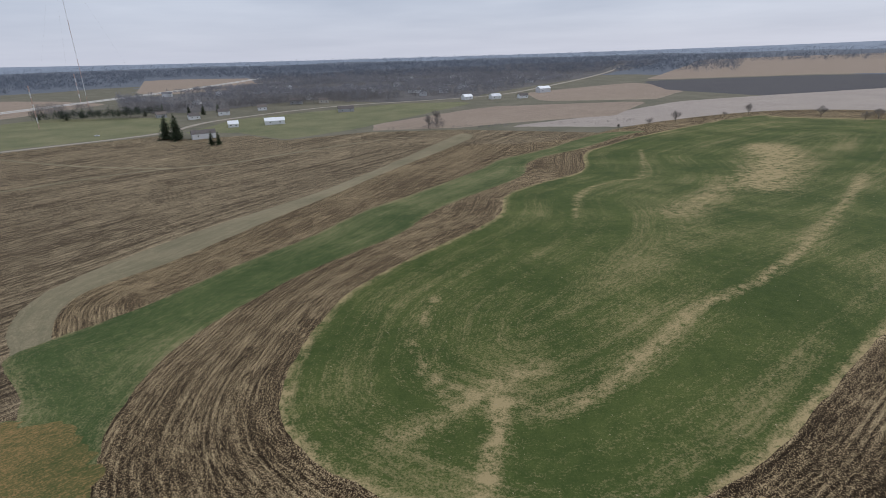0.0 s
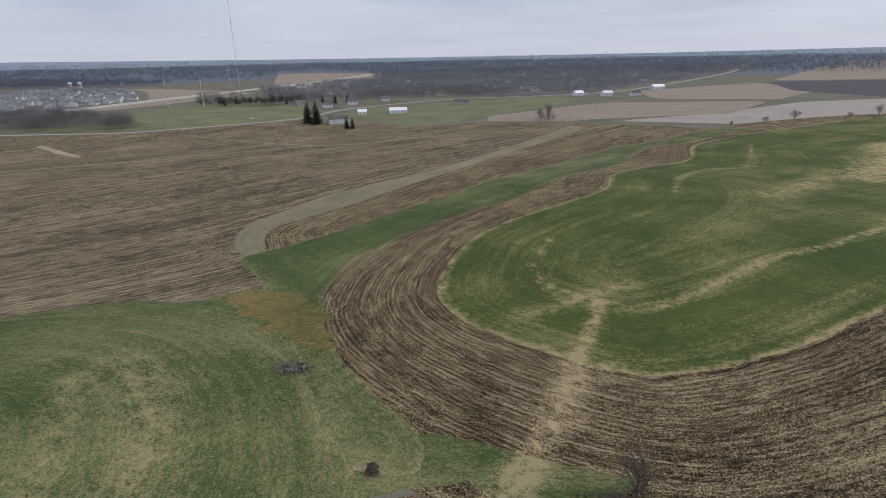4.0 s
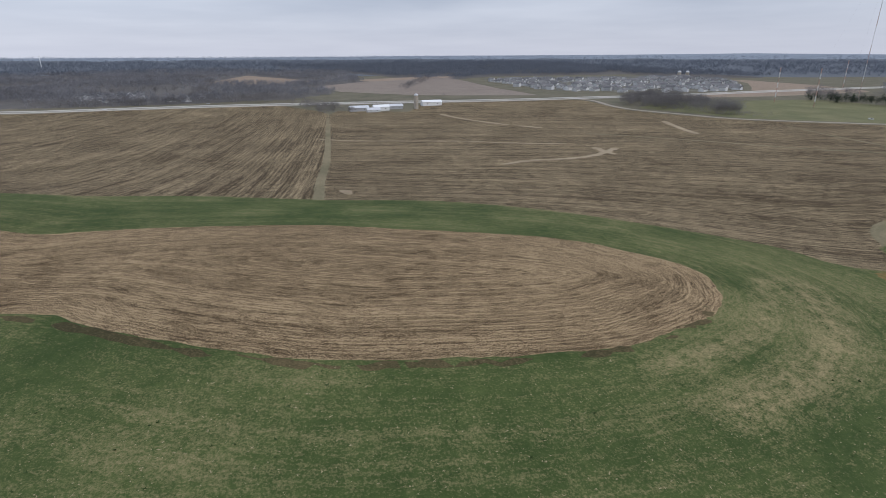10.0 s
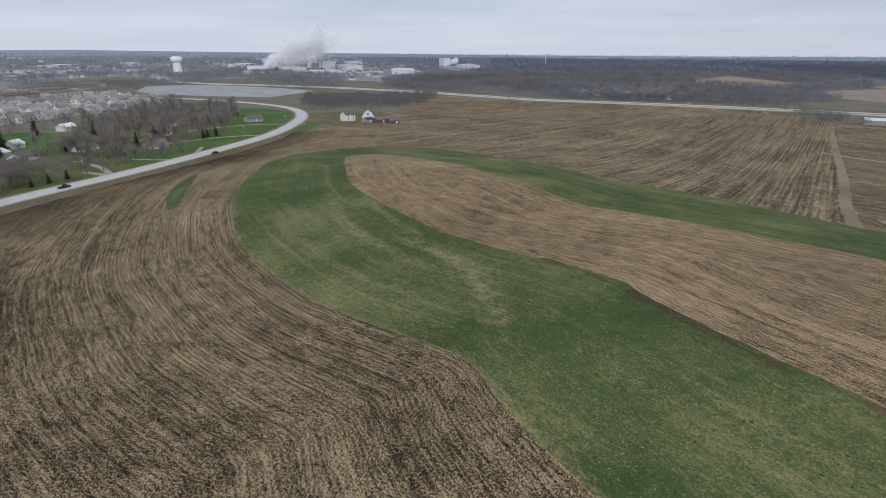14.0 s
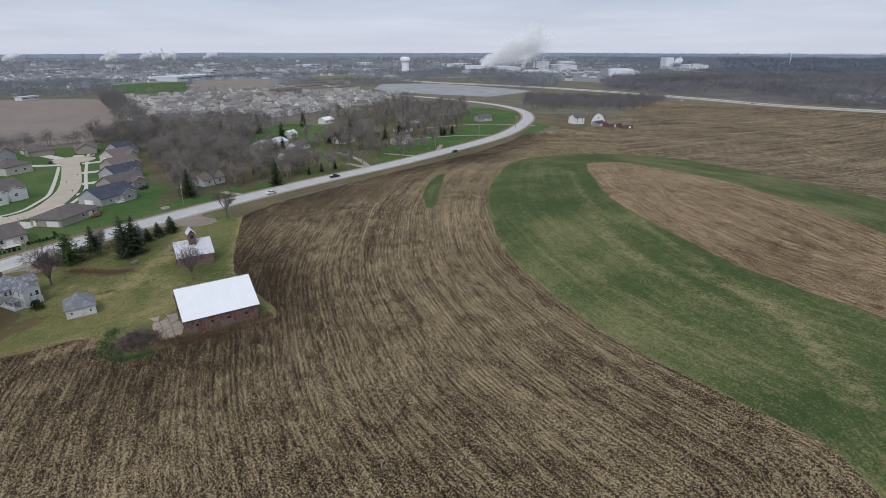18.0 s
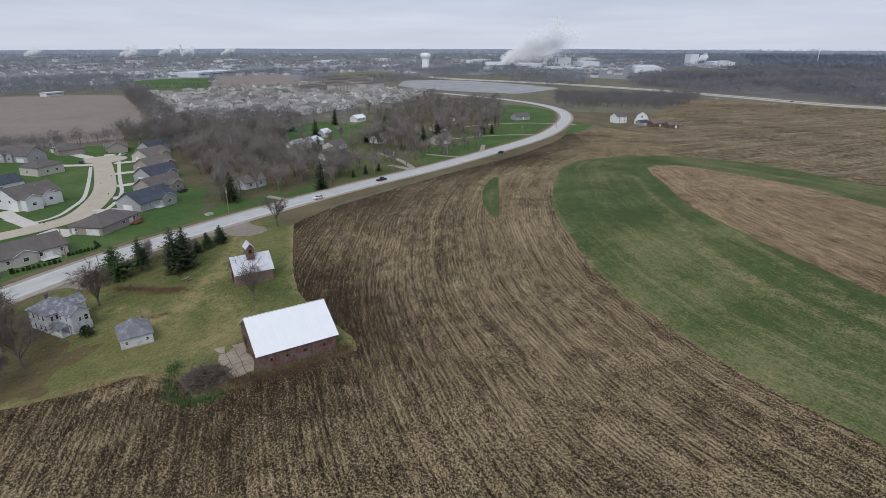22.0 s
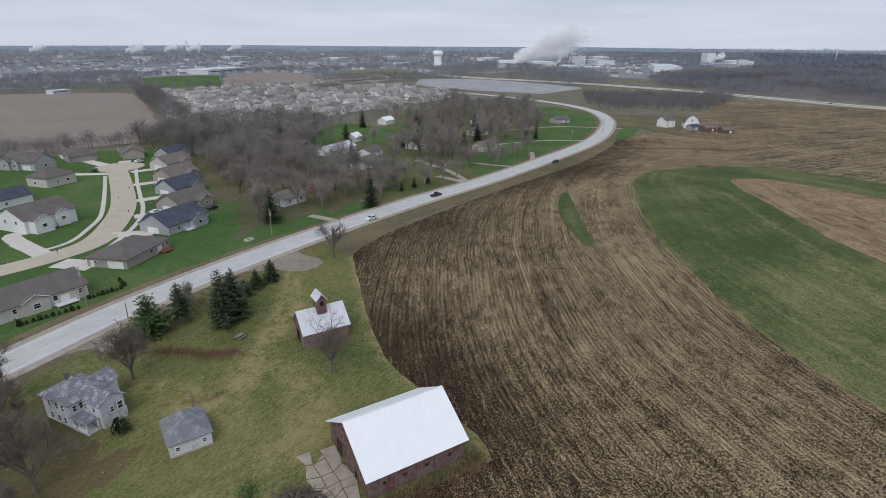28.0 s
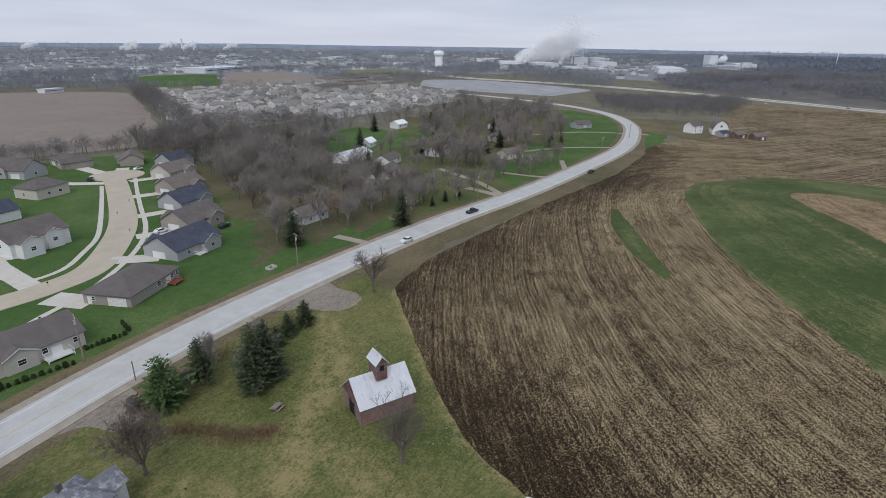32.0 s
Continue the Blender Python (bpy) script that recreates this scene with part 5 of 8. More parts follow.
    part("hatch_cover", Mb().box(-3.2, 6.6, 0.9, 1.4, 2.2, 1.9), OLD_WHITE, ob, "white lean-to entry")


def picnic_table():
    ob = thing("picnic_table", -67.1, -328.7, 20, "weathered wooden picnic table on the lawn", "table")
    for k in range(4):
        part("top_board", Mb().box(0, -0.33 + 0.22 * k, 0.74, 1.9, 0.2, 0.05), POLE_WOOD, ob)
    for k in (-1, 1):
        part("bench_board", Mb().box(0, k * 0.78, 0.44, 1.9, 0.28, 0.05), POLE_WOOD, ob)
        part("leg", Mb().box(k * 0.7, 0, 0.36, 0.1, 1.5, 0.08), POLE_WOOD, ob)
        for q in (-1, 1):
            part("leg", Mb().tube((k * 0.7, q * 0.65, -0.1), (k * 0.7, q * 0.25, 0.72), 0.05, 0.05, 5), POLE_WOOD, ob)


def brush_heap(x, y, r, h, label, seed, sticks=170):
    ob = thing("brush_pile", x, y, 0, label, "brush pile")
    rng = random.Random(seed)
    big, small = Mb(), Mb()
    for i in range(sticks):
        a, u = rng.uniform(0, 6.28), rng.random() ** 0.6
        p = Vector((math.cos(a) * r * u, math.sin(a) * r * u, rng.uniform(-0.1, h * (1.05 - u))))
        b = rng.uniform(0, 6.28)
        d = Vector((math.cos(b), math.sin(b), rng.uniform(-0.3, 0.8))).normalized()
        l = rng.uniform(0.7, 2.4) * r / 3
        (big if i % 5 == 0 else small).tube(p - d * l * 0.4, p + d * l * 0.6, 0.13 if i % 5 == 0 else 0.055, 0.025, 4, False)
    part("brush", big, BRUSH, ob)
    part("brushwood", small, BRUSH, ob)
    return ob


def rock_heap(x, y):
    ob = thing("rock_pile", x, y, 0, "heap of grey field stones and dead brush", "rock pile")
    rng = random.Random(12)
    for i in range(46):
        a, u = rng.uniform(0, 6.28), rng.random()
        s = rng.uniform(0.25, 0.65)
        c = Vector((math.cos(a) * 3.0 * u * 1.5, math.sin(a) * 3.0 * u, 0.1 + 0.9 * (1 - u) * rng.random()))
        bm = bmesh.new()
        bmesh.ops.create_icosphere(bm, subdivisions=1, radius=s)
        for v in bm.verts:
            v.co = v.co * rng.uniform(0.7, 1.1)
            v.co.z *= 0.65
            v.co += c
        me = bpy.data.meshes.new("stone")
        bm.to_mesh(me)
        bm.free()
        me.materials.append(STONE)
        part("stone", me, STONE, ob)
    tw = Mb()
    for i in range(420):
        a, u = rng.uniform(0, 6.28), rng.random()
        p = Vector((math.cos(a) * 4.6 * u, math.sin(a) * 3.2 * u, 0.0))
        tw.tube(p, p + Vector((rng.gauss(0, 0.5), rng.gauss(0, 0.5), rng.uniform(0.5, 1.5))), 0.03, 0.01, 3, False)
    part("dead_weed", tw, BARK, ob, "brown dead weeds")


def concrete_pad():
    """Broken slabs of an old cattle yard beside the barn."""
    ob = thing("concrete_pad", -55.6, -283.2, FARM_YAW, "cracked tan concrete slabs beside the red barn", "concrete slab", z=ground_z(-55.6, -283.2))
    rng = random.Random(3)
    # a shaken lattice of crack corners; each cell shrinks a little inside its cracks
    grid = {(i, j): (-2.7 + 1.8 * i + rng.uniform(-0.55, 0.55), -6.0 + 2.4 * j + rng.uniform(-0.7, 0.7)) for i in range(4) for j in range(6)}
    for i in range(3):
        for j in range(5):
            if rng.random() < 0.10:
                continue
            c4 = [grid[(i, j)], grid[(i + 1, j)], grid[(i + 1, j + 1)], grid[(i, j + 1)]]
            mx, my = sum(p[0] for p in c4) / 4, sum(p[1] for p in c4) / 4
            k = rng.uniform(0.90, 0.97)
            z = 0.08 + rng.uniform(-0.03, 0.05)
            q = [(mx + (p[0] - mx) * k, my + (p[1] - my) * k, z + rng.uniform(-0.02, 0.02)) for p in c4]
            part("slab", Mb().slab(q, 0.3), PAD_CONCRETE, ob)


PAD_CONCRETE = plain("worn_pad_concrete", (0.30, 0.25, 0.20), (0.44, 0.38, 0.31), 0.5, 0.95, bump=0.4)
BRUSH = plain("dead_brushwood", (0.075, 0.056, 0.045), (0.20, 0.160, 0.135), 0.8, 0.95, bump=0)
STONE = plain("field_stone", (0.11, 0.095, 0.085), (0.24, 0.21, 0.185), 1.2, 0.9)
barn()
corncrib()
garage_shed()
farmhouse()
picnic_table()
concrete_pad()
brush_heap(-48.4, -281.2, 4.6, 2.8, "grey heap of cut branches by the concrete slabs", 7, 620)
rock_heap(-56.2, 47.6)
brush_heap(7.6, 20.2, 3.8, 1.8, "brown brush and stumps round a dead tree", 9, 220)


def weeds(name, line, half, count, h, mat, label, seed):
    """Dead stalks along a line, too many to count."""
    c = smooth(pts(line), False, 8)
    rng = random.Random(seed)
    mb = Mb()
    for _ in range(count):
        k = rng.randrange(len(c))
        x, y = c[k][0] + rng.gauss(0, half), c[k][1] + rng.gauss(0, half)
        p = Vector((x, y, ground_z(x, y) - 0.05))
        q = p + Vector((rng.gauss(0, 0.25), rng.gauss(0, 0.25), h * rng.uniform(0.4, 1.1)))
        s = Vector((rng.gauss(0, 1), rng.gauss(0, 1), 0)).normalized() * 0.06
        mb.add([p - s, p + s, q], [(0, 1, 2)])
    tagged(new(name, mb.mesh(name, mat)), label, "weeds", kind="stuff")


DEADWEED = plain("dead_weeds", (0.17, 0.10, 0.06), (0.30, 0.20, 0.13), 1.5, 0.95, bump=0)
weeds("dead_weeds", "-52,-337 -57,-332 -60,-327 -63.5,-324.5", 0.8, 900, 1.0, DEADWEED, "rust-brown weeds in the yard ditch", 1)
weeds("dead_weeds", "-49,-276.5 -56,-273.3 -64,-270.6 -73,-268", 0.9, 1100, 1.1, DEADWEED, "tan weeds along the barn wall", 2)
weeds("dead_weeds", "-18,-298 -27,-296 -36,-293 -44,-287 -43,-278 -50,-274", 0.7, 900, 0.7, DEADWEED, "tan weeds on the edge of the tilled field", 3)
weeds("dead_weeds", "-46,-340 -60,-349 -75,-352 -90,-354", 1.6, 1300, 1.3, DEADWEED, "brown scrub along the road ditch", 4)
GREENWEED = plain("green_weeds", (0.045, 0.105, 0.035), (0.085, 0.165, 0.055), 1.5, 0.9, bump=0)
weeds("green_weeds", "-47,-290 -45,-288 -42.5,-283 -42.5,-278 -45,-275.5 -48,-275", 1.0, 2600, 0.55, GREENWEED, "fresh green weeds round the brush pile", 5)
weeds("dead_weeds", "-52,-276 -57,-273 -64,-271 -73,-270", 1.0, 1600, 1.3, plain("dark_dead_weeds", (0.09, 0.055, 0.04), (0.19, 0.12, 0.085), 1.5, 0.95, bump=0), "dark brown weeds against the barn wall", 6)
weeds("dead_weeds", "-46.5,-318 -52,-313.6 -55,-313", 0.5, 260, 0.6, DEADWEED, "pale dead grass beside the small shed", 7)
weeds("dead_weeds", "-54,-337 -56.7,-330.6 -59.3,-326 -64,-323.6", 1.3, 1000, 0.9, DEADWEED, "rust-brown weeds in the yard ditch", 8)
weeds("dead_weeds", "2.5,21 6,19.5 8,21 11,23 10,18", 1.2, 900, 1.0, plain("umber_weeds", (0.06, 0.042, 0.03), (0.13, 0.09, 0.065), 1.5, 0.95, bump=0), "dark brown weeds round the dead tree", 9)

# ---- homes along the road ----
def drive(line, half, label="pale concrete driveway", mat=None, name="driveway", lift=0.06):
    ob = ribbon(name, line, half, mat or WALK_CONCRETE, label, name.split("_")[0], lift, steps=4)
    return ob


house(-70.7, -397.1, 212, 18.4, 12.4, 2.9, 2.7, "hip", TAUPE_SIDING, BROWN_SHINGLE, "taupe ranch house with brown hipped roof and deck",
      windows=[("s", 1.0, 1.7, 1.6, 1.2), ("s", 6.2, 1.7, 1.2, 1.3), ("s", 8.2, 1.7, 0.9, 1.3), ("s", 3.2, 0.2, 1.2, 0.6), ("w", 3.5, 1.6, 0.9, 1.1)], doors=[("s", 4.6, 1.8, 2.1), ("w", 4.6, 1.0, 2.1)],
      deck=("s", 5.6, 3.6, 2.4, REDWOOD), garage=("w", -2.6, 4.8), group="street houses")
house(-43.3, -380.3, 188, 18.6, 11.4, 3.0, 2.9, "gable", PALE_SIDING, BROWN_SHINGLE, "pale ranch house with brown roof and white deck",
      wing=(-1.8, "s", 5.4, 0.5), windows=[("s", -6.0, 1.8, 1.0, 1.2), ("s", 7.6, 1.8, 0.9, 1.2), ("s", -6.4, 0.1, 0.9, 0.6), ("s", 2.2, 1.9, 1.1, 1.3), ("w", 0, 1.8, 1.2, 1.2)],
      doors=[("s", 4.2, 1.9, 2.1)], deck=("s", 3.9, 4.6, 2.2, WHITE_TRIM), group="street houses")
ROW = [(-92.8, -417.9, 20, 15.5, 11.5, GREY_SIDING, BLUE_SHINGLE, "grey house with slate-blue gabled roof"),
       (-107.4, -442.4, 20, 14.5, 11.0, TAUPE_SIDING, BROWN_SHINGLE, "taupe house with brown gabled roof"),
       (-117.9, -470.5, 18, 14.0, 11.0, GREY_SIDING, BLUE_SHINGLE, "grey house with dark blue roof"),
       (-127.9, -496.9, 18, 14.5, 11.0, TAUPE_SIDING, TAN_SHINGLE, "taupe house with light brown roof"),
       (-139.0, -528.5, 20, 14.5, 11.0, PALE_SIDING, TAN_SHINGLE, "cream house with tan gabled roof"),
       (-150.5, -553.5, 20, 13.0, 10.5, GREY_SIDING, BLUE_SHINGLE, "grey house with slate roof")]
for hx, hy, hyaw, hl, hw, wm, rm, lab in ROW:
    house(hx, hy, hyaw + 180, hl * 1.12, hw * 1.12, 3.2, 3.6, "gable", wm, rm, lab, wing=((hl * 0.22, "s", 6.4, 1.6), (-hl * 0.2, "n", 6.0, 1.4)), windows=[("s", -4.4, 1.7, 1.2, 1.2), ("e", 2.0, 1.7, 1.4, 1.2), ("e", -2.5, 1.7, 1.0, 1.2), ("n", 3, 1.7, 1.2, 1.2)],
          doors=[("n", 0.5, 1.0, 2.1)], garage=("w", 0.5, 4.8), deck=("s", -1.2, 3.0, 2.2, WHITE_TRIM) if rm is BLUE_SHINGLE else None, group="street houses")
house(-136.0, -571.5, 250, 15.0, 11.0, 2.9, 3.0, "gable", TAUPE_SIDING, TAN_SHINGLE, "tan house at the end of the street", wing=(3, "n", 6, 1.5), garage=("n", -3.5, 4.6), windows=[("n", 6, 1.7, 1.0, 1.2), ("e", 0, 1.7, 1.2, 1.2)], group="street houses")
house(-112.0, -585.5, 275, 20.0, 12.5, 3.0, 3.4, "hip", TAUPE_SIDING, BROWN_SHINGLE, "brown-roofed house behind the turning circle", wing=((-6, "n", 5.5, 1.6), (-1, "n", 4.0, 0.8)), garage=("n", 4.5, 5.0), windows=[("n", 7, 1.7, 0.9, 1.2), ("s", 2, 1.7, 1.2, 1.2)], group="street houses")
house(-87.0, -575.5, 300, 20.0, 12.5, 3.8, 4.2, "gable", GREY_SIDING, BROWN_SHINGLE, "grey steep-gabled house with dark roof", wing=((6.0, "n", 6.0, 2.4), (1.0, "n", 4.2, 1.2)), garage=("n", -5.0, 4.8), windows=[("n", 7, 1.7, 0.9, 1.2), ("w", 0, 1.7, 1.4, 1.2)], group="street houses")
house(-84.5, -527.5, 205, 14.5, 12.0, 4.3, 3.2, "hip", PALE_SIDING, BROWN_SHINGLE, "cream house with brown hipped roof", windows=[("s", -2, 1.8, 1.2, 1.2), ("s", 3, 1.8, 1.6, 1.2), ("w", 1, 1.8, 1.4, 1.2)], garage=("e", 1, 4.6), group="street houses")
house(-62.0, -455.5, 200, 17.5, 14.5, 4.8, 3.6, "gable", WHITE_SIDING, BROWN_SHINGLE, "large white house with grey-brown gabled roof", wing=((-4.6, "s", 6.0, 3.4), (3.6, "s", 4.6, 0.8)), windows=[("w", -3, 3.6, 1.2, 1.2), ("w", 2.5, 3.6, 1.2, 1.2), ("s", 3, 3.4, 1.2, 1.2), ("s", 5.5, 1.4, 1.2, 1.2)], garage=("e", 0, 4.8), group="street houses")
house(-61.0, -497.0, 200, 14.0, 11.0, 3.4, 3.0, "gable", WHITE_SIDING, BLUE_SHINGLE, "white house with slate-blue roof", windows=[("s", -3, 1.8, 1.2, 1.2), ("w", 0, 1.8, 1.2, 1.2)], group="street houses")

# street walks and drives
drive("-46,-393.5 -51.1,-397.2 -61.6,-403.9 -75,-417.8 -86.7,-434.4 -95.3,-452.6 -103.4,-477.2 -113.4,-506.9 -126.8,-544.8", 0.8, "pale concrete pavement along the street", name="pavement")
drive("-50,-436 -53,-424 -62.9,-426.1 -72.2,-438.5 -79.6,-450.9 -87.4,-471.5 -99.5,-506.8 -106.6,-528.3", 0.8, "pale concrete pavement along the street", name="pavement")
for line, half in (("-119,-530 -131.5,-529", 2.6), ("-108,-499 -120.5,-497.5", 2.6), ("-97,-467 -110,-466", 2.6), ("-88,-441.8 -99,-438.7", 2.6), ("-74,-424 -85,-416", 3.0), ("-55,-407 -61,-396.5", 3.4),
                   ("-112,-532 -95,-546 -92,-563", 2.6), ("-54,-418 -52,-446 -58,-448", 2.6), ("-121,-548 -128,-562", 3.0), ("-117,-550 -113,-575", 3.0)):
    drive(line, half)
turn = Mb().lathe([(12.0, -0.6), (12.0, 0.10), (0.05, 0.13)], 28)
tc = new("turning_circle", turn.mesh("turning_circle", STREETCON))
tc.location = (-119.5, -546.5, ground_z(-119.5, -546.5) + 0.12)
tagged(tc, "round concrete end of the street", "road", kind="structure")
for line, half in (("-131.6,-394 -133.8,-378", 1.6), ("-215,-405 -212,-384", 2.0), ("-213,-384 -228,-410 -239,-443", 1.6), ("-252,-413 -262,-384 -300,-405", 1.4), ("-300,-440 -338,-422 -363,-394", 1.4), ("-350,-470 -400,-445 -425,-404", 1.4)):
    drive(line, half, "pale gravel driveway to a house", GRAVEL, "gravel_drive", 0.08)

# homes in the trees
for hx, hy, hyaw, hl, hw, wm, rm, lab in [
        (-225.0, -497.0, 15, 24.0, 12.0, WHITE_SIDING, CRIB_METAL, "long white metal-roofed shed among trees"),
        (-209.0, -452.0, 200, 17.0, 9.0, WHITE_SIDING, BROWN_SHINGLE, "white house with dark roof near the road"),
        (-231.5, -474.0, 200, 15.0, 9.0, WHITE_SIDING, BROWN_SHINGLE, "white bungalow among bare trees"),
        (-137.6, -417.0, 190, 12.0, 8.0, OLD_WHITE, TAN_SHINGLE, "small house half hidden by bare trees"),
        (-288.2, -432.0, 170, 13.0, 8.5, PALE_SIDING, TAN_SHINGLE, "cream house with reddish-tan roof"),
        (-324.9, -560.0, 10, 12.0, 8.0, WHITE_SIDING, WHITE_METAL, "white outbuilding on a lawn"),
        (-421.1, -456.0, 160, 14.0, 9.0, GREY_SIDING, BROWN_SHINGLE, "grey house inside the road bend"),
        (-268.0, -470.0, 190, 14.0, 9.0, WHITE_SIDING, TAN_SHINGLE, "pale house among the trees"),
        (-330.0, -470.0, 175, 13.0, 9.0, PALE_SIDING, BROWN_SHINGLE, "house in a wooded garden"),
        (-372.0, -500.0, 165, 13.0, 9.0, WHITE_SIDING, BROWN_SHINGLE, "white house in a wooded garden"),
        (-258.0, -520.0, 20, 9.0, 7.0, WHITE_SIDING, WHITE_METAL, "small white shed beside a field")]:
    house(hx, hy, hyaw, hl, hw, 3.0, 2.4, "gable", wm, rm, lab, windows=[("s", -hl / 4, 1.7, 1.2, 1.2), ("s", hl / 4, 1.7, 1.4, 1.2), ("n", -hl / 4, 1.7, 1.2, 1.2), ("n", hl / 4, 1.7, 1.2, 1.2)], doors=[("n", 0, 1.0, 2.1), ("s", 0, 1.0, 2.1)], group="houses among trees")

# white farmhouse and buildings beside the west field
BRIGHT_SIDING_HOUSE = siding("fresh_white_siding", (0.82, 0.82, 0.81), (0.90, 0.90, 0.89), 0.15)
house(-466.0, -386.0, 160, 11.0, 8.5, 5.4, 2.8, "gable", BRIGHT_SIDING_HOUSE, BROWN_SHINGLE, "white two-storey farmhouse beside the field", windows=[("s", -3, 1.7, 1, 1.4), ("s", 3, 1.7, 1, 1.4), ("s", -3, 4.2, 1, 1.4), ("s", 3, 4.2, 1, 1.4), ("e", 0, 4.2, 1, 1.4)], group="field farm")


def gambrel_barn(x, y, yaw, L, W, label):
    ob = thing("white_barn", x, y, yaw, label, "barn", "field farm", z=low_z(x, y, W / 3) + 0.2)
    prof = [(-W / 2, -1.0), (W / 2, -1.0), (W / 2, 4.2), (W * 0.33, 8.0), (0, 10.4), (-W * 0.33, 8.0), (-W / 2, 4.2)]
    n = len(prof)
    v = [(u, a, b) for u in (-L / 2, L / 2) for a, b in prof]
    part("wall", Mb().add(v, [tuple(range(n))[::-1], tuple(range(n, 2 * n))] + [(i, (i + 1) % n, n + (i + 1) % n, n + i) for i in range(n)]), BRIGHT_SIDING, ob)
    for k in (-1, 1):
        for (a0, b0), (a1, b1) in (((W / 2 + 0.4, 3.6), (W * 0.33, 8.05)), ((W * 0.33, 8.05), (0, 10.5))):
            q = [(-L / 2 - 0.4, k * a0, b0), (L / 2 + 0.4, k * a0, b0), (L / 2 + 0.4, k * a1, b1), (-L / 2 - 0.4, k * a1, b1)]
            part("roof_slope", Mb().slab([(p[0], p[1], p[2] + 0.2) for p in (q if k < 0 else q[::-1])], 0.18), TAN_SHINGLE, ob)
    for side in "ew":
        opening(ob, "door", L, W, side, 0, 1.6, 3.2, 3.2, WHITE_TRIM, GREY_BOARD, 0.05, False)
        opening(ob, "window", L, W, side, 0, 6.4, 1.4, 1.6, WHITE_TRIM, DARK)


BRIGHT_SIDING = siding("bright_white_siding", (0.82, 0.82, 0.81), (0.90, 0.90, 0.89), 0.15)
gambrel_barn(-478.0, -371.0, 25, 15.0, 11.0, "white gambrel barn with grey-brown roof")
house(-472.0, -343.0, 150, 10.0, 6.0, 2.8, 1.8, "gable", RED_BOARD, TAN_SHINGLE, "small red wooden shed by the field", name="farm_shed", doors=[("s", 2, 2.0, 2.0)], group="field farm")
house(-466.0, -365.0, 160, 9.0, 6.0, 2.6, 1.6, "gable", GREY_SIDING, BLUE_SHINGLE, "low shed with a blue roof", name="farm_shed", doors=[("s", 0, 2.0, 2.0)], group="field farm")
house(-469.0, -355.0, 160, 12.0, 6.0, 2.8, 1.8, "gable", RED_BOARD, TAN_SHINGLE, "low weathered red wooden shed", name="farm_shed", doors=[("s", 2, 2.0, 2.0)], group="field farm")


def utility_pole(x, y, yaw, h=10.5):
    ob = thing("utility_pole", x, y, yaw, "grey wooden utility pole with crossarm", "utility pole", "poles along the road")
    part("post", Mb().tube((0, 0, -1), (0, 0, h), 0.17, 0.11, 8), POLE_WOOD, ob)
    part("crossarm", Mb().box(0, 0.12, h - 0.6, 2.4, 0.1, 0.12), POLE_WOOD, ob)
    for u in (-1.1, -0.4, 0.4, 1.1):
        part("insulator", Mb().tube((u, 0.12, h - 0.54), (u, 0.12, h - 0.3), 0.05, 0.035, 6), WHITE_TRIM, ob)
    part("transformer", Mb().tube((0.3, 0, h - 2.0), (0.3, 0, h - 1.1), 0.22, 0.22, 10), STEEL, ob)
    return ob


POLES = [(-50.8, -369.0, 10.2), (-106.7, -379.4, 10.2), (-156.1, -385.8, 10.2), (-204.0, -391.0, 10.2), (-253.2, -396.4, 10.2), (-286.8, -399.0, 10.2), (-335, -398, 10), (-400, -408, 10)]
for px, py, ph in POLES:
    utility_pole(px, py, 80, ph)
WIRE = plain("dark_wire", (0.03, 0.03, 0.03), (0.05, 0.05, 0.05), 1, 0.6, bump=0)
for k in range(len(POLES) - 1):
    (ax, ay, ah), (bx, by, bh) = POLES[k], POLES[k + 1]
    az, bz = ground_z(ax, ay) + ah - 0.3, ground_z(bx, by) + bh - 0.3
    for u in (-1.1, 1.1):
        v, fc = [], []
        for i in range(9):
            f = i / 8
            q = Vector((ax + (bx - ax) * f, ay + (by - ay) * f + u * 0.95, az + (bz - az) * f - 1.2 * 4 * f * (1 - f)))
            v += [q + Vector(d) for d in ((0, 0.012, 0), (0, -0.006, 0.01), (0, -0.006, -0.01))]
            if i:
                fc += [(3 * i - 3 + j, 3 * i - 3 + (j + 1) % 3, 3 * i + (j + 1) % 3, 3 * i + j) for j in range(3)]
        wire_mesh = Mb().add(v, fc)
        tagged(new("power_line", wire_mesh.mesh("power_line", WIRE)), "thin dark overhead wire between poles", "cable", "overhead wires")
for px, py in ((-54.7, -354.9), (-32, -325.5), (-49.5, -312.5)):
    p = thing("wooden_post", px, py, 0, "short grey wooden post", "post")
    part("post", Mb().tube((0, 0, -0.4), (0, 0, 4.2), 0.12, 0.10, 7), POLE_WOOD, p)


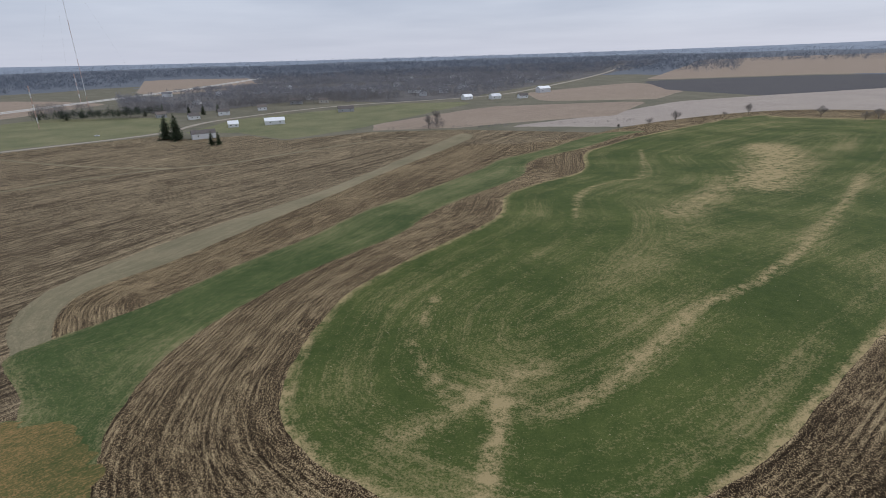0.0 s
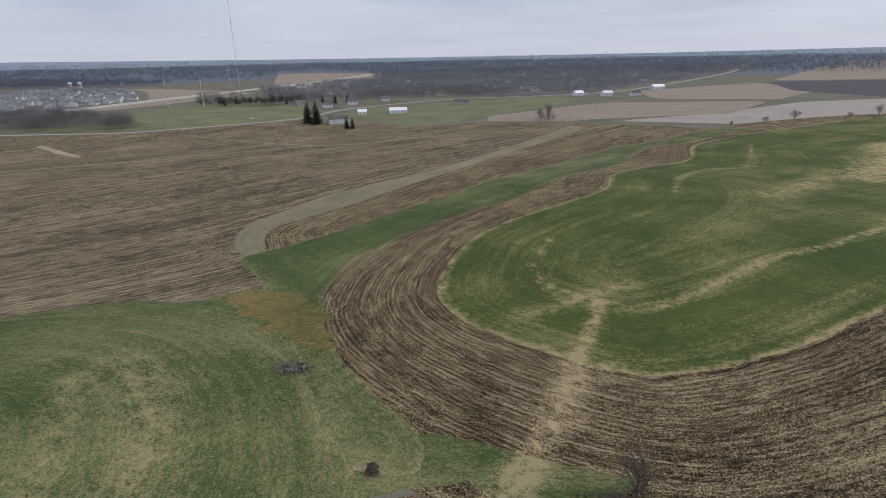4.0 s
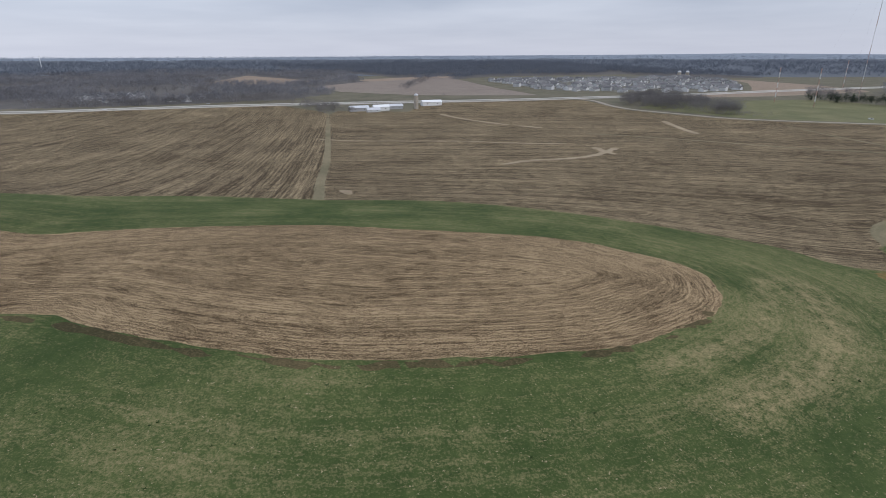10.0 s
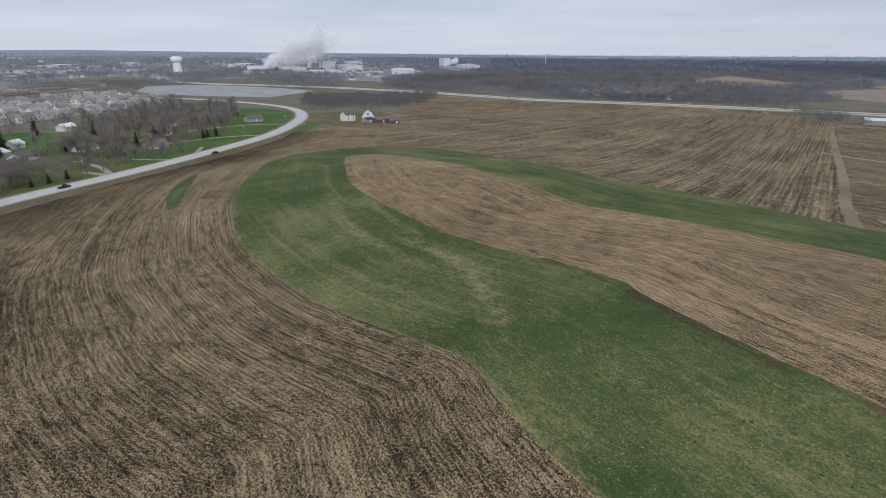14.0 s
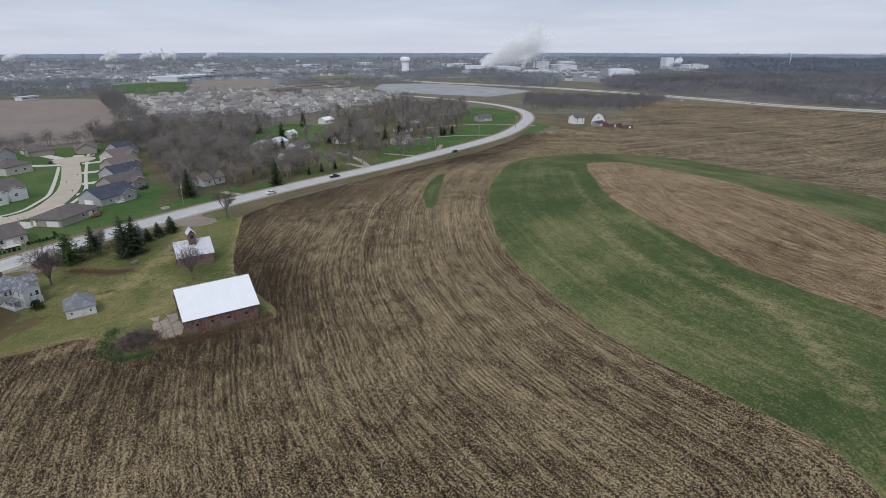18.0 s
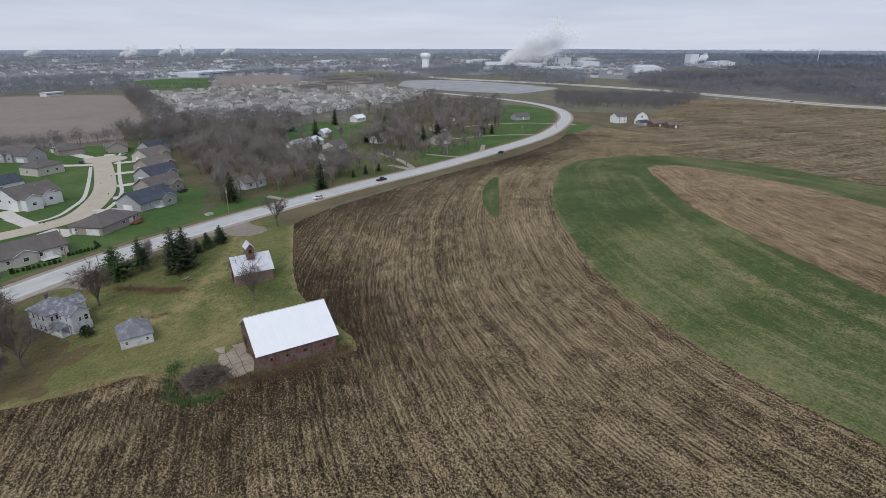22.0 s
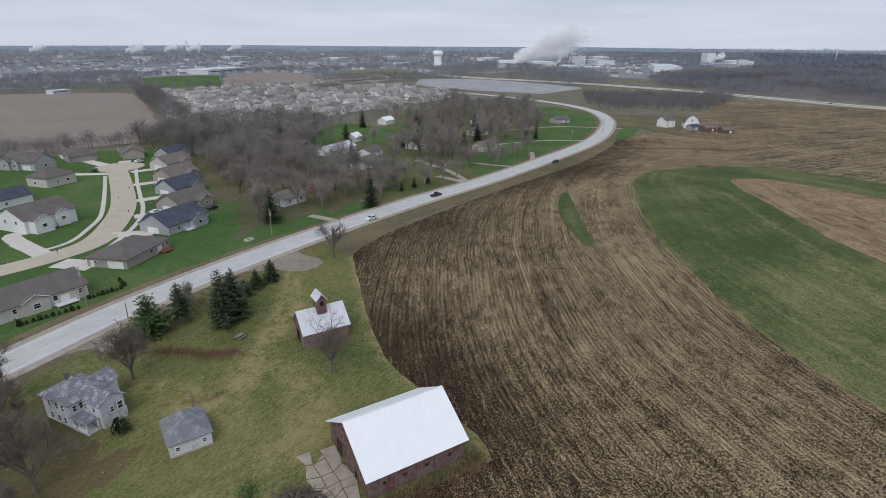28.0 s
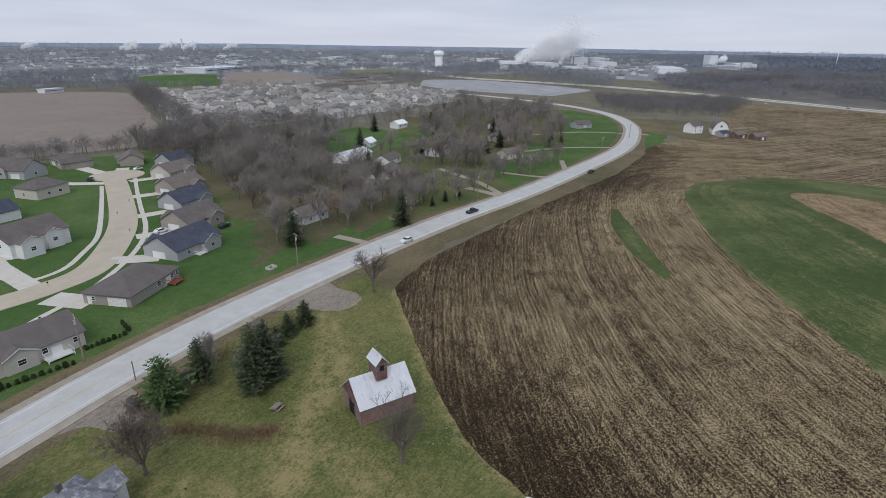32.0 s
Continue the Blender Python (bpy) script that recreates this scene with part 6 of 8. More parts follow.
def car(x, y, yaw, paint, label, pickup=False, group="cars on the road", z=None):
    ob = thing("pickup_truck" if pickup else "car", x, y, yaw, label, "pickup" if pickup else "car", group, z=(ground_z(x, y) + 0.2) if z is None else z)
    L = 5.4 if pickup else 4.6
    prof = ([(-0.5, 0.35), (-0.5, 1.0), (-0.10, 1.05), (-0.06, 1.75), (0.16, 1.75), (0.26, 1.1), (0.48, 1.0), (0.5, 0.35)] if pickup else
            [(-0.5, 0.35), (-0.5, 0.9), (-0.42, 1.0), (-0.30, 1.48), (0.08, 1.5), (0.22, 1.0), (0.46, 0.85), (0.5, 0.35)])
    n = len(prof)
    v = [(u * L, s * (0.9 if zz < 1.1 else 0.72), zz) for s in (-1, 1) for u, zz in prof]
    f = [tuple(range(n)), tuple(range(2 * n - 1, n - 1, -1))] + [(i + n, (i + 1) % n + n, (i + 1) % n, i) for i in range(n)]
    body = part("body", Mb().add(v, f), paint, ob)
    if pickup:
        rear, front, roof_r, roof_f, lo, hi = -0.085, 0.245, -0.062, 0.165, 1.12, 1.68
    else:
        rear, front, roof_r, roof_f, lo, hi = -0.395, 0.205, -0.30, 0.085, 1.04, 1.44
    for sy in (-1, 1):
        side = [(rear + 0.03, 0.872 if pickup else 0.895, lo), (front - 0.04, 0.872 if pickup else 0.895, lo), (roof_f - 0.005, 0.755, hi), (roof_r + 0.012, 0.755, hi)]
        part("side_window", Mb().add([(u * L, sy * (w + d), zz) for d in (0.0, 0.02) for u, w, zz in side],
                                     [(0, 1, 2, 3), (7, 6, 5, 4), (0, 4, 5, 1), (1, 5, 6, 2), (2, 6, 7, 3), (3, 7, 4, 0)]), GLASS, body)
    for name, u0, u1, push in (("windscreen", front, roof_f, 0.03), ("rear_window", rear, roof_r, -0.03)):
        q = [(u0 * L, -0.78, lo), (u0 * L, 0.78, lo), (u1 * L, 0.68, hi), (u1 * L, -0.68, hi)]
        part(name, Mb().add(q + [(u + push, w, zz + 0.02) for u, w, zz in q], [(0, 1, 2, 3), (7, 6, 5, 4), (0, 4, 5, 1), (1, 5, 6, 2), (2, 6, 7, 3), (3, 7, 4, 0)]), GLASS, body)
    for sx in (-0.31, 0.32):
        for sy in (-1, 1):
            w = part("wheel", Mb().tube((sx * L, sy * 0.72, 0.33), (sx * L, sy * 0.93, 0.33), 0.33, 0.33, 14), RUBBER, ob)
            part("rim", Mb().tube((sx * L, sy * 0.80, 0.33), (sx * L, sy * 0.945, 0.33), 0.2, 0.2, 10), STEEL, w)
    for sy in (-0.6, 0.6):
        part("headlight", Mb().box(L * 0.495, sy, 0.75, 0.06, 0.3, 0.16), WHITE_TRIM, ob)
    return ob


PAINT_W = plain("white_paint", (0.72, 0.73, 0.74), (0.78, 0.79, 0.80), 0.5, 0.25, bump=0, spec=0.5)
PAINT_K = plain("black_paint", (0.015, 0.016, 0.02), (0.03, 0.03, 0.035), 0.5, 0.25, bump=0, spec=0.5)
car(-182.9, -377.4, 178, PAINT_K, "dark pickup truck on the country road", True)
car(-280.4, -377.5, 0, PAINT_K, "black car on the country road")
car(-142.2, -372.0, 2, PAINT_W, "white car on the country road")
car(-95.6, -440.6, 190, PAINT_W, "white car parked on a driveway", False, "parked cars", ground_z(-95.6, -440.6) + 0.15)
car(-112.5, -430.6, 200, PAINT_K, "dark car parked behind a house", False, "parked cars")
car(-107.0, -543.0, 240, PAINT_K, "dark car parked beside the turning circle", False, "parked cars", ground_z(-107, -543) + 0.3)
car(-131.5, -552.0, 200, PAINT_W, "white car parked at the end of the street", False, "parked cars", ground_z(-131.5, -552) + 0.3)
for tx, ty in ((-50.0, -394.0), (-57.0, -415.5), (-86.5, -430.5), (-94.0, -474.0), (-88.5, -448.0), (-104, -490)):
    m = thing("mailbox_post", tx, ty, 30, "small dark street-side mailbox post", "mailbox", "street mailboxes")
    part("post", Mb().tube((0, 0, -0.2), (0, 0, 1.1), 0.06, 0.06, 6), POLE_WOOD, m)
    part("box", Mb().box(0, 0, 1.2, 0.5, 0.22, 0.25), PAINT_K, m)
bench = thing("lawn_bin", -101.5, -384.5, 15, "pale open timber frame on the verge", "planter")
part("frame", Mb().box(0, 0.9, 0.3, 2.6, 0.12, 0.7).box(0, -0.9, 0.3, 2.6, 0.12, 0.7).box(1.25, 0, 0.3, 0.12, 1.8, 0.7).box(-1.25, 0, 0.3, 0.12, 1.8, 0.7), WALK_CONCRETE, bench)

# ---- planting ----
TWIG_DARK = plain("dark_twigs", (0.105, 0.086, 0.074), (0.19, 0.158, 0.137), 0.6, 0.95, bump=0)
KINDS = [bare_tree(11 + i, h, sp) for i, (h, sp) in enumerate([(15, 0.55), (17, 0.6), (13, 0.7), (18, 0.5), (14, 0.75)])]
for ob, (x, y) in zip(KINDS, [(-163, -420), (-186, -432), (-150, -440), (-205, -520), (-176, -470)]):
    set_at(ob, x, y)
YARD = [(-46.4, -329.7, 11.5, 21, 0.65, "round-crowned bare tree on the farm lawn"), (-72.1, -304.2, 10.5, 22, 1.1, "bare spreading tree beside the corncrib"),
        (-109.5, -351.5, 12.0, 23, 0.9, "dark bare tree beside the country road"), (-26.8, -311.0, 12, 24, 1.0, "large bare tree beside the old farmhouse"),
        (-25.7, -321.0, 13, 25, 1.0, "large bare tree beside the old farmhouse"), (-20.5, -304.5, 9, 26, 0.9, "bare tree at the edge of the yard"), (-27.5, -335.5, 12, 27, 1.0, "bare tree between house and road")]
for x, y, h, seed, sp, lab in YARD:
    set_at(bare_tree(seed, h, sp, lab, TWIG_DARK, "farmyard trees", fine=1.0 if seed in (22, 23) else 2.3), x, y)
set_at(conifer(31, 10.0, 8.6, NEEDLE_B, "bright green pine beside the road", "farmyard conifers", 0.02, 0.38), -54.9, -343.0)
set_at(conifer(32, 13.5, 8.0, NEEDLE, "tall dark spruce behind the corncrib", "farmyard conifers", 0.0, 0.45), -67.5, -336.0)
set_at(conifer(33, 12.0, 6.8, NEEDLE, "dark spruce in a roadside row", "farmyard conifers"), -71.5, -338.5)
set_at(conifer(34, 10.0, 4.6, NEEDLE, "thin half-bare conifer beside the road", "farmyard conifers", 0.12), -62.0, -344.5)
set_at(conifer(35, 6.0, 4.0, NEEDLE, "small dark spruce beside the road", "farmyard conifers"), -88.0, -350.0)
set_at(conifer(36, 5.0, 3.4, NEEDLE, "small dark spruce beside the road", "farmyard conifers"), -83.0, -349.0)
set_at(conifer(37, 4.5, 3.4, NEEDLE, "small dark spruce beside the road", "farmyard conifers"), -78.5, -346.5)
set_at(shrub(41, 3.0, 2.2, SHRUB, "round evergreen bush against the farmhouse"), -39.5, -315.8)
set_at(shrub(42, 3.6, 2.4, TWIG, "grey twiggy bush by the farm entrance"), -51.5, -346.0)
for i, (x, y) in enumerate([(-59, -345), (-64.5, -347), (-74, -342), (-69, -342.5), (-77, -350), (-66, -350)]):
    set_at(bare_tree(51 + i, 5.0 + i % 3, 0.7, "thin leafless sapling beside the road", group="roadside saplings", fine=1.5), x, y)
snag = bare_tree(61, 9.5, 0.45, "dead leaning tree in the tilled field", BRUSH, "", fine=0.8)
set_at(snag, 10.1, 20.8)
set_at(shrub(62, 2.2, 1.4, BRUSH, "small dark bush in the grass"), -30.2, 21.2)
SP = conifer(38, 13.0, 7.0, NEEDLE)
set_at(SP, -117.3, -396.5)
for x, y, s in [(-154.7, -386.5, 1.05), (-247, -515, 1.1), (-262, -478, 0.9), (-300, -500, 1.0), (-226, -484, 0.7), (-330, -430, 0.6), (-336, -432, 0.5), (-342, -429, 0.6), (-181, -396, 0.35), (-190, -397, 0.4), (-200, -398, 0.4),
                (-310, -455, 0.9), (-352, -490, 0.9), (-300, -560, 1.0), (-345, -545, 0.9), (-255.5, -560, 1.2), (-290, -450, 0.8)]:
    SP.scale = (s, s, s)
    copy_thing(SP, pose(x, y, ground_z(x, y), 0, 0, x * 37 % 360))
SP.scale = (1, 1, 1)
HEDGE = shrub(43, 1.3, 1.4, SHRUB, "small clipped evergreen in a row", group="hedge along the verge")
set_at(HEDGE, -37.8, -369.6)
hedge_spots = [(-37.8 - 1.25 * i, -369.6 + 0.02 * i) for i in range(1, 10)] + [(-52.6 - 1.05 * i, -373.6 - 0.08 * i) for i in range(8)] + [(-61.2 - 0.1 * i, -375.5 - 1.1 * i) for i in range(5)]
for i, (x, y) in enumerate(hedge_spots):
    k = 0.55 + 0.25 * ((i * 7) % 5) / 4
    HEDGE.scale = (k, k, k)
    copy_thing(HEDGE, pose(x, y, ground_z(x, y), 0, 0, i * 50))
HEDGE.scale = (1, 1, 1)
RED = bare_tree(71, 8, 1.0, "bare garden tree with reddish winter twigs", TWIG_RED, "bare trees", fine=1.4)
set_at(RED, -147, -412)
plant_copy(RED, -134, -448, random.Random(2), 0.8, 0.9)


def scatter(line, count, seed, lo=0.75, hi=1.15, kinds=KINDS, gap=3.2, keep_off=()):
    """Separate trees over an outline, none too near another."""
    c = np.array(pts(line))
    rng = random.Random(seed)
    (x0, y0), (x1, y1) = c.min(0), c.max(0)
    done = []
    for _ in range(count * 30):
        if len(done) >= count:
            break
        p = (rng.uniform(x0, x1), rng.uniform(y0, y1))
        if not inside(np.array([p]), c)[0] or any((p[0] - a) ** 2 + (p[1] - b) ** 2 < gap * gap for a, b in done):
            continue
        if any((p[0] - a) ** 2 + (p[1] - b) ** 2 < r * r for a, b, r in keep_off):
            continue
        done.append(p)
        plant_copy(rng.choice(kinds), *p, rng, lo, hi)


ROOFS = [(-225, -497, 16), (-209, -452, 12), (-231, -474, 11), (-137, -417, 10), (-288, -432, 12), (-325, -560, 10), (-268, -470, 11), (-330, -470, 11), (-372, -500, 11), (-421, -456, 12), (-258, -520, 9),
         (-216, -486, 14), (-200, -441, 12), (-222, -463, 12), (-262, -533, 26), (-292, -548, 24), (-240, -528, 14), (-315, -545, 12), (-280, -422, 12), (-300, -462, 12), (-335, -500, 12), (-412, -445, 14)]
scatter("-150,-610 -200,-628 -270,-545 -262,-530 -210,-512 -196,-470 -190,-430 -168,-440 -150,-395 -112,-402 -120,-412 -132,-448 -146,-500 -158,-545", 110, 1, keep_off=ROOFS)
scatter("-290,-585 -400,-600 -520,-575 -478,-519 -420,-490 -372,-440 -310,-436 -270,-428 -251,-429 -262,-460 -277,-509", 50, 2, keep_off=ROOFS, gap=5)
scatter("-160,-388 -260,-398 -300,-402 -270,-425 -200,-425 -160,-405", 22, 3, 0.55, 0.9, keep_off=ROOFS, gap=6)
scatter("-183,-453 -202,-424 -205,-410 -168,-395 -145,-401 -150,-425", 26, 7, 0.6, 0.95, keep_off=[(-137, -417, 10), (-209, -452, 11), (-212, -395, 5)], gap=3.6)
scatter("-232,-452 -246,-458 -252,-440 -238,-436", 3, 8, 1.0, 1.3, keep_off=ROOFS, gap=4.0)
scatter("-190,-430 -260,-425 -275,-470 -255,-505 -200,-500", 16, 4, 0.7, 1.2, keep_off=ROOFS, gap=4.5)
scatter("-270,-428 -372,-436 -440,-480 -470,-520 -390,-560 -300,-540", 40, 6, 0.6, 1.2, keep_off=ROOFS, gap=4.5)


CLEARINGS = [Area(q, False, 0) for q in ("-1310,-52 -1729,94 -1303,202 -1242,107", "-1337,304 -1478,637 -1343,570 -1243,288", "-994,1983 -600,1872 -390,1300 -538,1100 -632,1209", "-433,-1324 -593,-1336 -426,-1023 -360,-1034 -337,-1080", "-597,-1336 -733,-1330 -640,-1040 -560,-1002 -428,-1020", "-778,-953 -857,-890 -862,-730 -850,-655 -690,-640 -655,-731 -657,-850", "-869,-1306 -1030,-1290 -930,-1100 -893,-1060 -701,-1065", "-60,-632 -89,-622 -154,-616 -193,-669 -247,-839 -292,-994 -236,-1041 -182,-1066 -60,-1050")]
WAYS = [Strip(q, 18, 0) for q in (HIGHWAY, COUNTY, ROAD)]


def wood(name, line, count, label, seed, h=10.0, mat=None, spread=1.0, blades=60, kind="stuff", grain=0.05, gaps=0.0):
    """A stand of bare crowns too many and too far to count: trunks and ragged twig clumps in one mesh."""
    c = np.array(pts(line))
    rng = np.random.default_rng(seed)
    lo, hi = c.min(0), c.max(0)
    p = rng.uniform(lo, hi, (count * 5, 2))
    p = p[inside(p, c)]
    for field in CLEARINGS:
        p = p[~inside(p, field.curve)]
    for way in WAYS:
        p = p[way(p) > 0]
    if gaps:
        # glades and thin places
        wave = np.sin(p[:, 0] / 61 + 2.0 * np.sin(p[:, 1] / 83)) + np.sin(p[:, 1] / 47 + 1.7 * np.sin(p[:, 0] / 109)) + 0.7 * np.sin((p[:, 0] + p[:, 1]) / 29)
        p = p[wave + rng.normal(size=len(p)) * 0.6 > gaps * 2.7 - 1.9]
    p = p[:count]
    n = len(p)
    hh = h * rng.uniform(0.55, 1.2, n)
    z0 = terrain(p[:, 0], p[:, 1])
    k = blades
    u = rng.normal(size=(n, k, 3))
    u /= np.linalg.norm(u, axis=2)[:, :, None]
    rad = rng.random((n, k, 1)) ** 0.5
    ctr = u * rad * np.array([0.36, 0.36, 0.36]) * hh[:, None, None] * np.array([spread, spread, 1])
    ctr[:, :, 2] += hh[:, None] * 0.56
    ctr[:, :, :2] += p[:, None, :]
    ctr[:, :, 2] += z0[:, None]
    # twigs fan up and outwards from the limbs
    d1 = (rng.normal(size=(n, k, 3)) * 0.7 + u * 0.6) * hh[:, None, None] * grain
    d2 = rng.normal(size=(n, k, 3)) * hh[:, None, None] * grain * 0.6
    d1[:, :, 2] = np.abs(d1[:, :, 2]) + hh[:, None] * grain * 0.4
    tri = np.stack([ctr - d2 * 0.5, ctr + d2 * 0.5, ctr + d1], 2).reshape(-1, 3)
    w = hh * 0.012
    foot, head = z0 - 0.3, z0 + hh * 0.6
    tr = np.stack([np.column_stack([p[:, 0] - w, p[:, 1] + w, foot]), np.column_stack([p[:, 0] + w, p[:, 1] - w, foot]), np.column_stack([p[:, 0], p[:, 1], head])], 1).reshape(-1, 3)
    v = np.concatenate([tri, tr])
    me = bpy.data.meshes.new(name)
    me.vertices.add(len(v))
    me.vertices.foreach_set("co", v.ravel())
    m = len(v) // 3
    me.loops.add(m * 3)
    me.loops.foreach_set("vertex_index", np.arange(m * 3, dtype=np.int32))
    me.polygons.add(m)
    me.polygons.foreach_set("loop_start", np.arange(0, m * 3, 3, dtype=np.int32))
    me.polygons.foreach_set("loop_total", np.full(m, 3, np.int32))
    me.update(calc_edges=True)
    me.materials.append(mat or WOODS)
    return tagged(new(name, me), label, "woodland", kind=kind)


def twigs_of(name, a, b, thin=0.0):
    """Twig clumps that vary from tree to tree; thin: share of light that passes through."""
    n = Nodes(name, 0.95, spec=0.1)
    f = n.m('ADD', n.m('MULTIPLY', n.island(), 0.25), n.m('MULTIPLY', n.span(n.noise(n.pos(), 0.075, 3, 0.6), 0.36, 0.64), 0.4))
    f = n.m('ADD', f, n.m('MULTIPLY', n.span(n.noise(n.pos(), 0.010, 3, 0.6), 0.38, 0.62), 0.35))
    col = n.mix(f, a, b)
    if thin:
        leaf = n.node("ShaderNodeBsdfTranslucent")
        n.put(leaf.inputs[0], col)
        both = n.node("ShaderNodeMixShader")
        both.inputs[0].default_value = thin
        n.put(both.inputs[1], n.bsdf.outputs[0])
        n.put(both.inputs[2], leaf.outputs[0])
        n.put(n.nt.nodes["Material Output"].inputs[0], both.outputs[0])
    return n.done(col)


WOODS = twigs_of("bare_woods", (0.142, 0.132, 0.128), (0.32, 0.298, 0.286), 0.45)
WOODS_EDGE = twigs_of("highway_woods", (0.142, 0.135, 0.136), (0.31, 0.292, 0.288), 0.45)
# Next five: grey twigs blued or bleached by haze put into the colour.
WOODS_MID = twigs_of("haze_mid_woods", (0.165, 0.166, 0.182), (0.35, 0.345, 0.362), 0.45)
WOODS_NW = twigs_of("haze_slate_woods", (0.125, 0.140, 0.172), (0.23, 0.25, 0.288), 0.45)
WOODS_FAR = twigs_of("haze_far_woods", (0.130, 0.150, 0.185), (0.235, 0.258, 0.30), 0.45)
WOODS_TOWN = twigs_of("haze_town_woods", (0.175, 0.185, 0.20), (0.37, 0.38, 0.395), 0.45)
WOODS_HORIZON = twigs_of("haze_horizon_woods", (0.26, 0.295, 0.345), (0.34, 0.375, 0.425), 0.45)
PINES = twigs_of("pine_stand", (0.03, 0.042, 0.03), (0.06, 0.075, 0.052))
wood("hedgerow", "-193,-660 -247,-839 -292,-994 -310,-985 -264,-830 -212,-650", 150, "tall grey bare trees along the fallow field", 9, 17, WOODS, 1.1, 150, grain=0.04)
wood("hedgerow", "-60,-600 -126,-606 -200,-612 -205,-640 -126,-630 -60,-628", 230, "grey bare hedgerow beyond the houses", 1, 11, WOODS, 1.0, 170, grain=0.032)
wood("copse", "-150,-598 -200,-615 -255,-545 -245,-525 -205,-512 -192,-470 -186,-440 -168,-445 -152,-500", 190, "grey-brown bare thicket between houses", 12, 14, WOODS, 1.0, 220, grain=0.03)
wood("copse", "-150,-600 -200,-628 -262,-566 -300,-585 -290,-640 -220,-680", 300, "bare thicket behind the housing street", 2, 12, WOODS, 1.0, 120, grain=0.036)
wood("copse", "-520,-575 -478,-519 -440,-490 -400,-520 -400,-600", 170, "bare trees inside the road bend", 3, 12, WOODS, 1.0, 120, grain=0.036)
wood("copse", "-740,-600 -890,-466 -860,-430 -700,-415 -560,-405 -500,-425 -556,-499", 760, "bare grey wood beside the highway", 4, 12, WOODS_EDGE, 1.2, 150, grain=0.042, gaps=0.35)
wood("copse", "-660,535 -600,565 -470,520 -440,492 -480,474 -571,436 -615,460", 330, "bare copse beside the county road", 5, 17, WOODS_EDGE, 1.1, 260, grain=0.034, gaps=0.25)
wood("scrub", "-600,470 -430,520 -400,500 -395,478 -430,468 -500,446 -571,436 -612,450", 160, "low brown scrub round the copse", 55, 5, WOODS, 1.6, 60, grain=0.06)
wood("treeline", "-960,-114 -945,60 -800,110 -770,92 -800,60 -900,40", 200, "bare trees round a far farm", 6, 12, WOODS_EDGE, 1.1, 100, grain=0.045)
wood("copse", "-501,700 -458,705 -358,733 -289,790 -237,820 -123,832 -4,836 69,803 90,850 -110,930 -274,894 -402,840 -560,800", 620, "grey-brown bare trees round country homes", 13, 14, WOODS_EDGE, 1.1, 110, grain=0.045, gaps=0.3)
wood("treeline", "-495,684 -380,708 -345,732 -360,745 -400,722 -500,700", 90, "dark treeline behind a pasture", 56, 14, PINES, 0.8, 120, grain=0.045)
wood("hedgerow", "-10,540 6,548 14,536 0,530", 18, "bare scrub at the field corner", 7, 9, WOODS, 1.0, 160, grain=0.035)
wood("hedgerow", "-60,548 30,520 140,505 200,498 200,506 30,530 -60,556", 110, "thin hedgerow between fields", 8, 4)


def tufts(name, area, count, size, mat, label, seed, flat=0.5):
    """Small clumps scattered over a field, too many to count."""
    c = area.curve
    rng = np.random.default_rng(seed)
    p = rng.uniform(c.min(0), c.max(0), (count * 4, 2))
    p = p[inside(p, c)][:count]
    n = len(p)
    sz = size * rng.uniform(0.5, 1.4, n)
    base = np.column_stack([p, terrain(p[:, 0], p[:, 1])])
    k = 7
    d = rng.normal(size=(n, k, 3)) * sz[:, None, None]
    d[:, :, 2] = np.abs(d[:, :, 2]) * flat
    e = rng.normal(size=(n, k, 3)) * sz[:, None, None] * 0.35
    e[:, :, 2] *= 0.3
    tri = np.stack([base[:, None] - e, base[:, None] + e, base[:, None] + d], 2).reshape(-1, 3)
    me = bpy.data.meshes.new(name)
    me.from_pydata(tri.tolist(), [], [(3 * i, 3 * i + 1, 3 * i + 2) for i in range(len(tri) // 3)])
    me.materials.append(mat)
    tagged(new(name, me), label, "tufts", kind="stuff")


WEED = twigs_of("dark_weed", (0.035, 0.060, 0.022), (0.065, 0.095, 0.035))
STRAW = twigs_of("loose_straw", (0.30, 0.25, 0.15), (0.46, 0.39, 0.25))
near_hay = Area("-90,60 -60,60 -35,25 -28,-10 -36,-60 -60,-110 -85,-140 -110,-130 -85,-60 -72,-15 -85,25")
tufts("weed_tufts", near_hay, 420, 0.20, WEED, "small dark green weed tufts in hay", 1, 0.7)
tufts("straw_wisps", near_hay, 2200, 0.13, STRAW, "scattered pale straw wisps on grass", 2, 0.3)
tufts("straw_wisps", hill, 2600, 0.15, STRAW, "scattered pale straw wisps on pasture", 3, 0.3)
tufts("weed_tufts", hill, 250, 0.2, WEED, "small dark green weeds on pasture", 4, 0.7)
tufts("weed_tufts", yard, 350, 0.15, WEED, "small dark green weeds on lawn", 5, 0.6)
tufts("straw_wisps", yard, 900, 0.12, STRAW, "pale dead grass wisps on lawn", 6, 0.3)
wood("treeline", "-733,62 -733,112 -768,120 -772,70", 34, "bare trees beside the silo farm", 59, 11, WOODS_EDGE, 1.0, 90)
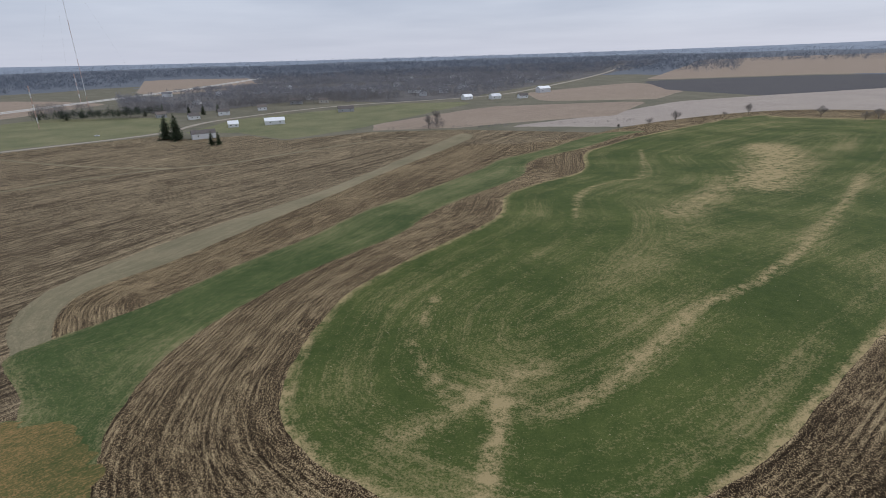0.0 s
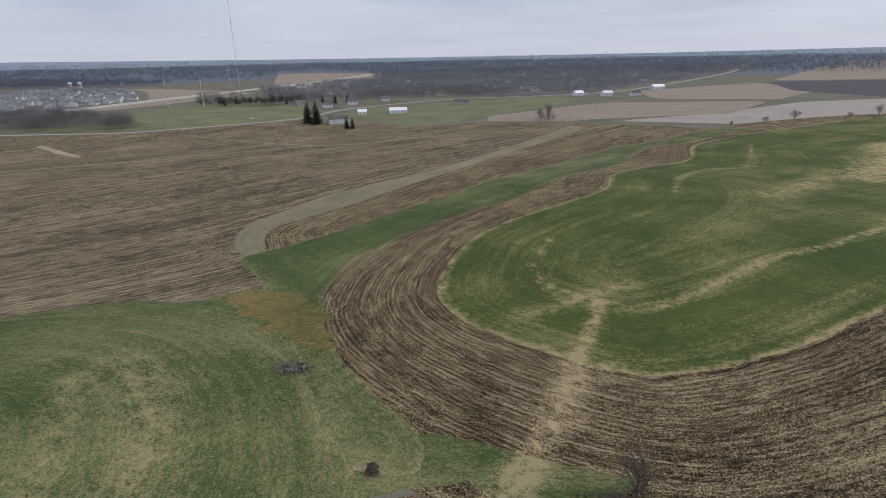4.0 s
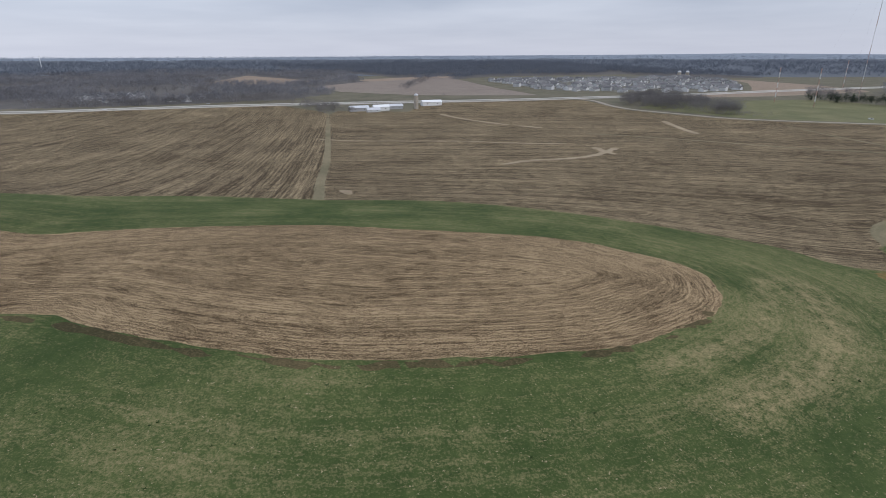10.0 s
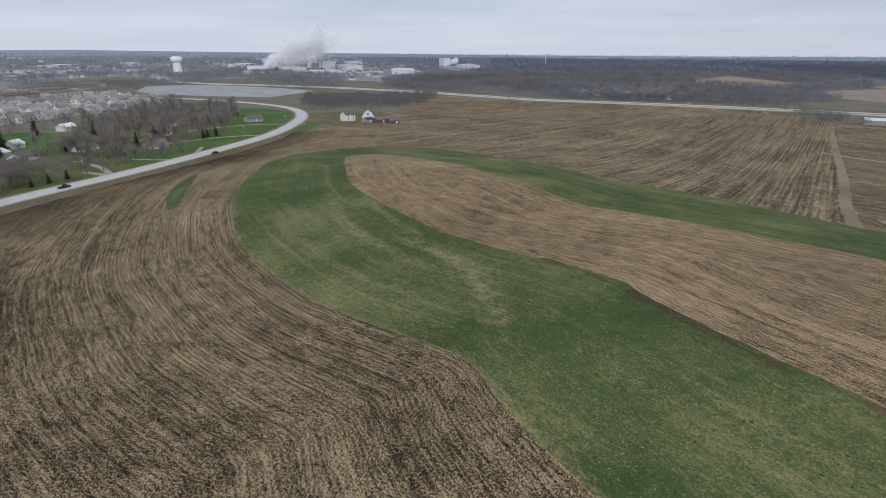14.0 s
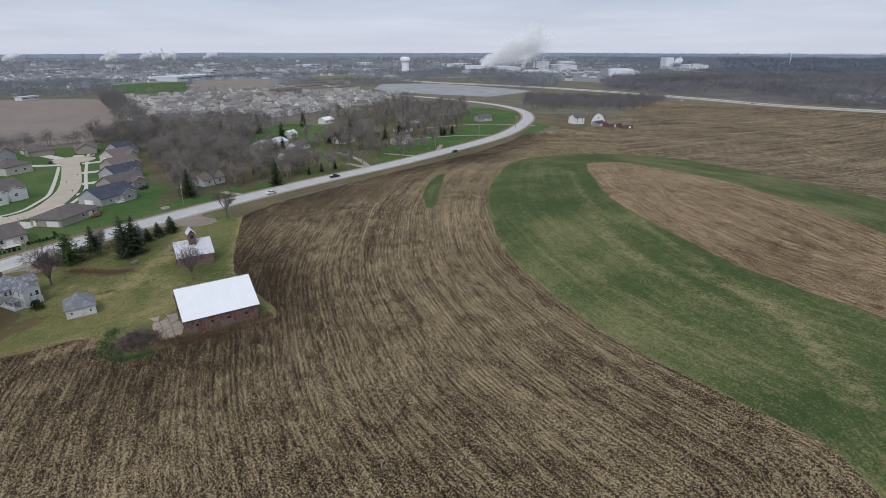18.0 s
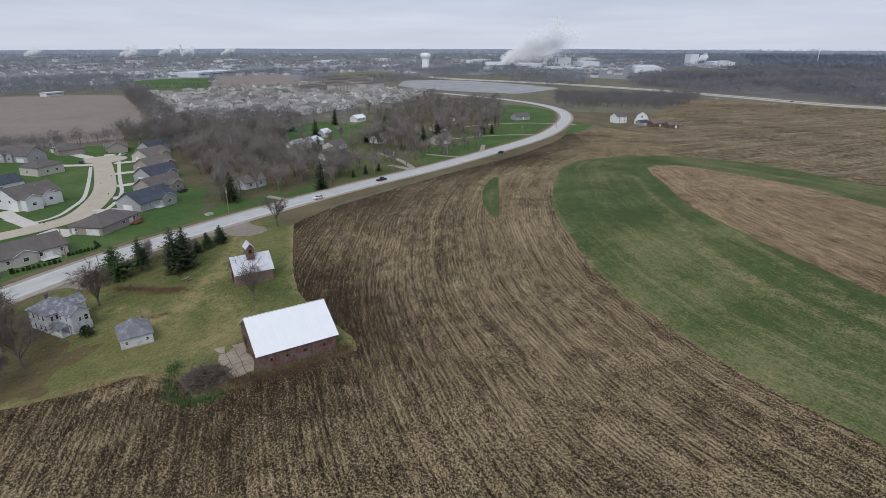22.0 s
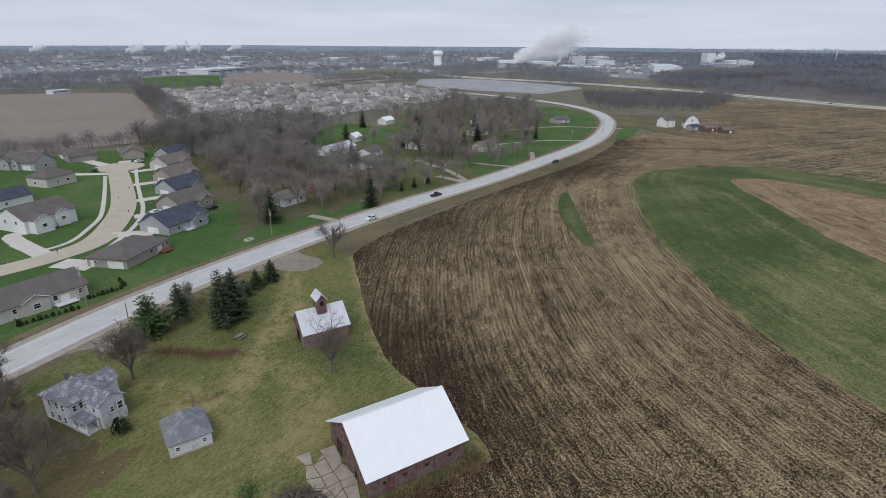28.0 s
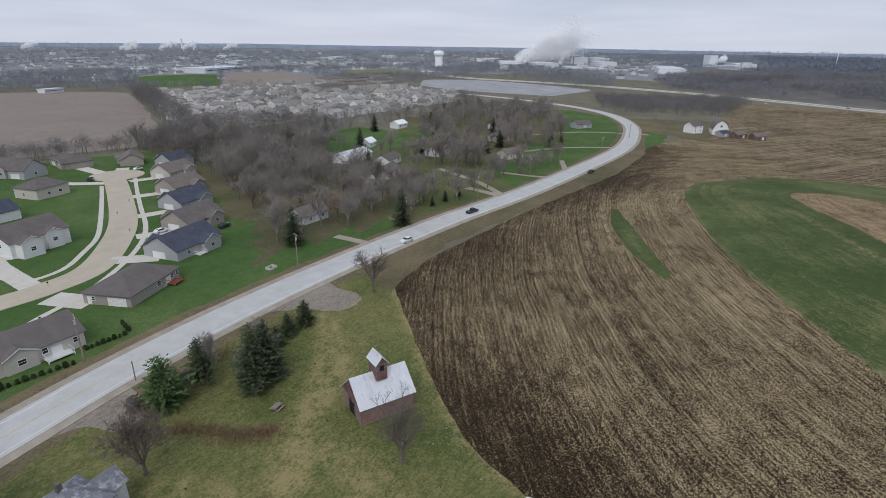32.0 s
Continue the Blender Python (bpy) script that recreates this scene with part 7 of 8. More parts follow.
for i, (line, count) in enumerate([("-950,-290 -936,-130 -940,50 -965,50 -960,-130 -975,-290", 130), ("-1100,-420 -1120,-100 -1140,-100 -1122,-420", 120), ("-1000,-60 -1300,-20 -1300,-40 -1000,-84", 110), ("-1240,-520 -1330,-60 -1352,-64 -1262,-520", 120),
                                   ("-1000,-560 -1420,-470 -1420,-494 -1000,-586", 140), ("-1480,-420 -1540,200 -1565,200 -1505,-420", 140), ("-1000,300 -1180,420 -1190,404 -1006,282", 70)]):
    wood("treeline", line, count, "bare treeline between small fields", 60 + i, 14, WOODS_EDGE, 1.1, 80, grain=0.055)

# ---- far country and town ----
TREES_ON_HILL = [(216, 486, 11), (297, 514, 11), (338, 474, 11), (351, 440, 9), (190, 480, 7), (270, 505, 5), (370, 450, 10), (160, 470, 4)]
for i, (x, y, h) in enumerate(TREES_ON_HILL):
    set_at(bare_tree(81 + i, h, 1.0, "bare tree on the skyline of the hill", group="hilltop trees"), x, y)
set_at(bare_tree(95, 13, 0.9, "bare oak at the field corner", group="hilltop trees", fine=1.4), -4.2, 543)
plant_copy(KINDS[1], 4, 548, random.Random(5))


def far_house(x, y, yaw, L, W, he, rise, label, group, wall=None, roof=None, name="house"):
    return house(x, y, yaw, L, W, he, rise, "gable", wall or FAR_WALL, roof or FAR_SHINGLE, label, windows=[("s", -L / 4, he * 0.55, 1.4, 1.3), ("s", L / 4, he * 0.55, 1.4, 1.3), ("n", 0, he * 0.55, 1.4, 1.3)], group=group, name=name)


# farm homes to the north
for x, y, yaw, L, W, he, wall, roof, lab, name in [
        (-229, 549, 30, 22, 10, 5.0, WHITE_SIDING, BROWN_SHINGLE, "white farmhouse behind dark spruces", "house"),
        (-183, 641, 20, 22, 10, 4.0, WHITE_SIDING, WHITE_METAL, "long white machine shed", "machine_shed"),
        (-226, 627, 20, 11, 9, 3.5, WHITE_SIDING, WHITE_METAL, "small white shed with white roof", "machine_shed"),
        (-30, 967, 10, 20, 10, 5, WHITE_SIDING, BROWN_SHINGLE, "white house before the woods", "house"),
        (51, 817, 30, 14, 10, 4, WHITE_SIDING, WHITE_METAL, "white round-roofed shed by trees", "machine_shed"),
        (91, 806, 30, 16, 9, 4, WHITE_SIDING, CRIB_METAL, "pale shed by the county road", "machine_shed"),
        (-205, 844, 10, 18, 11, 5, GREY_SIDING, BROWN_SHINGLE, "grey country house with dark roof", "house"),
        (-114, 733, 15, 20, 10, 4, GREY_SIDING, BROWN_SHINGLE, "grey bungalow on a wide lawn", "house"),
        (-237, 778, 20, 12, 9, 4, WHITE_SIDING, TAN_SHINGLE, "small white country house with tan roof", "house"),
        (-300, 700, 35, 13, 9, 4, WHITE_SIDING, BROWN_SHINGLE, "white house in a treeline", "house"),
        (-350, 720, 35, 12, 9, 4, GREY_SIDING, TAN_SHINGLE, "grey house in a treeline", "house"),
        (-275, 735, 25, 14, 9, 4.5, WHITE_SIDING, BROWN_SHINGLE, "white house among garden trees", "house"),
        (-165, 850, 15, 14, 9, 4, PALE_SIDING, TAN_SHINGLE, "cream country house with tan roof", "house"),
        (130, 800, 25, 14, 8, 3.6, WHITE_SIDING, BROWN_SHINGLE, "low white house by the road", "house"),
        (176, 884, 25, 20, 12, 6, OLD_WHITE, WHITE_METAL, "tall white barn by the road", "white_barn")]:
    far_house(x, y, yaw, L, W, he, 3.2, lab, "northern homes", wall, roof, name)
car(-350, 575, 30, PAINT_W, "white vehicle parked in a pasture", True, "parked cars")
for i, (x, y, s) in enumerate([(-264, 546, 1.9), (-251, 538, 2.0), (-256, 550, 1.75), (-197, 503, 0.95), (-203, 502, 1.05), (-270, 556, 1.6)]):
    SP.scale = (s, s, s)
    copy_thing(SP, pose(x, y, ground_z(x, y), 0, 0, i * 63))
SP.scale = (1, 1, 1)
for i in (0, 1, 3, 4, 5, 8, 11, 12, 16, 17, 19):
    SP.scale = (0.55 + 0.13 * ((i * 7) % 5),) * 3
    x, y = -500 + 11 * i + 9 * math.sin(i * 2.3), 712 + 14 * math.sin(i * 1.7) + 2.2 * i
    copy_thing(SP, pose(x, y, ground_z(x, y), 0, 0, i * 40))
SP.scale = (1, 1, 1)


# western farm with silo
for x, y, yaw, L, W, he, wall, roof, lab in [(-758, 125, 84, 26, 11, 4.5, GREY_SIDING, CRIB_METAL, "long grey farm shed"), (-752, 155, 84, 22, 12, 5, WHITE_SIDING, WHITE_METAL, "white farm shed with white roof"),
                                             (-760, 180, 84, 20, 10, 4, GREY_SIDING, CRIB_METAL, "grey metal farm shed beside a silo"), (-772, 242, 84, 30, 12, 5, WHITE_SIDING, WHITE_METAL, "long white barn beside a silo"), (-740, 140, 84, 18, 8, 3, OLD_WHITE, CRIB_METAL, "low pale farm shed")]:
    far_house(x, y, yaw, L, W, he, 2.6, lab, "silo farm", wall, roof, "farm_shed")


def silo(x, y, r, h, label):
    ob = thing("silo", x, y, 0, label, "silo")
    part("shell", Mb().lathe([(r, -1), (r, h)], 20), OLD_CONCRETE, ob, even=False)
    part("dome", Mb().lathe([(r + 0.1, h), (r * 0.9, h + r * 0.45), (r * 0.5, h + r * 0.85), (0.1, h + r)], 20), CRIB_METAL, ob, even=True)
    for k in range(8):
        part("hoop", Mb().lathe([(r + 0.02, h * k / 8 + 0.5), (r + 0.07, h * k / 8 + 0.55), (r + 0.02, h * k / 8 + 0.6)], 20), STEEL, ob)


silo(-745, 206, 3.2, 18, "tall grey concrete silo with domed cap")
silo(-1057, 1070, 4.5, 12, "pale grain silo beyond the suburb")
silo(-1045, 1085, 4.5, 12, "pale grain silo beyond the suburb")


def mast(x, y, h, bands, w, label):
    """Guyed lattice mast in orange and white bands."""
    ob = thing("radio_mast", x, y, 20, label, "radio mast", "radio masts")
    for b in range(bands):
        z0, z1 = h * b / bands, h * (b + 1) / bands
        mb = Mb()
        p = [(w * math.cos(a), w * math.sin(a)) for a in (0.5, 2.6, 4.7)]
        n = max(2, int((z1 - z0) / (w * 4)))
        for (ax, ay), (bx, by) in zip(p, p[1:] + p[:1]):
            mb.tube((ax, ay, z0 - (1 if b == 0 else 0)), (ax, ay, z1), w * 0.28, w * 0.28, 4)
            for i in range(n):
                u0, u1 = z0 + (z1 - z0) * i / n, z0 + (z1 - z0) * (i + 1) / n
                mb.tube((ax, ay, u0), (bx, by, u1), w * 0.12, w * 0.12, 3, False)
        part("section", mb, WHITE_TRIM if b % 2 else MAST_ORANGE, ob)
    for k in range(3):
        a = 0.5 + k * 2.094
        part("guy_wire", Mb().tube((math.cos(a) * h * 0.4, math.sin(a) * h * 0.4, 0), (0, 0, h * 0.93), 0.02, 0.02, 3, False), WIRE, ob)


MAST_ORANGE = plain("faded_orange_paint", (0.48, 0.31, 0.25), (0.54, 0.37, 0.31), 0.3, 0.7, bump=0)
mast(-470, 770, 215, 9, 0.32, "very tall guyed radio mast in pale bands")
mast(-447, 632, 48, 7, 0.55, "slim banded radio mast in a pasture")
mast(-610, 980, 46, 7, 0.6, "slim banded radio mast beyond the pastures")
mast(-509, 645, 46, 7, 0.55, "slim banded radio mast in a pasture")


def suburb(line, seed, street, group, pitch=17.0):
    """Countable houses in rows on both sides of parallel streets, from twelve patterns."""
    rng = random.Random(seed)
    c = np.array(pts(line))
    ca, sa = math.cos(radians(street)), math.sin(radians(street))
    uv = np.column_stack([c[:, 0] * ca + c[:, 1] * sa, -c[:, 0] * sa + c[:, 1] * ca])
    protos = []
    (u0, v0), (u1, v1) = uv.min(0), uv.max(0)
    v = v0 + 14
    while v < v1:
        ends = []
        for side in (-15, 15):
            u = u0 + rng.uniform(0, 12)
            while u < u1:
                q = (u, v + side + rng.uniform(-2, 2))
                p = (q[0] * ca - q[1] * sa, q[0] * sa + q[1] * ca)
                u += pitch * rng.choice((0.95, 1.05, 1.15, 1.9))
                if not inside(np.array([p]), c)[0] or any((p[0] - a) ** 2 + (p[1] - b) ** 2 < 34 ** 2 for a, b in BLOCKS):
                    continue
                ends.append(q[0])
                yaw = street + rng.choice((0, 0, 90, 180, 270)) + rng.uniform(-5, 5)
                if len(protos) < 12:
                    k = len(protos)
                    L, W, he = rng.uniform(10.5, 15), rng.uniform(8, 9.5), (3.0, 5.2, 3.2, 5.4)[k % 4]
                    protos.append(house(*p, yaw, L, W, he, rng.uniform(2.0, 3.2), "hip" if k % 5 == 4 else "gable", FAR_WALL, FAR_SHINGLE, "pale suburban house with grey-brown roof", wing=(rng.choice((-1, 1)) * L * 0.22, "s", W * 0.6, 2.0) if k % 2 else None,
                                        windows=[("s", -L / 4, he * 0.55, 1.4, 1.4), ("n", L / 4, he * 0.55, 1.6, 1.4), ("n", -L / 4, he * 0.55, 1.6, 1.4), ("e", 0, he * 0.6, 1.4, 1.4), ("w", 0, he * 0.6, 1.4, 1.4)], group=group))
                else:
                    copy_thing(rng.choice(protos), pose(*p, low_z(*p, 4) + 0.2, 0, 0, yaw))
        if len(ends) > 3:
            e0, e1 = min(ends) - 8, max(ends) + 8
            line_at = " ".join("%.1f,%.1f" % (e * ca - v * sa, e * sa + v * ca) for e in np.linspace(e0, e1, 5))
            ribbon("estate_street", line_at, 4.5, STREETCON, "pale concrete estate street", "road", 0.25)
        v += 58


BLOCKS = [(-478, -838), (-530, -834), (-582, -828), (-560, -893), (-612, -890), (-566, -948), (-618, -950), (-668, -950)]
for i, (x, y) in enumerate(BLOCKS):
    wins = [(s, -18 + 7.2 * k, 1.7 + 2.9 * f, 1.9, 1.5) for s in "ns" for f in range(3) for k in range(6)]
    house(x, y, 4 + 3 * (i % 3), 44, 15, 8.8, 2.6, "hip", PALE_SIDING if i % 3 else TAUPE_SIDING, TAN_SHINGLE if i % 2 else BROWN_SHINGLE, "long three-storey tan apartment block with shallow roof", windows=wins, group="apartment blocks", name="apartment_block")
suburb("-302,-955 -428,-970 -560,-985 -600,-732 -485,-645 -327,-612 -240,-655 -222,-706", 5, 8, "town houses")


def housing_stuff(line, count, seed, label):
    """Roofs and walls of a far estate in one mesh each."""
    rng = random.Random(seed)
    c = np.array(pts(line))
    (x0, y0), (x1, y1) = c.min(0), c.max(0)
    walls, roofs, n = Mb(), Mb(), 0
    while n < count:
        p = (rng.uniform(x0, x1), rng.uniform(y0, y1))
        spot = np.array([p])
        if not inside(spot, c)[0] or any(inside(spot, f.curve)[0] for f in CLEARINGS) or WAYS[0](spot)[0] < 15:
            continue
        n += 1
        m = pose(*p, ground_z(*p), 0, 0, 20 + rng.choice((0, 90)) + rng.uniform(-15, 15))
        L, W, he, hr = rng.uniform(12, 18), rng.uniform(9, 12), rng.choice((3.5, 5.5)), 0
        hr = he + rng.uniform(2.5, 3.5)
        for dst, src in [(walls, gable_walls(L, W, he, hr))] + [(roofs, q) for q in gable_slabs(L, W, he, hr)]:
            dst.add([m @ Vector(q) for q in src.v], src.f)
    tagged(new("suburb_walls", walls.mesh("suburb_walls", FAR_TONE_WALL)), label, "houses", kind="stuff")
    tagged(new("suburb_roofs", roofs.mesh("suburb_roofs", FAR_TONE_ROOF)), "grey and brown pitched roofs of far houses", "houses", kind="stuff")


FAR_TONE_WALL = twigs_of("suburb_siding", (0.36, 0.36, 0.36), (0.84, 0.84, 0.85))
FAR_TONE_ROOF = twigs_of("suburb_shingles", (0.11, 0.11, 0.12), (0.29, 0.285, 0.285))
housing_stuff("-970,-240 -960,-60 -1085,-50 -1095,-250", 16, 16, "pale houses among the western woods")
housing_stuff("-250,-1050 -500,-1080 -900,-1250 -1400,-1500 -1500,-2400 -400,-2600 100,-1900 0,-1200", 300, 17, "pale buildings of the distant town")
housing_stuff("-1100,-720 -1500,-700 -2300,-1000 -2300,-1900 -1500,-1500 -1250,-1100", 160, 18, "pale buildings round the works")
housing_stuff("-420,820 -520,1000 -300,1400 300,1600 330,1300 40,850 -150,900", 44, 19, "scattered pale houses in northern woods")
housing_stuff("-1150,545 -1010,1050 -800,940 -640,760 -700,640 -850,500", 260, 6, "pale walls of the far hill suburb")

def works(x, y, yaw, L, W, h, label, mat=None):
    ob = thing("warehouse", x, y, yaw, label, "industrial building", "works in the distance")
    part("wall", Mb().box(0, 0, h / 2 - 1, L, W, h + 2), mat or WORKS_WALL, ob)
    part("roof", Mb().box(0, 0, h + 0.3, L + 1, W + 1, 0.6), WORKS_ROOF, ob)
    part("window_band", Mb().box(0, W / 2 + 0.15, h * 0.6, L * 0.9, 0.3, h * 0.16), GLASS, ob, "dark window band")
    return ob


WORKS_WALL = plain("pale_works_wall", (0.55, 0.57, 0.60), (0.86, 0.87, 0.88), 0.05, 0.8, own=0.5)
WORKS_ROOF = plain("pale_works_roof", (0.42, 0.46, 0.52), (0.78, 0.80, 0.83), 0.05, 0.7, own=0.7)
rng = random.Random(8)
for x, y, L, W, h in [(-614, -1400, 150, 60, 9), (-480, -1440, 60, 30, 7), (-1454, -752, 120, 60, 12), (-1836, -695, 110, 50, 10), (-1790, -660, 30, 24, 22), (-1608, -815, 130, 50, 10), (-1664, -1044, 110, 60, 16),
                      (-1640, -1090, 60, 40, 26), (-1540, -1180, 200, 70, 12), (-1470, -1240, 120, 60, 14), (-1380, -980, 90, 40, 8), (-1350, -900, 80, 40, 9), (-1969, -719, 140, 60, 14), (-1983, -810, 30, 30, 36), (-1787, -1547, 160, 60, 10),
                      (-1392, -1973, 150, 60, 8), (-595, -2167, 120, 50, 8), (-900, -1800, 90, 40, 7), (-1150, -2300, 130, 50, 8), (-1700, -2000, 130, 50, 8),
                      (-2200, -1300, 140, 60, 12), (-1250, -1480, 70, 30, 7), (-225, -1040, 26, 10, 4)]:
    works(x, y, rng.uniform(20, 60), L, W, h, "pale flat-roofed works on the edge of town")
for x, y, r, h in [(-1384, -3200, 6, 58), (-1440, -3190, 5, 48), (-1575, -1120, 4, 34), (-1600, -1100, 4, 30), (-2600, -540, 1.6, 48)]:
    ob = thing("chimney_stack", x, y, 0, "tall grey works chimney", "chimney", "works chimneys")
    part("shaft", Mb().lathe([(r, -2), (r * 0.8, h * 0.6), (r * 0.65, h)], 14), WORKS_WALL, ob)
    part("rim", Mb().lathe([(r * 0.66, h - 1.5), (r * 0.8, h - 1.2), (r * 0.8, h), (r * 0.6, h)], 14), STEEL, ob)


TANK_WHITE = plain("tank_white_paint", (0.86, 0.87, 0.88), (0.92, 0.92, 0.93), 0.05, 0.6, bump=0)


def water_tower(x, y, h):
    ob = thing("water_tower", x, y, 0, "white water tower with a bulbous tank", "water tower")
    part("stem", Mb().lathe([(11.5, -1), (10.8, 4), (10.2, h * 0.55), (10.6, h * 0.62)], 20), TANK_WHITE, ob, even=True)
    part("tank", Mb().lathe([(10.6, h * 0.62), (13.8, h * 0.70), (14.6, h * 0.80), (13.8, h * 0.89), (8, h * 0.97), (0.5, h)], 24), TANK_WHITE, ob, even=True)
    part("railing", Mb().lathe([(9.6, h * 0.955), (9.8, h * 0.955), (9.8, h * 0.985), (9.6, h * 0.985)], 24), STEEL, ob)




def town_roofs(count, seed):
    """Low flat-roofed blocks over the far town, one mesh for walls and one for roofs."""
    rng = random.Random(seed)
    walls, roofs = Mb(), Mb()
    for _ in range(count):
        a, d = radians(rng.uniform(208, 288)), rng.uniform(1300, 3500) ** 1.0
        x, y = -120 + d * math.cos(a), -130 + d * math.sin(a)
        if any(inside(np.array([(x, y)]), f.curve)[0] for f in CLEARINGS) or WAYS[0](np.array([(x, y)]))[0] < 15:
            continue
        L, W, h, yaw = rng.uniform(14, 60), rng.uniform(12, 30), rng.uniform(5, 11), radians(rng.uniform(0, 90))
        z = ground_z(x, y)
        walls.box(x, y, z + h / 2 - 1, L, W, h + 2, yaw)
        roofs.box(x, y, z + h + 0.3, L + 0.8, W + 0.8, 0.6, yaw)
    tagged(new("town_walls", walls.mesh("town_walls", FAR_TONE_WALL)), "pale walls of low town buildings", "buildings", kind="stuff")
    tagged(new("town_roofs", roofs.mesh("town_roofs", TOWN_ROOF)), "white and grey flat roofs of the town", "buildings", kind="stuff")


TOWN_ROOF = twigs_of("flat_town_roofs", (0.18, 0.20, 0.225), (0.56, 0.59, 0.62))
town_roofs(120, 41)
water_tower(-1205, -1292, 46)


def plume(x, y, base, size, lean, rise, label, seed, puffs=70, wisps=56000, grain=1.05):
    """Steam from the works: billows that swell as they drift, with torn wisps round them."""
    rng = np.random.default_rng(seed)
    t = (np.arange(puffs) + rng.random(puffs)) / puffs
    home = np.column_stack([lean[0] * t, lean[1] * t, base + rise * t ** 0.9]) + rng.normal(size=(puffs, 3)) * (size * (0.04 + 0.15 * t))[:, None] * np.array([1, 1, 0.7])
    rad = size * (0.05 + 0.10 * t) * rng.uniform(0.7, 1.3, puffs)
    k = rng.integers(0, puffs, wisps)
    c = home[k] + np.clip(rng.normal(size=(wisps, 3)), -2, 2) * (rad[k] * 0.6)[:, None]
    c[:, 2] = np.maximum(c[:, 2], base * 0.5)
    # flakes of mist lie across the light
    n = np.array(SUN_DIR.normalized()) + rng.normal(size=(wisps, 3)) * 0.45
    n /= np.linalg.norm(n, axis=1)[:, None]
    u = np.cross(n, rng.normal(size=(wisps, 3)))
    u /= np.linalg.norm(u, axis=1)[:, None]
    w = np.cross(n, u)
    g = grain * rng.uniform(0.6, 1.4, (wisps, 1))
    v = np.stack([c + u * g, c - u * g * 0.5 + w * g * 0.87, c - u * g * 0.5 - w * g * 0.87], 1).reshape(-1, 3)
    f = np.arange(wisps * 3).reshape(-1, 3)
    me = bpy.data.meshes.new("steam_plume")
    me.from_pydata(v.tolist(), [], f.tolist())
    me.materials.append(STEAM)
    ob = new("steam_plume", me)
    ob.location = (x, y, ground_z(x, y))
    tagged(ob, label, "steam", kind="stuff")


def steam_mat():
    n = Nodes("white_steam", 1.0, spec=0.0)
    n.bsdf.inputs["Base Color"].default_value = (0.99, 0.99, 0.99, 1)
    thin = n.node("ShaderNodeBsdfTranslucent")
    thin.inputs[0].default_value = (0.99, 0.99, 0.99, 1)
    mixer = n.node("ShaderNodeMixShader")
    mixer.inputs[0].default_value = 0.5
    n.put(mixer.inputs[1], n.bsdf.outputs[0])
    n.put(mixer.inputs[2], thin.outputs[0])
    clear = n.node("ShaderNodeBsdfTransparent")
    veil = n.node("ShaderNodeMixShader")
    veil.inputs[0].default_value = 0.6
    n.put(veil.inputs[1], clear.outputs[0])
    n.put(veil.inputs[2], mixer.outputs[0])
    n.put(n.nt.nodes["Material Output"].inputs[0], veil.outputs[0])
    return n.mat


STEAM = steam_mat()
plume(-1500, -1225, 6, 150, (-105, 125), 92, "thick white steam cloud over the works", 1, 130, 42000, 1.9)
plume(-1545, -1110, 10, 30, (-14, 18), 34, "small white steam cloud over the works", 9, 40, 1500, 1.8)
for i, (x, y, k) in enumerate([(-1050, -3100, 1.0), (-700, -3200, 0.8), (-300, -3300, 1.1), (-1500, -3000, 0.7), (-1000, -2900, 0.6), (-1980, -800, 0.45), (-1250, -3150, 0.9), (-1350, -3120, 0.8)]):
    plume(x, y, 14, 62 * k, (-50 * k, 66 * k), 30 * k, "thin white steam over distant works", 2 + i, 40, 1500, 2.4)
car(-896, -193, 88, PAINT_W, "white lorry on the highway", True, "highway traffic", ground_z(-896, -193) + 0.8)
for i, (x, y) in enumerate([(-800, -560), (-880, -420), (-905, -330), (-916, -60), (-890, 320)]):
    car(x, y, 80, PAINT_W if i % 2 else PAINT_K, "small vehicle on the highway", False, "highway traffic", ground_z(x, y) + 0.8)

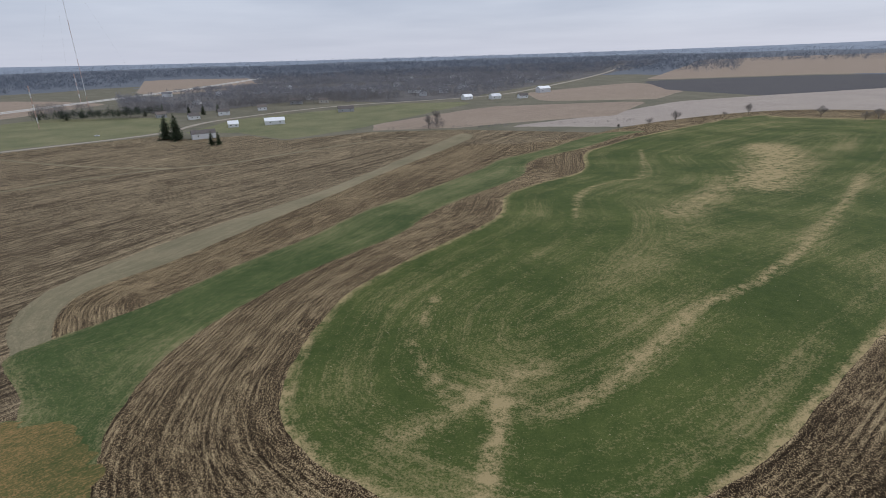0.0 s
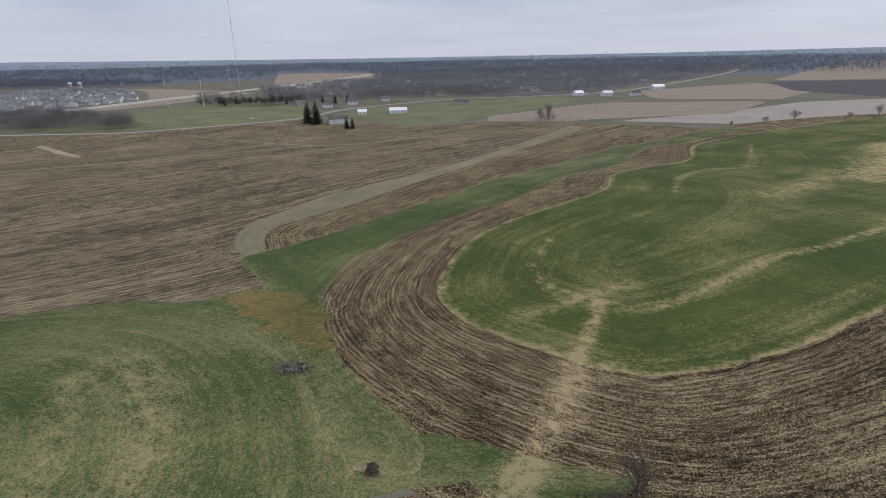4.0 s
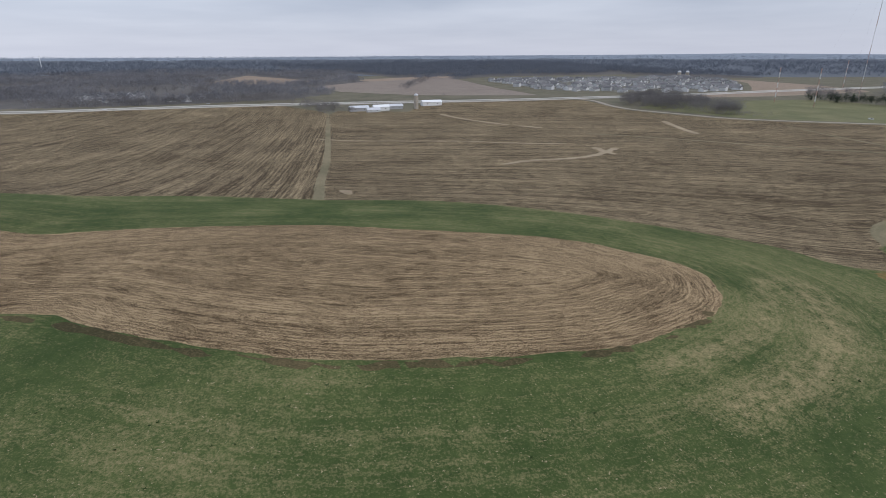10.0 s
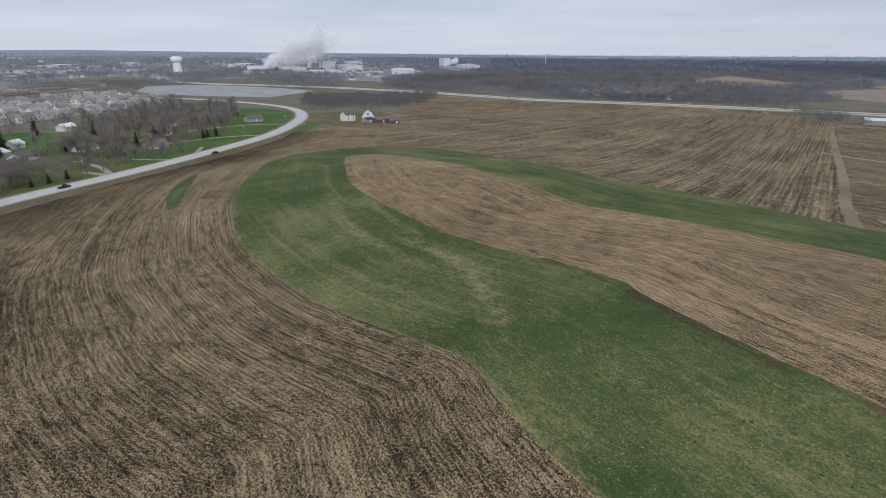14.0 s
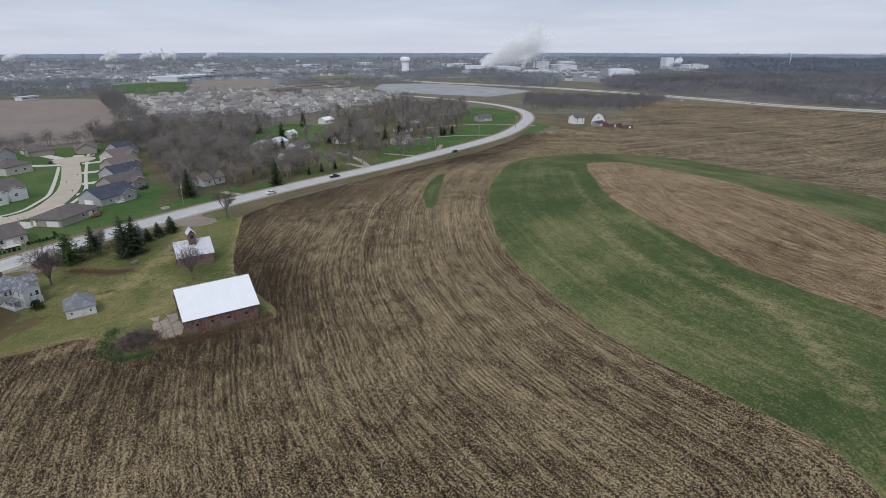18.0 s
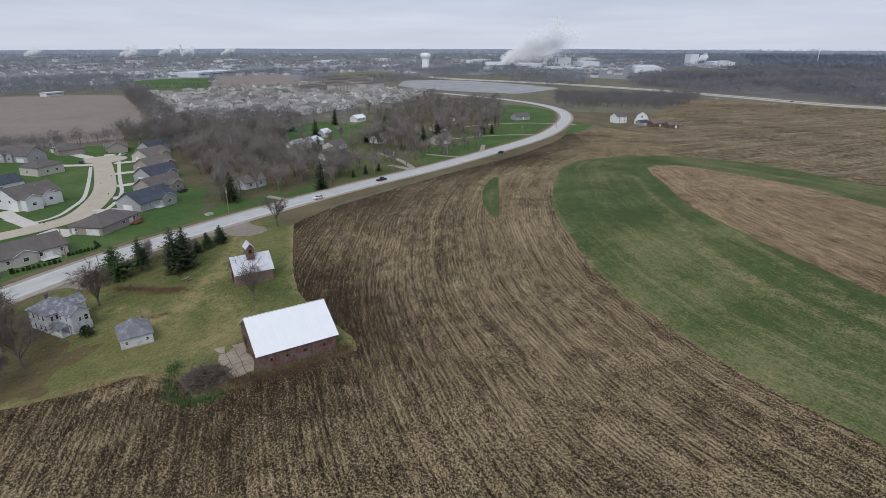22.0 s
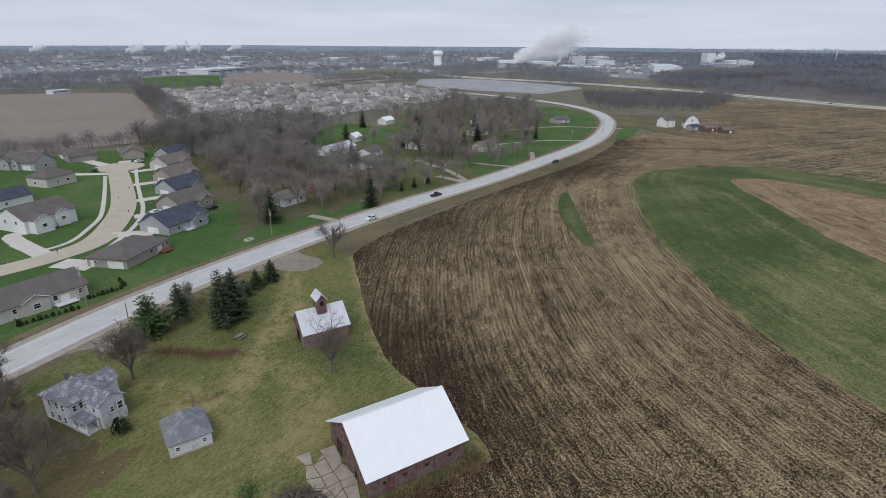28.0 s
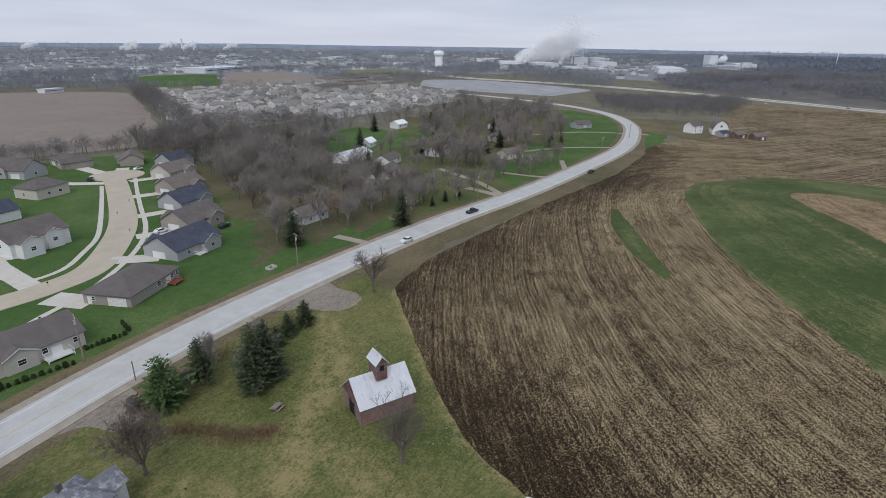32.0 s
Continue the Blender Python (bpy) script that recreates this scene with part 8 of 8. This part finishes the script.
# woods out to the horizon; the farther twig tones have haze painted in
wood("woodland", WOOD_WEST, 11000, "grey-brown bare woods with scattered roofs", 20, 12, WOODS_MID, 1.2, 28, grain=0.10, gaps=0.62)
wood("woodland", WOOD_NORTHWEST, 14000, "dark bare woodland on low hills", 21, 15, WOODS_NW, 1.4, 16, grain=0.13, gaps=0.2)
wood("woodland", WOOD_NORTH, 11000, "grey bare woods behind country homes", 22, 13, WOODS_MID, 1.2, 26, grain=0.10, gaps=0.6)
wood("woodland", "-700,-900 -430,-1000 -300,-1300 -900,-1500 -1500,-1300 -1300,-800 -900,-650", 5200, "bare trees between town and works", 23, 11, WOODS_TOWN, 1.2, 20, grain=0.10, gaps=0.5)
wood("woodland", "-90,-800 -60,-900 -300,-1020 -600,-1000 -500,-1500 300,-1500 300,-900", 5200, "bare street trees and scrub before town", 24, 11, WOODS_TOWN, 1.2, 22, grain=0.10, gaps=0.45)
wood("street_trees", "-290,-950 -579,-950 -594,-729 -400,-610 -270,-640 -225,-700", 420, "small bare garden trees between houses", 25, 8, WOODS, 1.0, 40, grain=0.06)
wood("street_trees", "-1150,545 -1010,1050 -800,940 -640,760 -700,640 -850,500", 900, "small bare garden trees between houses", 26, 8, WOODS_MID, 1.0, 30, grain=0.08)
wood("street_trees", "-215,-690 -327,-600 -485,-630 -590,-720 -590,-690 -480,-600 -320,-575 -210,-640", 200, "bare trees on the edge of town", 27, 11, WOODS, 1.0, 70, grain=0.05)


def ring(name, r0, r1, a0, a1, count, label, seed, h, mat, blades):
    """Woodland filling a sector of distance round the place."""
    p = [(-120 + r * math.cos(radians(a)), -130 + r * math.sin(radians(a))) for r, s in ((r0, 1), (r1, -1)) for a in (np.linspace(a0, a1, 12)[::s])]
    wood(name, " ".join("%.0f,%.0f" % q for q in p), count, label, seed, h, mat, 1.6, blades, grain=0.16, gaps=0.3)


# These rings use the twig tones with distance haze in their colour.
ring("distant_woodland", 1700, 3300, 60, 195, 19000, "bare woods towards the horizon, blued by painted haze", 30, 17, WOODS_FAR, 9)
ring("distant_woodland", 3300, 4700, 20, 290, 12000, "woods on the horizon in a painted pale haze tint", 34, 18, WOODS_HORIZON, 7)
ring("distant_woodland", 1700, 3300, 195, 290, 13000, "town trees towards the horizon, greyed by painted haze", 31, 14, WOODS_TOWN, 9)
ring("distant_woodland", 2400, 3300, 20, 60, 2200, "low woods beyond tan fields, blued by painted haze", 33, 14, WOODS_FAR, 9)
